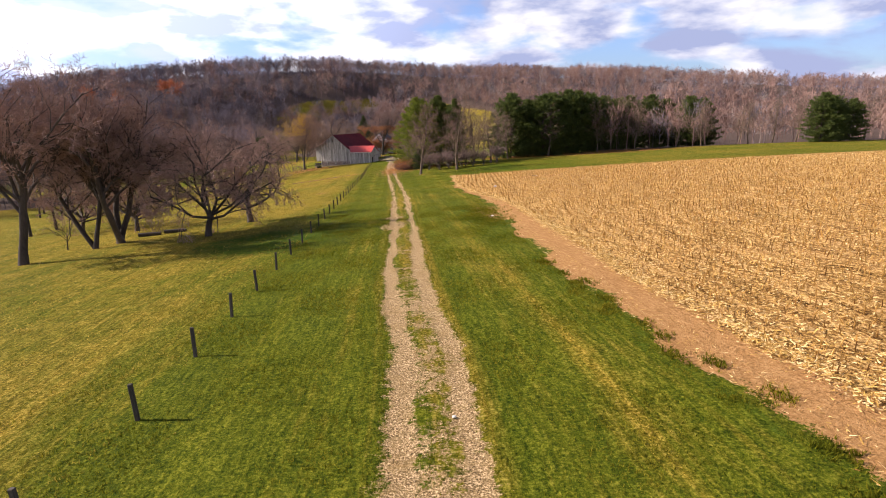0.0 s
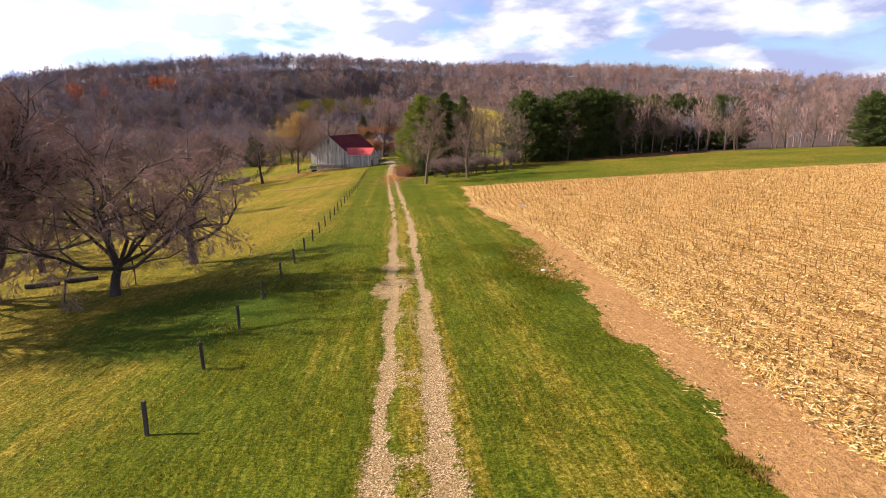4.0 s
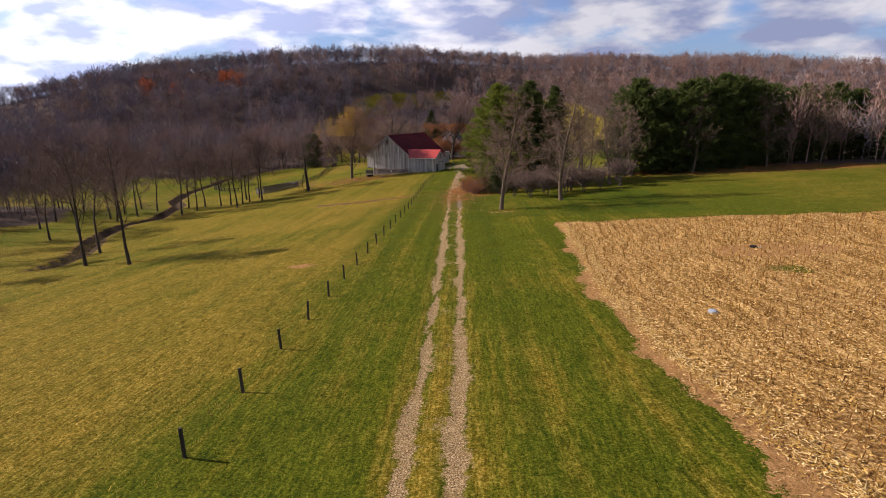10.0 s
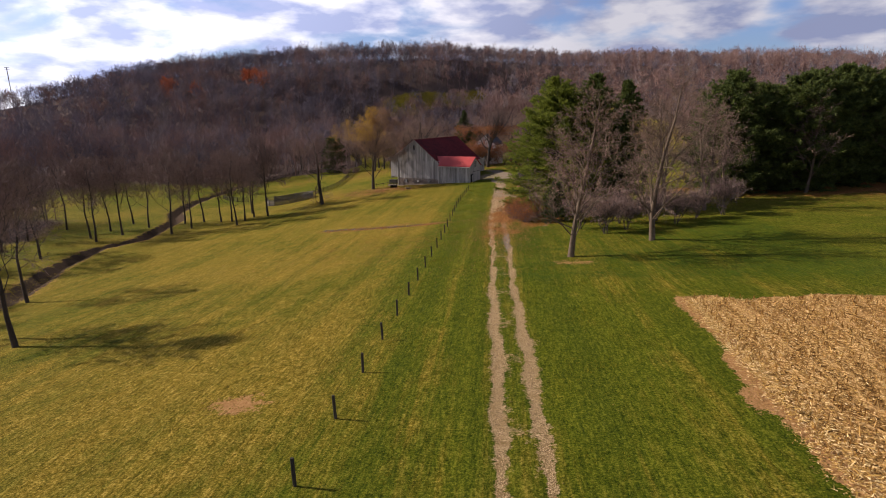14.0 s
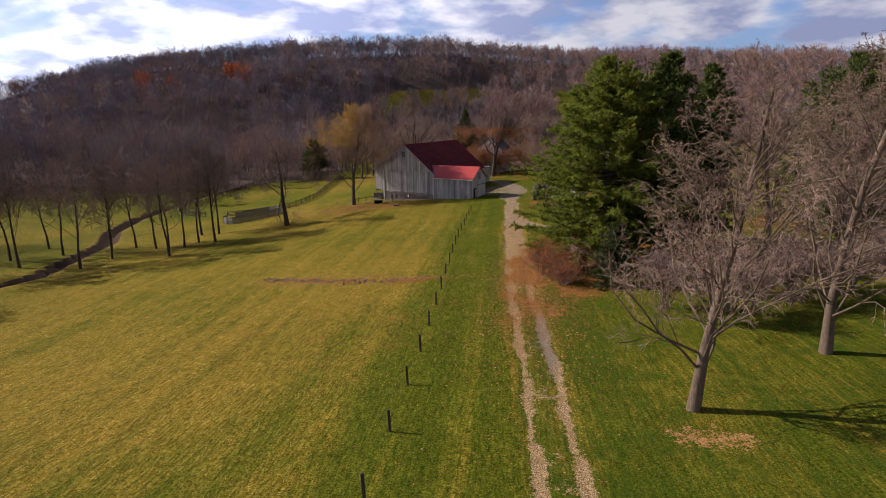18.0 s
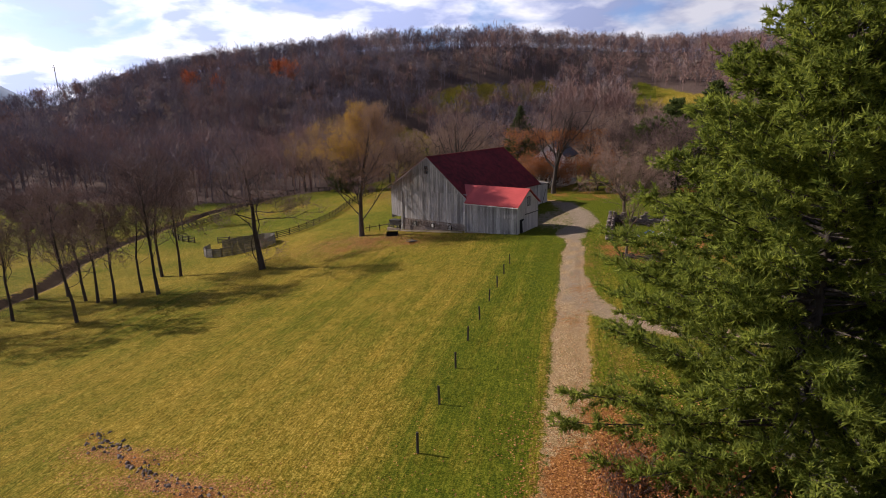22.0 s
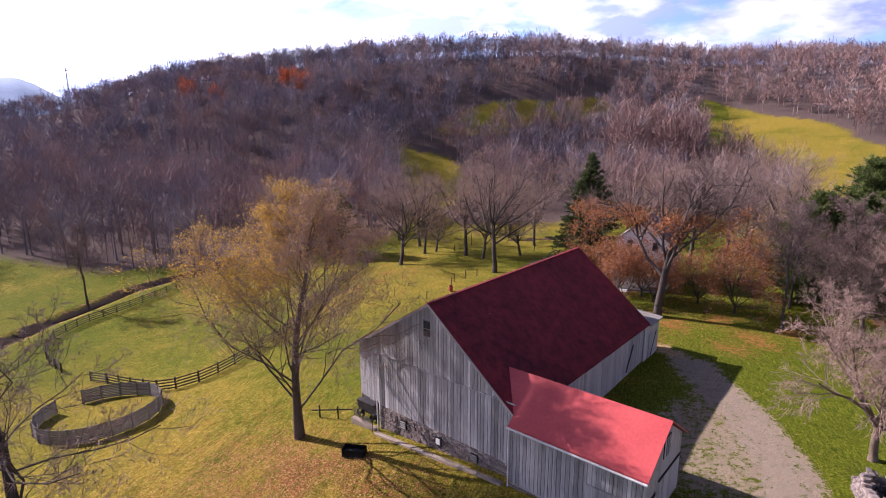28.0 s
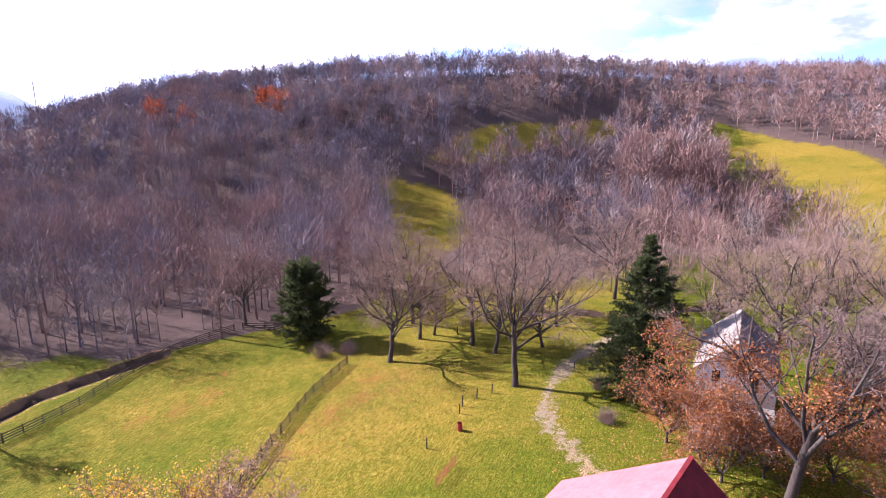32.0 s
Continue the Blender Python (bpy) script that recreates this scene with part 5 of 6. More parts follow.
def build_stubble():
    rng = np.random.default_rng(50)
    rows = np.arange(0, 95, 0.76)
    ys = np.arange(-4, 119, 0.27)
    keep_row = np.clip(1.15 - rows / 75, 0.16, 1)
    xs, yy = [], []
    for r, k in zip(rows, keep_row):
        y = ys[rng.random(len(ys)) < 0.72 * k] + rng.uniform(-0.1, 0.1)
        x = corn_x(y) + strip(y) + 0.2 + r + rng.normal(0, 0.06, len(y)) + 0.25 * np.sin(y * 0.5)
        xs.append(x), yy.append(y)
    x, y = np.concatenate(xs), np.concatenate(yy)
    n = len(x)
    p0 = np.column_stack([x, y, ground_z(x, y) - 0.08])
    tall = rng.uniform(0.14, 0.42, n)
    p1 = p0 + np.column_stack([rng.normal(0, 0.07, (n, 2)), tall])
    far = np.clip((x - corn_x(y)) / 40, 0.0, 1.2)
    v, f = tubes(p0, p1, 0.022 + 0.012 * far, 0.018 + 0.011 * far, 3)
    stuff("corn_stubble", v, f, STALK, "cut dry corn stalks standing in rows", "corn stubble")
    n = 210000
    reach = rng.random(n) ** 1.9 * 95
    y = rng.uniform(-4, 118.5, n)
    x = corn_x(y) + strip(y) - 0.3 + reach + rng.normal(0, 0.3, n)
    big = 1 + reach / 80
    v, f = lying(rng, x, y, rng.uniform(0.06, 0.22, n) * big, rng.uniform(0.012, 0.034, n) * big, rng.uniform(0.0, 0.10, n))
    stuff("corn_residue", v, f, STUB, "pale dry corn leaves and stalks lying on soil", "crop residue")
    n = 9000
    y = rng.uniform(0, 118, n)
    x = corn_x(y) + strip(y) + rng.normal(0.1, 0.28, n) + 0.25 * np.sin(y * 0.21)
    v, f = lying(rng, x, y, rng.uniform(0.12, 0.45, n), rng.uniform(0.012, 0.03, n), rng.uniform(0.0, 0.12, n))
    stuff("straw_windrow", v, f, STUB, "pale straw raked up along the field's edge", "straw")
    n = 2600
    y = rng.uniform(0, 118, n)
    x = corn_x(y) - rng.random(n) ** 1.5 * 1.3 + 1.2
    v, f = lying(rng, x, y, rng.uniform(0.08, 0.3, n), rng.uniform(0.008, 0.02, n), rng.uniform(0.0, 0.03, n))
    stuff("scattered_straw", v, f, STUB, "loose straw scattered on bare soil", "straw")


def build_grass():
    rng = np.random.default_rng(60)
    n = 90000
    y = rng.uniform(2, 232, n)
    u = rng.uniform(0, 1, n) ** 1.15 * 30 + 0.2
    x = fence_x(y) + u
    d = x - track_x(y)
    rut = (np.abs(np.abs(d) - 0.86) < 0.42 + 0.1 * rng.random(n)) | ((np.abs(d) < 1.7) & (y > 158))
    rut |= (x > corn_x(y) - 0.1) & (y < 119)
    rut |= (np.abs(d) < 0.5) & (rng.random(n) < 0.45)
    rut |= (line_gap(x, y, DRIVE) < 2.6) | (line_gap(x, y, SPUR) < 1.4)
    rut |= (x < -17) & (y > 217)
    x, y, d = x[~rut], y[~rut], d[~rut]
    v, f = blades(rng, x, y, rng.uniform(0.04, 0.09, len(x)), 0.018, 2)
    near = rng.uniform(5, 62, 70000)
    nx = rng.uniform(-12, 9, 70000)
    nd = nx - track_x(near)
    ok = (nx < corn_x(near) - 0.2) & (np.abs(np.abs(nd) - 0.86) > 0.4) & ((np.abs(nd) > 0.5) | (rng.random(70000) < 0.4))
    v, f = join((v, f), blades(rng, nx[ok], near[ok], rng.uniform(0.035, 0.075, ok.sum()), 0.012, 2))
    stuff("lawn_grass", v, f, BLADE, "short green and yellowing mown grass", "grass")
    n = 56000
    y = rng.uniform(2, 226, n)
    u = rng.random(n) ** 1.3 * 62
    x = fence_x(y) - u
    inside = (x > -59) & (x < -20) & (y > 222.5)
    x, y, u = x[~inside], y[~inside], u[~inside]
    v, f = blades(rng, x, y, rng.uniform(0.05, 0.13, len(x)) , 0.016)
    stuff("pasture_grass", v, f, PASTURE, "tufted yellow-green pasture grass", "grass")
    # rank green clumps along the bare soil and the wet hollow
    n = 3600
    pick = rng.random(n)
    y = np.where(pick < 0.45, np.repeat(rng.uniform(5, 30, n // 120), 120) + rng.normal(0, 0.3, n), rng.normal(53, 5.0, n))
    x = np.where(pick < 0.45, corn_x(y) - 0.1 + np.repeat(rng.normal(0, 0.3, n // 120), 120) + rng.normal(0, 0.18, n), 4.0 + rng.normal(0, 1.2, n))
    v, f = blades(rng, x, y, rng.uniform(0.06, 0.16, n), 0.018, 4)
    stuff("rank_grass", v, f, BLADE, "rank green grass clumps beside bare soil", "grass")


def build_leaves():
    rng = np.random.default_rng(70)
    xs, ys = [], []
    for cx, cy, sx, sy, n in ((-13.5, 158, 2.6, 11, 16000), (-5, 164, 7, 7, 5000), (-27, 159.8, 3, 0.5, 3000), (-35, 162, 3, 0.5, 2500), (-41, 164.3, 2.5, 0.5, 1500), (-10, 214, 5, 4, 4000), (-53, 225.5, 5, 1.5, 2500), (-33, 270, 8, 7, 4000), (-72, 280, 5, 9, 3000), (44, 182, 18, 7, 9000), (-56, 222, 6, 5, 9000), (-50, 222, 6, 2.5, 4000), (-30, 148, 8, 9, 2600), (-17, 190, 1.4, 18, 2200)):
        xs.append(rng.normal(cx, sx, n)), ys.append(rng.normal(cy, sy, n))
    x, y = np.concatenate(xs), np.concatenate(ys)
    far = np.clip((y - 200) / 60, 0, 1) + (x > 15)
    v, f = lying(rng, x, y, rng.uniform(0.06, 0.13, len(x)) * (1 + 0.6 * far), rng.uniform(0.03, 0.055, len(x)) * (1 + 0.6 * far), rng.uniform(0.005, 0.05, len(x)))
    stuff("fallen_leaves", v, f, LITTER, "orange and brown fallen leaves on grass and track", "leaves")


def build_gravel():
    rng = np.random.default_rng(80)
    n = 16000
    y = 4 + rng.random(n) ** 0.9 * 214
    side = np.where(rng.random(n) < 0.5, -0.86, 0.86)
    x = track_x(y) + side + rng.normal(0, 0.26, n)
    s = rng.uniform(0.012, 0.034, n)
    c = np.column_stack([x, y, ground_z(x, y) - 0.055])
    off = rng.normal(size=(n, 4, 3))
    off /= np.linalg.norm(off, axis=2, keepdims=True)
    off[:, 3] = np.array([0, 0, 1.0])
    v = (c[:, None] + off * s[:, None, None] * np.array([1.2, 1.2, 0.9])).reshape(-1, 3)
    one = np.array([[0, 1, 3], [1, 2, 3], [2, 0, 3], [0, 2, 1]])
    stuff("loose_gravel", v, (np.arange(n)[:, None, None] * 4 + one).reshape(-1, 3), GRIT, "pale loose stones on the wheel tracks", "gravel")


build_stubble()
build_grass()
build_leaves()
build_gravel()

# ---- board fences and the round pen ----
RAIL = simple("dark fence boards", (0.025, 0.019, 0.015), (0.095, 0.07, 0.055), 4, 0.9, stretch=(0.4, 2, 3), vary=0.3)
PLANK = simple("grey pen planks", (0.085, 0.078, 0.07), (0.26, 0.24, 0.22), 4, 0.9, stretch=(0.4, 2, 3), vary=0.35)
UNIT = {}


def unit_box(material):
    """A bevelled unit board that pieces share; one for each material."""
    if material.name not in UNIT:
        bm = bmesh.new()
        slab(bm, 0, 1, -0.5, 0.5, -0.5, 0.5)
        me = bpy.data.meshes.new("unit_board")
        bm.to_mesh(me)
        bm.free()
        me.materials.append(material)
        UNIT[material.name] = me
    return UNIT[material.name]


def beam(name, a, b, thick, tall, material, parent, label=""):
    """A board from a to b in its parent's space."""
    a, b = Vector(a), Vector(b)
    ob = new(name, unit_box(material))
    ob.parent = parent
    way = (b - a).normalized()
    aid = Vector((0, 0, 1)) if abs(way.z) < 0.9 else Vector((0, 1, 0))
    side = aid.cross(way).normalized()
    m = Matrix((way, side, way.cross(side))).transposed().to_4x4()
    ob.matrix_local = Matrix.Translation(a) @ m @ Matrix.Diagonal(((b - a).length, thick, tall, 1))
    if label:
        ob["label"] = label
    return ob


def along(line, step):
    """Even points along a broken line."""
    line = np.array(line, float)
    part_len = np.hypot(*np.diff(line, axis=0).T)
    run = np.concatenate([[0], np.cumsum(part_len)])
    at_ = np.linspace(0, run[-1], max(2, round(run[-1] / step) + 1))
    return np.column_stack([np.interp(at_, run, line[:, 0]), np.interp(at_, run, line[:, 1])])


def board_fence(line, label, step=2.45, rails=4, tall=1.35, material=RAIL, rail_h=0.14):
    points = along(line, step)
    z = ground_z(points[:, 0], points[:, 1])
    ox, oy, oz = points[0][0], points[0][1], float(z[0])
    fence = thing("board_fence", (ox, oy, oz), 0, label, "fence")
    rel = [Vector((p[0] - ox, p[1] - oy, float(h) - oz)) for p, h in zip(points, z)]
    for p in rel:
        beam("post", p - Vector((0, 0, 0.3)), p + Vector((0, 0, tall + 0.08)), 0.14, 0.14, material, fence)
    for a, b in zip(rel[:-1], rel[1:]):
        for r in range(rails):
            up = Vector((0, 0, 0.22 + (tall - 0.3) * r / (rails - 1)))
            side = (b - a).cross(Vector((0, 0, 1))).normalized() * 0.09
            beam("rail", a + up + side, b + up + side, 0.035, rail_h, material, fence)
    return fence


board_fence([(-101.4, 237.2), (-107, 239), (-111.5, 242), (-115.5, 245.7), (-117.2, 252), (-116.5, 259), (-115.2, 267), (-115.8, 276), (-115.6, 285), (-111.8, 295.5)], "dark board fence curving along the creek")
board_fence([(-110.5, 296.4), (-105, 297.6), (-102, 297.0)], "short dark board fence beside a cedar")
board_fence([(-91.5, 236.2), (-86, 235.4), (-80.4, 234.8), (-77.2, 238), (-76.5, 243), (-76.6, 251), (-79.2, 262), (-81.8, 275), (-82.3, 286)], "dark board fence round the grass arena")
board_fence([(-94.6, 236.3), (-91.7, 236.2)], "short pale board gate of the arena", 2.9, 4, 1.3, PLANK)


def build_pen():
    cx, cy, rx, ry = -83.2, 228.8, 7.1, 5.2
    z0 = float(ground_z(cx, cy))
    pen = thing("round_pen", (cx, cy, z0), 0, "round horse pen of closely set grey planks in pasture", "pen")
    n = 18
    spots = []
    for i in range(n + 1):
        a = radians(178 + 332 * i / n)
        x, y = rx * math.cos(a), ry * math.sin(a)
        spots.append(Vector((x, y, float(ground_z(cx + x, cy + y)) - z0)))
    for p in spots:
        beam("post", p - Vector((0, 0, 0.3)), p + Vector((0, 0, 1.75)), 0.13, 0.13, PLANK, pen)
    for a, b in zip(spots[:-1], spots[1:]):
        for r in range(8):
            up = Vector((0, 0, 0.16 + 0.2 * r))
            beam("plank", a + up, b + up, 0.04, 0.165, PLANK, pen)


build_pen()

# ---- on and about the barn ----
IRON = simple("dark iron", (0.015, 0.014, 0.013), (0.06, 0.05, 0.045), 8, 0.6, 0.4)
RED_PAINT = simple("faded red paint", (0.30, 0.03, 0.035), (0.50, 0.08, 0.08), 5, 0.6)
GLASS_DARK = simple("rough dark glass", (0.012, 0.014, 0.018), (0.035, 0.04, 0.048), 3, 0.45, bump=0)
CONCRETE = simple("old concrete", (0.16, 0.125, 0.095), (0.38, 0.31, 0.24), 4, 0.95, bump=0.5, distance=0.02)
SHINGLE = simple("grey weathered shingles", (0.13, 0.115, 0.10), (0.30, 0.27, 0.24), 4, 0.95, stretch=(1, 4, 1))
STUCCO = simple("white stucco", (0.62, 0.60, 0.57), (0.82, 0.81, 0.78), 2, 0.9, bump=0.2)
SLATE_SHADED = simple("slate roof, shaded tone", (0.035, 0.035, 0.042), (0.11, 0.11, 0.125), 5, 0.6)
barn = bpy.data.objects["barn"]


def box_part(name, parent, x0, x1, y0, y1, z0, z1, material, label="", round_off=0.0):
    bm = bmesh.new()
    slab(bm, x0, x1, y0, y1, z0, z1)
    if round_off:
        bmesh.ops.bevel(bm, geom=list(bm.edges), offset=round_off, segments=2, affect="EDGES")
    bmesh.ops.recalc_face_normals(bm, faces=bm.faces)
    return part(name, bm, material, parent, label)


def pipe(name, points, radius, material, parent, sides=8, label=""):
    p = np.array(points, float)
    r = np.full(len(p) - 1, radius)
    return part(name, mesh_of(name, *tubes(p[:-1], p[1:], r, r, sides), material, True), None, parent, label)


def stones(name, parent, a, b, z0, z1, deep, seed, size=(0.22, 0.5), rise=(0.13, 0.24), face=-1, ragged=0.0, skip=()):
    """Rubble in rough courses from a to b (x, y in the parent's space); each stone an object of its own."""
    rng = random.Random(seed)
    a, b = Vector((*a, 0)), Vector((*b, 0))
    way = (b - a).normalized()
    out = Vector((way.y, -way.x, 0)) * (1 if face < 0 else -1)
    kinds = []
    for k in range(5):
        bm = bmesh.new()
        slab(bm, 0, 1, -0.5, 0.5, 0, 1)
        bmesh.ops.bevel(bm, geom=list(bm.edges), offset=0.14, segments=1, affect="EDGES")
        for v in bm.verts:
            v.co += Vector((rng.uniform(-0.06, 0.06), rng.uniform(-0.05, 0.05), rng.uniform(-0.06, 0.06)))
        me = bpy.data.meshes.new(name)
        bm.to_mesh(me)
        bm.free()
        me.materials.append(STONE)
        kinds.append(me)
    z = z0
    length = (b - a).length
    while z < z1:
        h = rng.uniform(*rise)
        s = rng.uniform(-0.15, 0.0)
        while s < length:
            w = rng.uniform(*size)
            top = z1 - ragged * (0.5 + 0.5 * math.sin(s * 1.7 + seed) + 0.4 * math.sin(s * 4.1))
            if z + h * 0.5 < top and not any(p <= s + w / 2 <= q and lo <= z + h / 2 <= hi for p, q, lo, hi in skip):
                ob = new(name, rng.choice(kinds))
                ob.parent = parent
                m = Matrix((way, -out, Vector((0, 0, 1)))).transposed().to_4x4()
                ob.matrix_local = Matrix.Translation(a + way * (s + 0.01) + out * rng.uniform(-0.03, 0.035) + Vector((0, 0, z))) @ m @ Matrix.Diagonal((w - 0.025, deep, h - 0.02, 1))
            s += w
        z += h


def dress_barn():
    # loft window
    win = box_part("window", barn, -0.70, 0.10, -0.10, -0.03, -0.55, 0.80, WOOD, "small grey-framed loft window with dark panes")
    box_part("pane", win, -0.65, -0.315, -0.115, -0.10, -0.49, 0.76, GLASS_DARK)
    box_part("pane", win, -0.285, 0.05, -0.115, -0.10, -0.49, 0.76, GLASS_DARK)
    box_part("crossbar", win, -0.66, 0.06, -0.125, -0.114, 0.11, 0.15, WOOD)
    # cellar windows in the stone
    for x, lit in ((0.72, True), (4.25, False), (-3.1, False)):
        w = box_part("cellar_window", barn, x - 0.32, x + 0.32, -0.13, 0.12, -9.35, -8.62, IRON if not lit else DARK, "small dark cellar window in the stone wall")
        if lit:
            box_part("pane", w, x - 0.2, x + 0.2, -0.145, -0.13, -9.25, -8.72, TRIM, "white pane")
        else:
            for k in range(4):
                box_part("bar", w, x - 0.3, x + 0.3, -0.15, -0.13, -9.28 + 0.17 * k, -9.24 + 0.17 * k, TRIM)
    foundation = [o for o in barn.children if o.name.startswith("foundation")][0]
    skip = [(x + 5.8 - 0.34, x + 5.8 + 0.34, -9.4, -8.6) for x in (0.72, 4.25, -3.1)]
    stones("stone", foundation, (-5.8, 0.06), (7.6, 0.06), -10.9, -8.15, 0.2, 3, skip=skip)
    pipe("downspout", [(-5.85, -0.1, -3.6), (-5.85, -0.1, -10.6)], 0.05, TRIM, barn)
    pipe("downspout", [(7.72, -0.78, -4.5), (7.72, -0.78, -9.6), (7.5, -1.1, -9.75)], 0.055, TRIM, barn, 8, "white downspout")
    box_part("gutter", barn, 7.7, 17.35, AY0 - 0.42, AY0 - 0.30, AEAVE - 0.33, AEAVE - 0.21, TRIM, "white gutter", 0.03)
    # rake boards on the gable
    for x, z in ((LEFT - 0.45, roof_z(LEFT - 0.45)), (RIGHT + 0.4, roof_z(RIGHT + 0.4))):
        beam("rake_board", (0, -0.31, TOP - 0.06), (x, -0.31, z - 0.06), 0.04, 0.16, WOOD, barn)
    # board seam of the two lifts
    box_part("batten", barn, LEFT, RIGHT, -0.075, -0.036, -3.47, -3.38, WOOD)
    box_part("ridge_cap", barn, -0.14, 0.14, -0.31, DEEP + 0.31, TOP + 0.08, TOP + 0.14, ROOF_SHADED)
    # annex: stone footing, doors, hatch
    box_part("annex_footing", barn, 7.8, 16.98, AY0 + 0.02, AY0 + 0.2, -10.4, -8.93, MORTAR)
    stones("stone", barn, (7.85, AY0 + 0.0), (16.9, AY0 + 0.0), -9.9, -8.98, 0.18, 9)
    box_part("hatch", barn, 13.6, 16.3, AY0 - 0.07, AY0 - 0.035, -8.1, -6.5, WOOD, "boarded hatch in the annex wall")
    for x0, x1, z0, z1 in ((13.5, 16.4, -6.52, -6.42), (13.5, 16.4, -8.18, -8.08), (13.5, 13.62, -8.1, -6.5), (16.28, 16.4, -8.1, -6.5)):
        box_part("batten", barn, x0, x1, AY0 - 0.095, AY0 - 0.06, z0, z1, WOOD)
    # no opening is cut: a dark panel paints the doorway's inner shade
    door = box_part("doorway", barn, AX1 + 0.035, AX1 + 0.05, 0.0, 1.35, -9.05, -6.5, DARK, "flat dark panel standing for an open doorway's shade")
    bm = bmesh.new()
    slab(bm, AX1 + 0.08, AX1 + 0.13, 1.0, 1.9, -9.0, -6.7)
    bmesh.ops.rotate(bm, verts=bm.verts, cent=(AX1 + 0.1, 1.45, -9.0), matrix=Matrix.Rotation(radians(9), 3, "X"))
    part("door", bm, WHITEWASH, barn, "pale plank door leaning by the doorway")
    box_part("door", barn, AX1 + 0.05, AX1 + 0.10, 2.6, 5.4, -9.0, -6.0, WHITEWASH, "wide pale sliding door")
    box_part("door_track", barn, AX1 + 0.05, AX1 + 0.14, 1.6, 5.6, -5.98, -5.88, IRON)
    win = box_part("window", barn, AX1 + 0.05, AX1 + 0.09, 2.2, 3.3, -4.75, -3.35, DARK, "narrow dark gable louvre")
    for k in range(3):
        box_part("slat", win, AX1 + 0.09, AX1 + 0.12, 2.25 + 0.35 * k, 2.45 + 0.35 * k, -4.7, -3.4, WOOD)
    # long side: great doors and brace
    for y0, y1 in ((10.4, 13.6), (13.7, 16.9)):
        box_part("great_door", barn, RIGHT + 0.045, RIGHT + 0.09, y0, y1, -8.5, -4.9, WHITEWASH, "tall pale barn door")
    beam("brace", (RIGHT + 0.12, 19.0, -8.0), (RIGHT + 0.12, 20.4, -5.6), 0.05, 0.14, IRON, barn)
    pipe("downspout", [(RIGHT + 0.2, DEEP - 0.4, -4.4), (RIGHT + 0.2, DEEP - 0.4, -8.8)], 0.05, TRIM, barn)
    # rear wing with a low shed roof
    box_part("wing_wall", barn, 3.2, 7.95, DEEP - 0.3, DEEP + 3.4, -9.4, -4.55, WHITEWASH, "pale boarded rear wing")
    bm = bmesh.new()
    prism(bm, [(3.0, DEEP + 0.32, -4.15), (8.25, DEEP + 0.32, -4.5), (8.25, DEEP + 0.32, -4.62), (3.0, DEEP + 0.32, -4.27)], (0, 3.4, 0))
    part("wing_roof", bm, SHINGLE, barn, "grey shingled low roof")
    box_part("wing_door", barn, 7.96, 8.02, DEEP + 0.8, DEEP + 2.6, -9.0, -5.6, WHITEWASH)
    beam("brace", (8.05, DEEP + 0.9, -8.9), (8.05, DEEP + 2.5, -5.7), 0.04, 0.12, IRON, barn)


dress_barn()
BARN_M = barn.matrix_basis.copy()


def barn_at(x, y, z=None):
    p = BARN_M @ Vector((x, y, 0))
    return (p.x, p.y, float(ground_z(p.x, p.y)) if z is None else z)


def pipe_gate(name, a, b, label, tall=1.2, bars=6, material=IRON):
    a, b = Vector(a), Vector(b)
    gate = thing(name, a, 0, label, "gate")
    rel = b - a
    for k in range(bars):
        up = Vector((0, 0, 0.2 + (tall - 0.25) * k / (bars - 1)))
        pipe("bar", [up, rel + up], 0.022, material, gate, 6)
    for f in (0.0, 0.5, 1.0):
        pipe("upright", [rel * f + Vector((0, 0, -0.1)), rel * f + Vector((0, 0, tall))], 0.03, material, gate, 6)
    return gate


pipe_gate("pipe_gate", barn_at(-5.9, -1.0), barn_at(-9.2, -0.2), "dark pipe gate closing the barnyard")
pipe_gate("pipe_gate", barn_at(-9.2, -0.2), barn_at(-9.6, 3.4), "dark pipe panel beside the barn")
pipe_gate("red_gate", (-57.7, 259.6, float(ground_z(-57.7, 259.6))), (-57.1, 263.6, float(ground_z(-57.1, 263.6))), "faded red pipe gate standing open on grass", 1.25, 6, RED_PAINT)


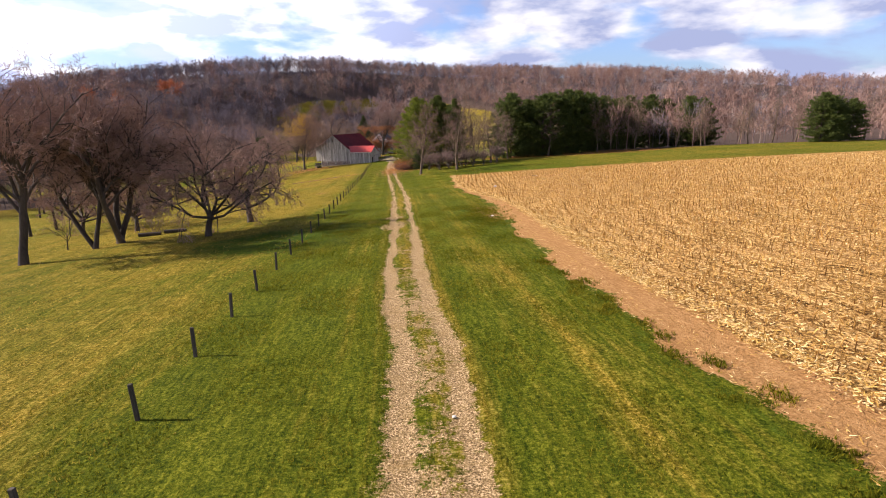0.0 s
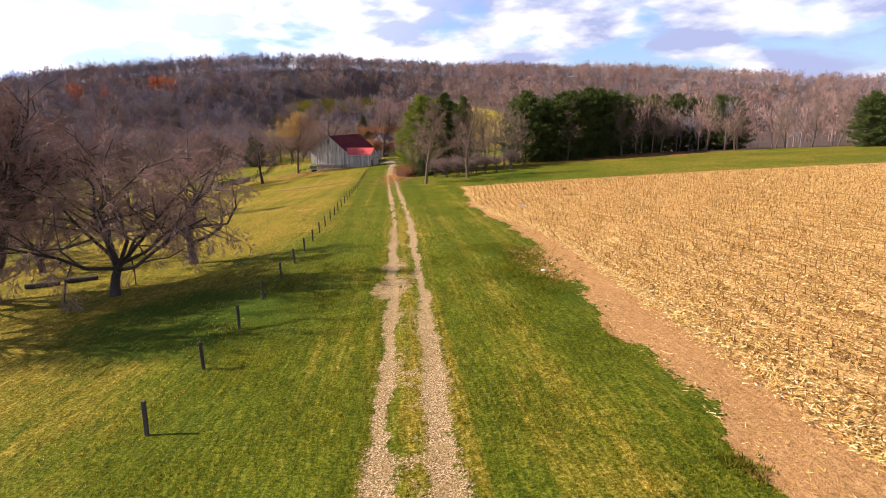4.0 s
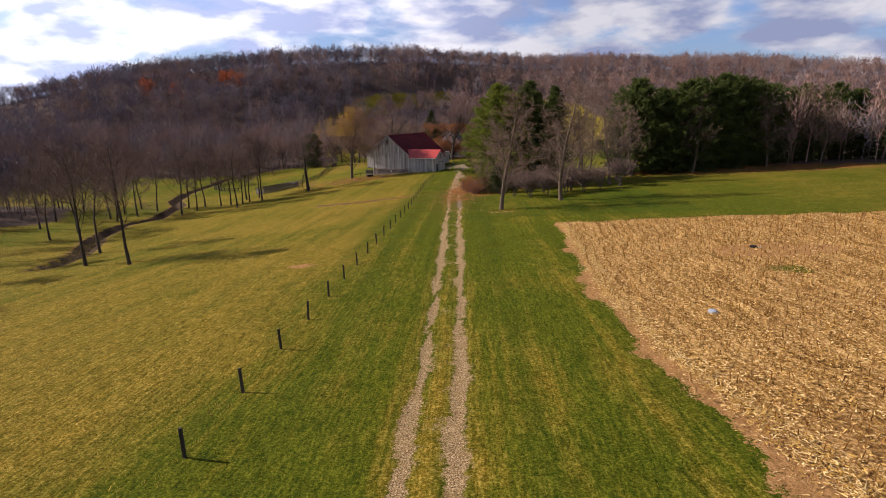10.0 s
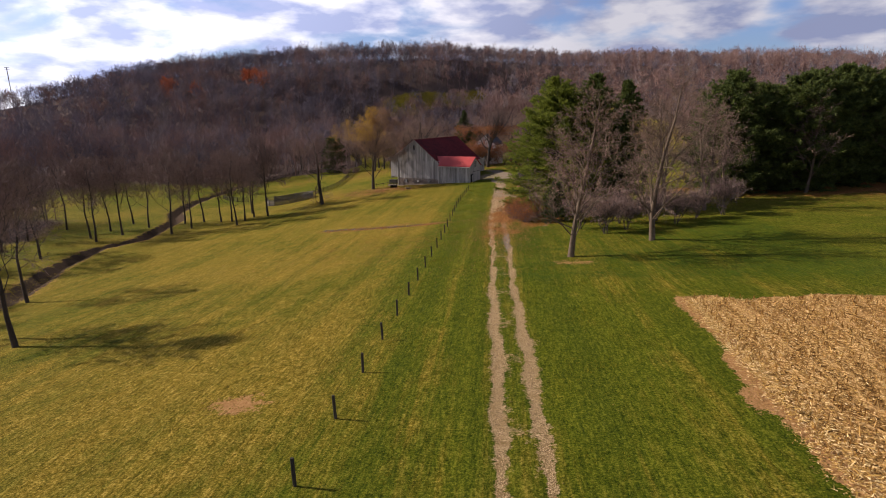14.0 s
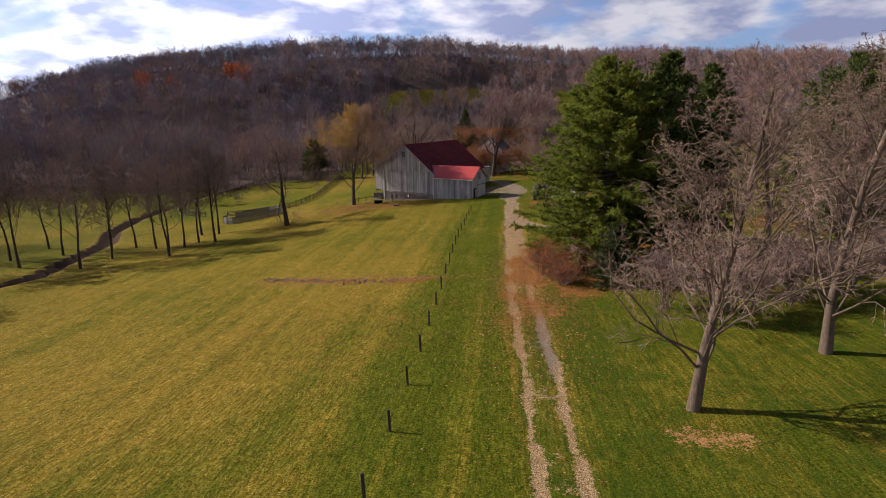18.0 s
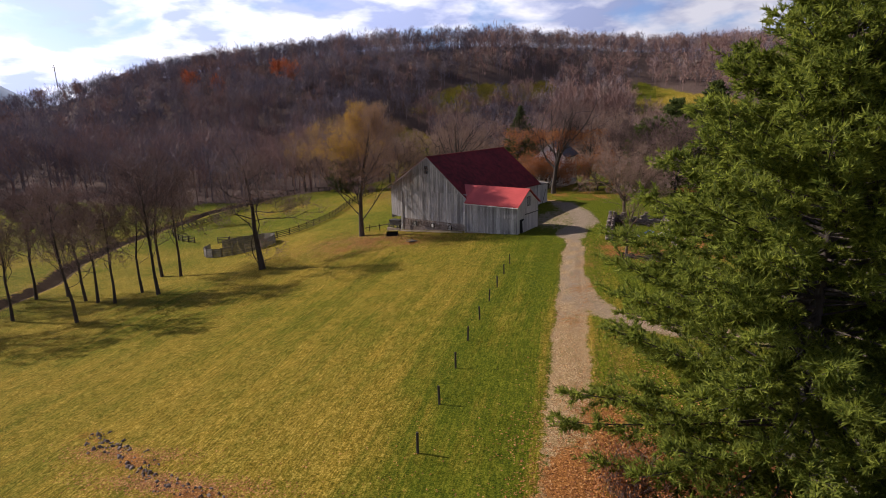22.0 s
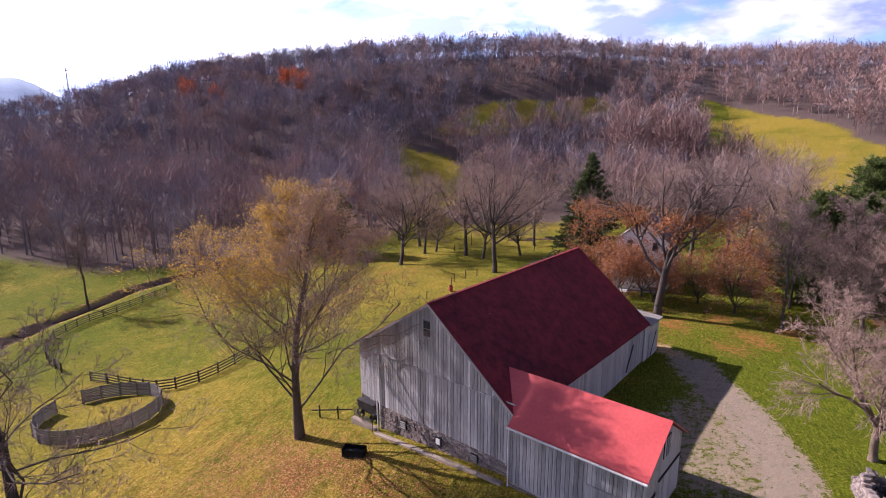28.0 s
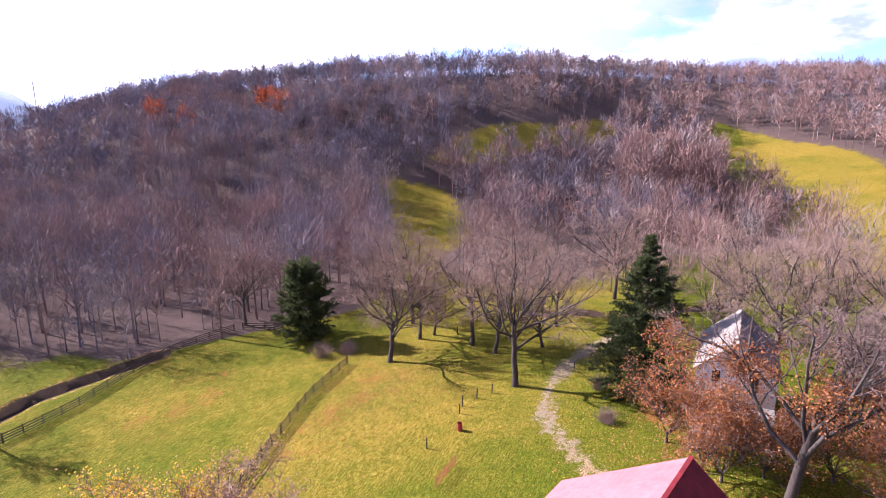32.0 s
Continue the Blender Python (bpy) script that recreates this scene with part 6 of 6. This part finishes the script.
def build_yard_things():
    # low stone retaining wall of the barnyard
    x, y, z = barn_at(-5.9, -0.6)
    wall = thing("retaining_wall", barn_at(-6.0, -0.55, 0), -19.06, "low worn concrete retaining wall by the barn", "wall")
    box_part("wall", wall, -3.0, 0.1, -0.2, 0.25, z - 0.8, z + 0.25, CONCRETE, "", 0.05)
    ledge = thing("stone_ledge", barn_at(-5.6, -0.95), 0, "long pale worn stone ledge along the barn's foundation", "ledge")
    o, e = Vector(barn_at(-5.6, -0.95)), Vector(barn_at(7.4, -0.95))
    for k in range(6):
        a, b = o.lerp(e, k / 6) - o, o.lerp(e, (k + 0.985) / 6) - o
        a.z, b.z = float(ground_z(o.x + a.x, o.y + a.y)) - o.z - 0.02, float(ground_z(o.x + b.x, o.y + b.y)) - o.z - 0.02
        beam("stone", a, b, 0.4, 0.36, CONCRETE, ledge)
    pole = thing("yard_pole", barn_at(-5.75, -0.5), 0, "pale thin steel pole at the barn's corner", "pole")
    pipe("pole", [(0, 0, -0.2), (0, 0, 3.0)], 0.06, TRIM, pole)
    # machine parked in the yard: hopper, wheels and red guard
    x, y, z = barn_at(-8.0, 1.1)
    rig = thing("feed_wagon", (x, y, z), -19, "old dark feed wagon with a red guard by the barn", "wagon")
    bm = bmesh.new()
    prism(bm, [(-1.2, -0.7, 0.6), (1.2, -0.7, 0.6), (1.5, -0.7, 1.5), (-1.5, -0.7, 1.5)], (0, 1.4, 0))
    part("hopper", bm, IRON, rig)
    box_part("guard", rig, 1.5, 2.2, -0.45, 0.45, 0.5, 1.05, RED_PAINT, "faded red guard", 0.08)
    for sx in (-0.8, 0.9):
        for sy in (-0.85, 0.85):
            wheel = pipe("wheel", [(sx, sy - 0.12, 0.42), (sx, sy + 0.12, 0.42)], 0.42, DARK, rig, 16)
            pipe("hub", [(sx, sy - 0.15, 0.42), (sx, sy + 0.15, 0.42)], 0.12, IRON, wheel, 8)
    pipe("drawbar", [(-1.4, 0, 0.55), (-2.6, 0, 0.4)], 0.06, IRON, rig)
    # water trough and a heap of boards on the grass
    trough = thing("water_trough", (-50.8, 226.7, float(ground_z(-50.8, 226.7))), 12, "black plastic water trough on leaf-strewn grass", "trough")
    bm = bmesh.new()
    slab(bm, -0.9, 0.9, -0.45, 0.45, 0, 0.62)
    top = [f for f in bm.faces if f.normal.z > 0.5 or all(v.co.z > 0.6 for v in f.verts)]
    bmesh.ops.inset_region(bm, faces=top, thickness=0.08, depth=0)
    bmesh.ops.translate(bm, verts=top[0].verts, vec=(0, 0, -0.45))
    part("tub", bm, DARK, trough)
    box_part("waterline", trough, -0.8, 0.8, -0.36, 0.36, 0.3, 0.32, GLASS_DARK)
    heap = thing("board_heap", (-45.2, 221.0, float(ground_z(-45.2, 221.0))), 35, "small heap of weathered boards on grass", "boards")
    rng = random.Random(2)
    for k in range(7):
        a = Vector((rng.uniform(-0.9, -0.4), rng.uniform(-0.5, 0.5), 0.05 + 0.05 * k))
        beam("plank", a, a + Vector((rng.uniform(1.0, 1.8), rng.uniform(-0.3, 0.3), 0.02)), 0.2, 0.03, PLANK, heap)
    # rail from the yard to the tree
    rail = thing("rail", barn_at(-9.3, -0.3), 0, "leaning wooden rail on two posts", "rail")
    o = Vector(barn_at(-9.3, -0.3))
    e = Vector(barn_at(-13.2, -1.9))
    beam("rail", (0, 0, 1.0), e - o + Vector((0, 0, 0.7)), 0.06, 0.12, RAIL, rail)
    for f in (0.35, 0.8):
        g = (e - o) * f
        beam("post", g + Vector((0, 0, -0.2)), g + Vector((0, 0, 1.25)), 0.1, 0.1, RAIL, rail)


build_yard_things()


# ---- the ruin ----


def build_ruin():
    z = float(ground_z(-12, 222))
    ruin = thing("ruined_foundation", (-12, 222, z), 0, "roofless ruined rubble walls of a small outbuilding", "ruin")
    west = box_part("wall", ruin, -4.2, -3.8, -2.6, 9.0, -0.4, 0.9, MORTAR, "")
    north = box_part("wall", ruin, -3.7, 3.4, 9.3, 9.7, -0.4, 0.5, MORTAR, "")
    east = box_part("wall", ruin, 3.5, 3.95, 0.5, 9.2, -0.4, 0.9, MORTAR, "pale broken wall top")
    stones("stone", west, (-4.25, 9.6), (-4.25, -2.9), -0.1, 1.8, 0.5, 21, (0.22, 0.6), (0.13, 0.28), -1, 1.0)
    stones("stone", west, (-3.75, -2.9), (-3.75, 9.6), -0.1, 1.6, 0.3, 22, (0.22, 0.6), (0.13, 0.28), -1, 1.0)
    stones("stone", north, (-3.7, 9.3), (3.5, 9.3), -0.1, 1.6, 0.5, 23, (0.22, 0.6), (0.13, 0.28), -1, 1.5)
    stones("stone", east, (3.98, 9.4), (3.98, 0.2), -0.1, 1.2, 0.3, 24, (0.3, 0.7), (0.16, 0.3), 1, 0.9)
    stones("stone", east, (3.45, 0.2), (3.45, 9.4), -0.1, 1.1, 0.3, 26, (0.3, 0.7), (0.16, 0.3), 1, 0.9)
    stones("stone", east, (4.1, 0.2), (3.7, -9.2), -0.15, 0.75, 0.55, 25, (0.3, 0.7), (0.14, 0.26), 1, 0.6)
    rng = random.Random(7)
    for k in range(60):
        x, y = rng.uniform(-3, 8.5), rng.uniform(-7, 8)
        s = rng.uniform(0.1, 0.38)
        rock = new("rubble_stone", [o for o in ruin.children_recursive if o.name.startswith("stone")][0].data)
        rock.parent = ruin
        rock.matrix_local = pose(x, y, float(ground_z(x - 12, y + 222)) - z - 0.05, rng.uniform(0, 40), rng.uniform(0, 40), rng.uniform(0, 360)) @ Matrix.Scale(s, 4)
    cloth = simple("white plastic sheet", (0.60, 0.62, 0.66), (0.85, 0.86, 0.88), 4, 0.4)
    blue = simple("blue plastic sheet", (0.05, 0.10, 0.22), (0.14, 0.22, 0.40), 4, 0.5)
    for name, x, y, w, h, mat_, seed in (("plastic_sheet", -9.6, 221.3, 1.6, 1.1, cloth, 1), ("plastic_sheet", -10.9, 223.2, 1.3, 0.9, blue, 2), ("plastic_sheet", -12.4, 220.6, 0.8, 0.8, cloth, 3)):
        bm = bmesh.new()
        bmesh.ops.create_grid(bm, x_segments=12, y_segments=12, size=1)
        for v in bm.verts:
            p = v.co.copy()
            v.co = Vector((p.x * w / 2, p.y * h / 2, 0.25 + 0.22 * noise.noise(Vector((p.x * 2, p.y * 2, seed)))))
        bmesh.ops.solidify(bm, geom=list(bm.faces), thickness=0.02)
        me = bpy.data.meshes.new(name)
        bm.to_mesh(me)
        bm.free()
        me.materials.append(mat_)
        ob = new(name, me)
        ob.matrix_basis = pose(x, y, float(ground_z(x, y)), 12, -10, 30 * seed)
        tagged(ob, "crumpled white plastic sheet on rubble" if mat_ is cloth else "crumpled blue plastic sheet on rubble", "plastic sheet")


build_ruin()


def brush_heap(place, reach, count, seed, label):
    rng = np.random.default_rng(seed)
    a = rng.normal(0, 0.35, (count, 3)) * reach * np.array([1, 1, 0.15]) + np.array([0, 0, 0.2 * reach * 0.4])
    d = rng.normal(size=(count, 3)) * np.array([1, 1, 0.35])
    b = a + d * reach * 0.45
    b[:, 2] = np.abs(b[:, 2]) + 0.05
    a[:, 2] = np.abs(a[:, 2])
    top = thing("brush_heap", place, 0, label, "brush heap")
    part("branchwork", mesh_of("branchwork", *spikes(a, b, rng.uniform(0.012, 0.04, count)), BARK), None, top)


brush_heap(at(-10.6, 208.2), 1.9, 260, 15, "heap of dead branches in front of the ruin")
brush_heap(at(-13.6, 209.2), 1.6, 220, 5, "heap of dead branches in front of the ruin")
brush_heap(at(-14.6, 224), 2.0, 160, 6, "tangle of dead branches inside the ruined walls")
brush_heap(at(-13.8, 231.2), 2.4, 260, 8, "vines and dead branches over a broken wall")
brush_heap(at(-9.5, 231.6), 2.0, 220, 9, "vines and dead branches over a broken wall")
brush_heap(at(-6.8, 226.0), 1.7, 180, 10, "dead branches beside a broken wall")
brush_heap(at(-11.0, 229.5), 2.0, 160, 7, "tangle of dead branches inside the ruined walls")


# ---- the farmhouse ----


def gable_block(parent, w, y0, y1, base, eave, ridge, lit, shaded):
    """A block of a house: wall with gables and two roof slopes."""
    bm = bmesh.new()
    prism(bm, [(-w, y0, base), (w, y0, base), (w, y0, eave), (0, y0, ridge), (-w, y0, eave)], (0, y1 - y0, 0))
    bmesh.ops.recalc_face_normals(bm, faces=bm.faces)
    wall = part("wall", bm, STUCCO, parent, "white stucco wall")
    k = (ridge - eave) / w
    # one roof, painted a sunlit pale tone left and a shaded dark tone right
    for s, mat_, label in ((-1, lit, "weathered roof slope in a sunlit pale tone"), (1, shaded, "slate roof slope in a shaded dark tone")):
        bm = bmesh.new()
        prism(bm, [(0, y0 - 0.3, ridge + 0.16), (s * (w + 0.35), y0 - 0.3, eave - 0.35 * k + 0.16), (s * (w + 0.35), y0 - 0.3, eave - 0.35 * k + 0.02), (0, y0 - 0.3, ridge)], (0, y1 - y0 + 0.6, 0))
        bmesh.ops.recalc_face_normals(bm, faces=bm.faces)
        part("roof", bm, mat_, wall, label)
    return wall


def build_house():
    house = thing("farmhouse", (-31.4, 275.4, -8.5), -8, "old white stucco farmhouse with a roof toned sunlit and shaded", "house")
    w = 3.65
    gable_block(house, w, 0, 11.5, -0.8, 6.9, 10.1, SHINGLE, SLATE_SHADED)
    for x, zz, ww, hh in ((-1.8, 6.3, 0.9, 1.4), (0.1, 8.4, 0.6, 0.9), (1.7, 6.3, 0.9, 1.4), (-1.8, 2.2, 0.9, 1.5), (1.7, 2.2, 0.9, 1.5)):
        win = box_part("window", house, x - ww / 2, x + ww / 2, -0.06, 0.02, zz - hh / 2, zz + hh / 2, TRIM)
        box_part("pane", win, x - ww / 2 + 0.08, x + ww / 2 - 0.08, -0.08, -0.06, zz - hh / 2 + 0.08, zz + hh / 2 - 0.08, GLASS_DARK)
    for y in (2.0, 5.6, 9.2):
        for zz in (2.2, 5.4):
            win = box_part("window", house, w - 0.02, w + 0.06, y - 0.45, y + 0.45, zz - 0.75, zz + 0.75, TRIM)
            box_part("pane", win, w + 0.06, w + 0.08, y - 0.37, y + 0.37, zz - 0.67, zz + 0.67, GLASS_DARK)
    # porch on posts
    bm = bmesh.new()
    prism(bm, [(-w, -2.4, 3.0), (-w, 0, 3.7), (-w, 0, 3.82), (-w, -2.4, 3.12)], (2 * w, 0, 0))
    bmesh.ops.recalc_face_normals(bm, faces=bm.faces)
    part("porch_roof", bm, SHINGLE, house)
    for x in (-3.4, -1.2, 1.2, 3.4):
        box_part("porch_post", house, x - 0.07, x + 0.07, -2.3, -2.16, -0.2, 3.05, TRIM)
    box_part("porch_floor", house, -w, w, -2.4, -0.002, -0.5, 0.35, PLANK)
    for k in range(3):
        box_part("step", house, -2.6, -1.2, -2.4 - 0.3 * (k + 1), -2.4 - 0.3 * k, -0.6, 0.2 - 0.17 * k, TRIM)


build_house()

# ---- small things behind the barn ----


def lone_post(x, y, tall, thick, label, lean=0.0):
    bm = bmesh.new()
    slab(bm, -thick, thick, -thick, thick, -0.3, tall)
    bmesh.ops.bevel(bm, geom=list(bm.edges), offset=0.02, segments=1, affect="EDGES")
    me = bpy.data.meshes.new("post")
    bm.to_mesh(me)
    bm.free()
    me.materials.append(POST)
    ob = tagged(new("post", me), label, "post")
    ob.matrix_basis = pose(*at(x, y), lean, lean * 0.5, 20)
    return ob


for x, y, h in ((-60.5, 276.0, 1.4), (-59.4, 278.5, 1.4), (-58.0, 280.5, 1.3), (-60.2, 274.0, 1.3), (-61.2, 266.0, 1.3), (-49.0, 291, 1.2), (-44.5, 296, 1.2), (-53.0, 303, 1.2), (-70, 302, 1.5), (-68.6, 309, 2.4)):
    lone_post(x, y, h, 0.07, "weathered grey wooden post in the paddock", 3)


def barrel(x, y, label):
    ob = thing("barrel", at(x, y), 0, label, "barrel")
    r = np.array([0.29, 0.31, 0.31, 0.29])
    z = np.array([0, 0.25, 0.65, 0.9])
    p = np.column_stack([np.zeros(4), np.zeros(4), z])
    part("drum", mesh_of("drum", *tubes(p[:-1], p[1:], r[:-1], r[1:], 14), RED_PAINT, True), None, ob)
    pipe("lid", [(0, 0, 0.86), (0, 0, 0.905)], 0.285, IRON, ob, 14)


barrel(-58.9, 270.2, "rusty red steel drum on grass")


def bush(name, place, reach, tall, leaf, count, seed, label, bare=True):
    rng = np.random.default_rng(seed)
    n = 150
    ang, tip = rng.uniform(0, 6.283, n), rng.uniform(0.1, 1.1, n)
    d = np.column_stack([np.cos(ang) * np.sin(tip), np.sin(ang) * np.sin(tip), np.cos(tip)])
    a = rng.normal(0, 0.2, (n, 3)) * reach * np.array([1, 1, 0])
    b = a + d * np.array([reach, reach, tall]) * rng.uniform(0.6, 1.0, (n, 1))
    m = n * 6
    k = rng.integers(n, size=m)
    s = a[k] + (b - a)[k] * rng.uniform(0.3, 1, (m, 1))
    e = s + (d[k] + rng.normal(size=(m, 3)) * 0.7) * reach * 0.28
    e[:, 2] = np.maximum(e[:, 2], 0.05)
    top = thing(name, place, 0, label, "bush")
    v, f = spikes(np.concatenate([a, s]), np.concatenate([b, e]), np.concatenate([np.full(n, 0.018), np.full(m, 0.009)]))
    part("stem", mesh_of("stem", v, f, TWIG), None, top)["kind"] = "stuff"
    if count:
        part("leaves", mesh_of("leaves", *leaf_cloud(rng, e[rng.integers(m, size=count)], 0.07, 0.12), leaf), None, top)["kind"] = "stuff"


for x, y, r, t, c, s in ((-12.6, 160, 2.3, 2.6, 2600, 1), (-13.4, 164.5, 2.0, 2.2, 2200, 2), (-11.2, 156.6, 2.0, 2.2, 2200, 3), (-10, 160.5, 2.4, 3.0, 2600, 4)):
    bush("russet_bush", at(x, y), r, t, RUSSET_LEAF, c, s, "low bush with withered russet leaves under pines")
for x, y, r, t, s in ((-43.6, 275.4, 1.5, 1.7, 11), (-45.2, 284.5, 1.6, 2.4, 12), (-88, 288, 2.6, 2.4, 13), (-84.5, 290, 2.2, 2.2, 14)):
    bush("bare_bush", at(x, y), r, t, None, 0, s, "round leafless brown bush on grass")


def stone_drain():
    """A shallow stony drain across the pasture."""
    drain = thing("stone_drain", at(-37, 162.6), 0, "strip of loose field stones across the pasture", "stones")
    o = Vector(at(-37, 162.6))
    rng = random.Random(12)
    kinds = []
    for k in range(4):
        bm = bmesh.new()
        bmesh.ops.create_icosphere(bm, subdivisions=1, radius=1)
        for v in bm.verts:
            v.co *= rng.uniform(0.75, 1.15)
        me = bpy.data.meshes.new("stone")
        bm.to_mesh(me)
        bm.free()
        me.materials.append(STONE)
        kinds.append(me)
    for k in range(230):
        f = rng.random()
        x = -46 + 19 * f
        y = float(np.interp(x, [-46, -37.6, -30, -27], [166.3, 162.9, 160.3, 159.6])) + rng.gauss(0, 0.42)
        s = rng.uniform(0.05, 0.2) * (1.3 if rng.random() < 0.1 else 0.8)
        ob = new("stone", rng.choice(kinds))
        ob.parent = drain
        ob.matrix_local = Matrix.Translation(Vector(at(x, y)) - o + Vector((0, 0, s * 0.15))) @ pose(0, 0, 0, rng.uniform(0, 90), rng.uniform(0, 90), rng.uniform(0, 360)) @ Matrix.Diagonal((s, s * 0.8, s * 0.55, 1))


stone_drain()


def far_mast():
    mast = thing("radio_mast", (-530, 553, float(ground_z(-530, 553))), 0, "slender grey mast on the far ridge", "mast")
    top = 61 - float(ground_z(-530, 553))
    pipe("pole", [(0, 0, -1), (0, 0, top)], 0.35, PALE_BARK, mast, 8)
    for s in (-1, 1):
        beam("crossarm", (-3, 0, top - 1 + s * 1.0), (3, 0, top - 1 + s * 1.0), 0.35, 0.35, PALE_BARK, mast)


far_mast()


def far_ridge():
    """A long blue ridge on the horizon, beyond the valley's mouth."""
    # distance haze is painted into this blue base colour
    haze = simple("far woods painted in haze", (0.22, 0.30, 0.42), (0.30, 0.38, 0.50), 0.01, 1.0, bump=0, own=False)
    rng = np.random.default_rng(14)
    way = np.radians(np.linspace(-88, -50, 90))
    tall = np.interp(np.degrees(way), [-88, -75, -66, -57.4, -56.4, -54.5, -50], [100, 118, 124, 126, 112, 70, 30]) + np.convolve(rng.normal(size=90), np.ones(5) / 5, "same") * 3
    rows = []
    for r, share in ((1500, -0.2), (1750, 0.7), (1900, 1.0), (2300, 0.4), (2600, -0.2)):
        rows.append(np.column_stack([-30 + r * np.sin(way), 190 + r * np.cos(way), tall * share]))
    n = len(way)
    index = np.arange(5 * n).reshape(5, n)
    faces = np.stack([index[:-1, :-1], index[:-1, 1:], index[1:, 1:], index[1:, :-1]], -1).reshape(-1, 4)
    tagged(new("backdrop", mesh_of("backdrop", np.concatenate(rows), faces, haze, True)), "long wooded ridge on the horizon, painted haze blue", "ridge", kind="structure")


far_ridge()


def build_pond():
    m = Nodes("pond water", 0.06, 0, 0.5)
    m.bump(m.noise(1.4, 3), 0.25, 0.03)
    water = m.done((0.025, 0.062, 0.072))
    n = 40
    ang = np.arange(n) * 2 * np.pi / n
    rim = np.column_stack([33 + 20 * np.cos(ang) + 1.5 * np.sin(3 * ang), 319 + 18 * np.sin(ang), np.zeros(n)])
    level = float(ground_z(20, 305)) + 0.15
    bm = bmesh.new()
    bm.faces.new([bm.verts.new((x, y, level)) for x, y, _ in rim])
    me = bpy.data.meshes.new("pond")
    bm.to_mesh(me)
    bm.free()
    me.materials.append(water)
    tagged(new("pond", me), "small still pond below a meadow", "water", kind="structure")


build_pond()
board_fence([(10, 287), (16, 290), (24, 291), (34, 290), (46, 287)], "dark rail fence beside the pond", 2.6, 3, 1.2)
white_stone = simple("white field stone", (0.5, 0.47, 0.42), (0.75, 0.72, 0.66), 5, 0.9)


def lone_stone(x, y, s, material, label):
    bm = bmesh.new()
    bmesh.ops.create_icosphere(bm, subdivisions=2, radius=s)
    for v in bm.verts:
        v.co *= 1 + 0.25 * noise.noise(v.co * 6 / s)
        v.co.z *= 0.6
    me = bpy.data.meshes.new("stone")
    bm.to_mesh(me)
    bm.free()
    me.materials.append(material)
    ob = tagged(new("stone", me), label, "stone")
    ob.matrix_basis = pose(*at(x, y), 0, 0, 40)


lone_stone(0.55, 12.3, 0.06, white_stone, "pale stone lying on the wheel track")
lone_stone(4.8, 51.2, 0.16, white_stone, "pale stone in rank grass")
for x, y in ((-31.5, 57.5), (-29.2, 58.5)):
    log = thing("log", at(x, y), 15, "old log lying in orchard grass", "log")
    pipe("log", [(-1.1, 0, 0.18), (1.1, 0.1, 0.18)], 0.2, BARK, log, 10)
bag = simple("blue-grey plastic", (0.22, 0.27, 0.36), (0.42, 0.48, 0.58), 8, 0.5)
lone_stone(8.0, 84.5, 0.28, bag, "crumpled blue-grey plastic bundle lying in stubble")
lone_stone(16.5, 101.8, 0.32, DARK, "dark block lying on a bare patch of the field")
lone_stone(16.95, 101.6, 0.14, white_stone, "pale stone lying on a bare patch of the field")
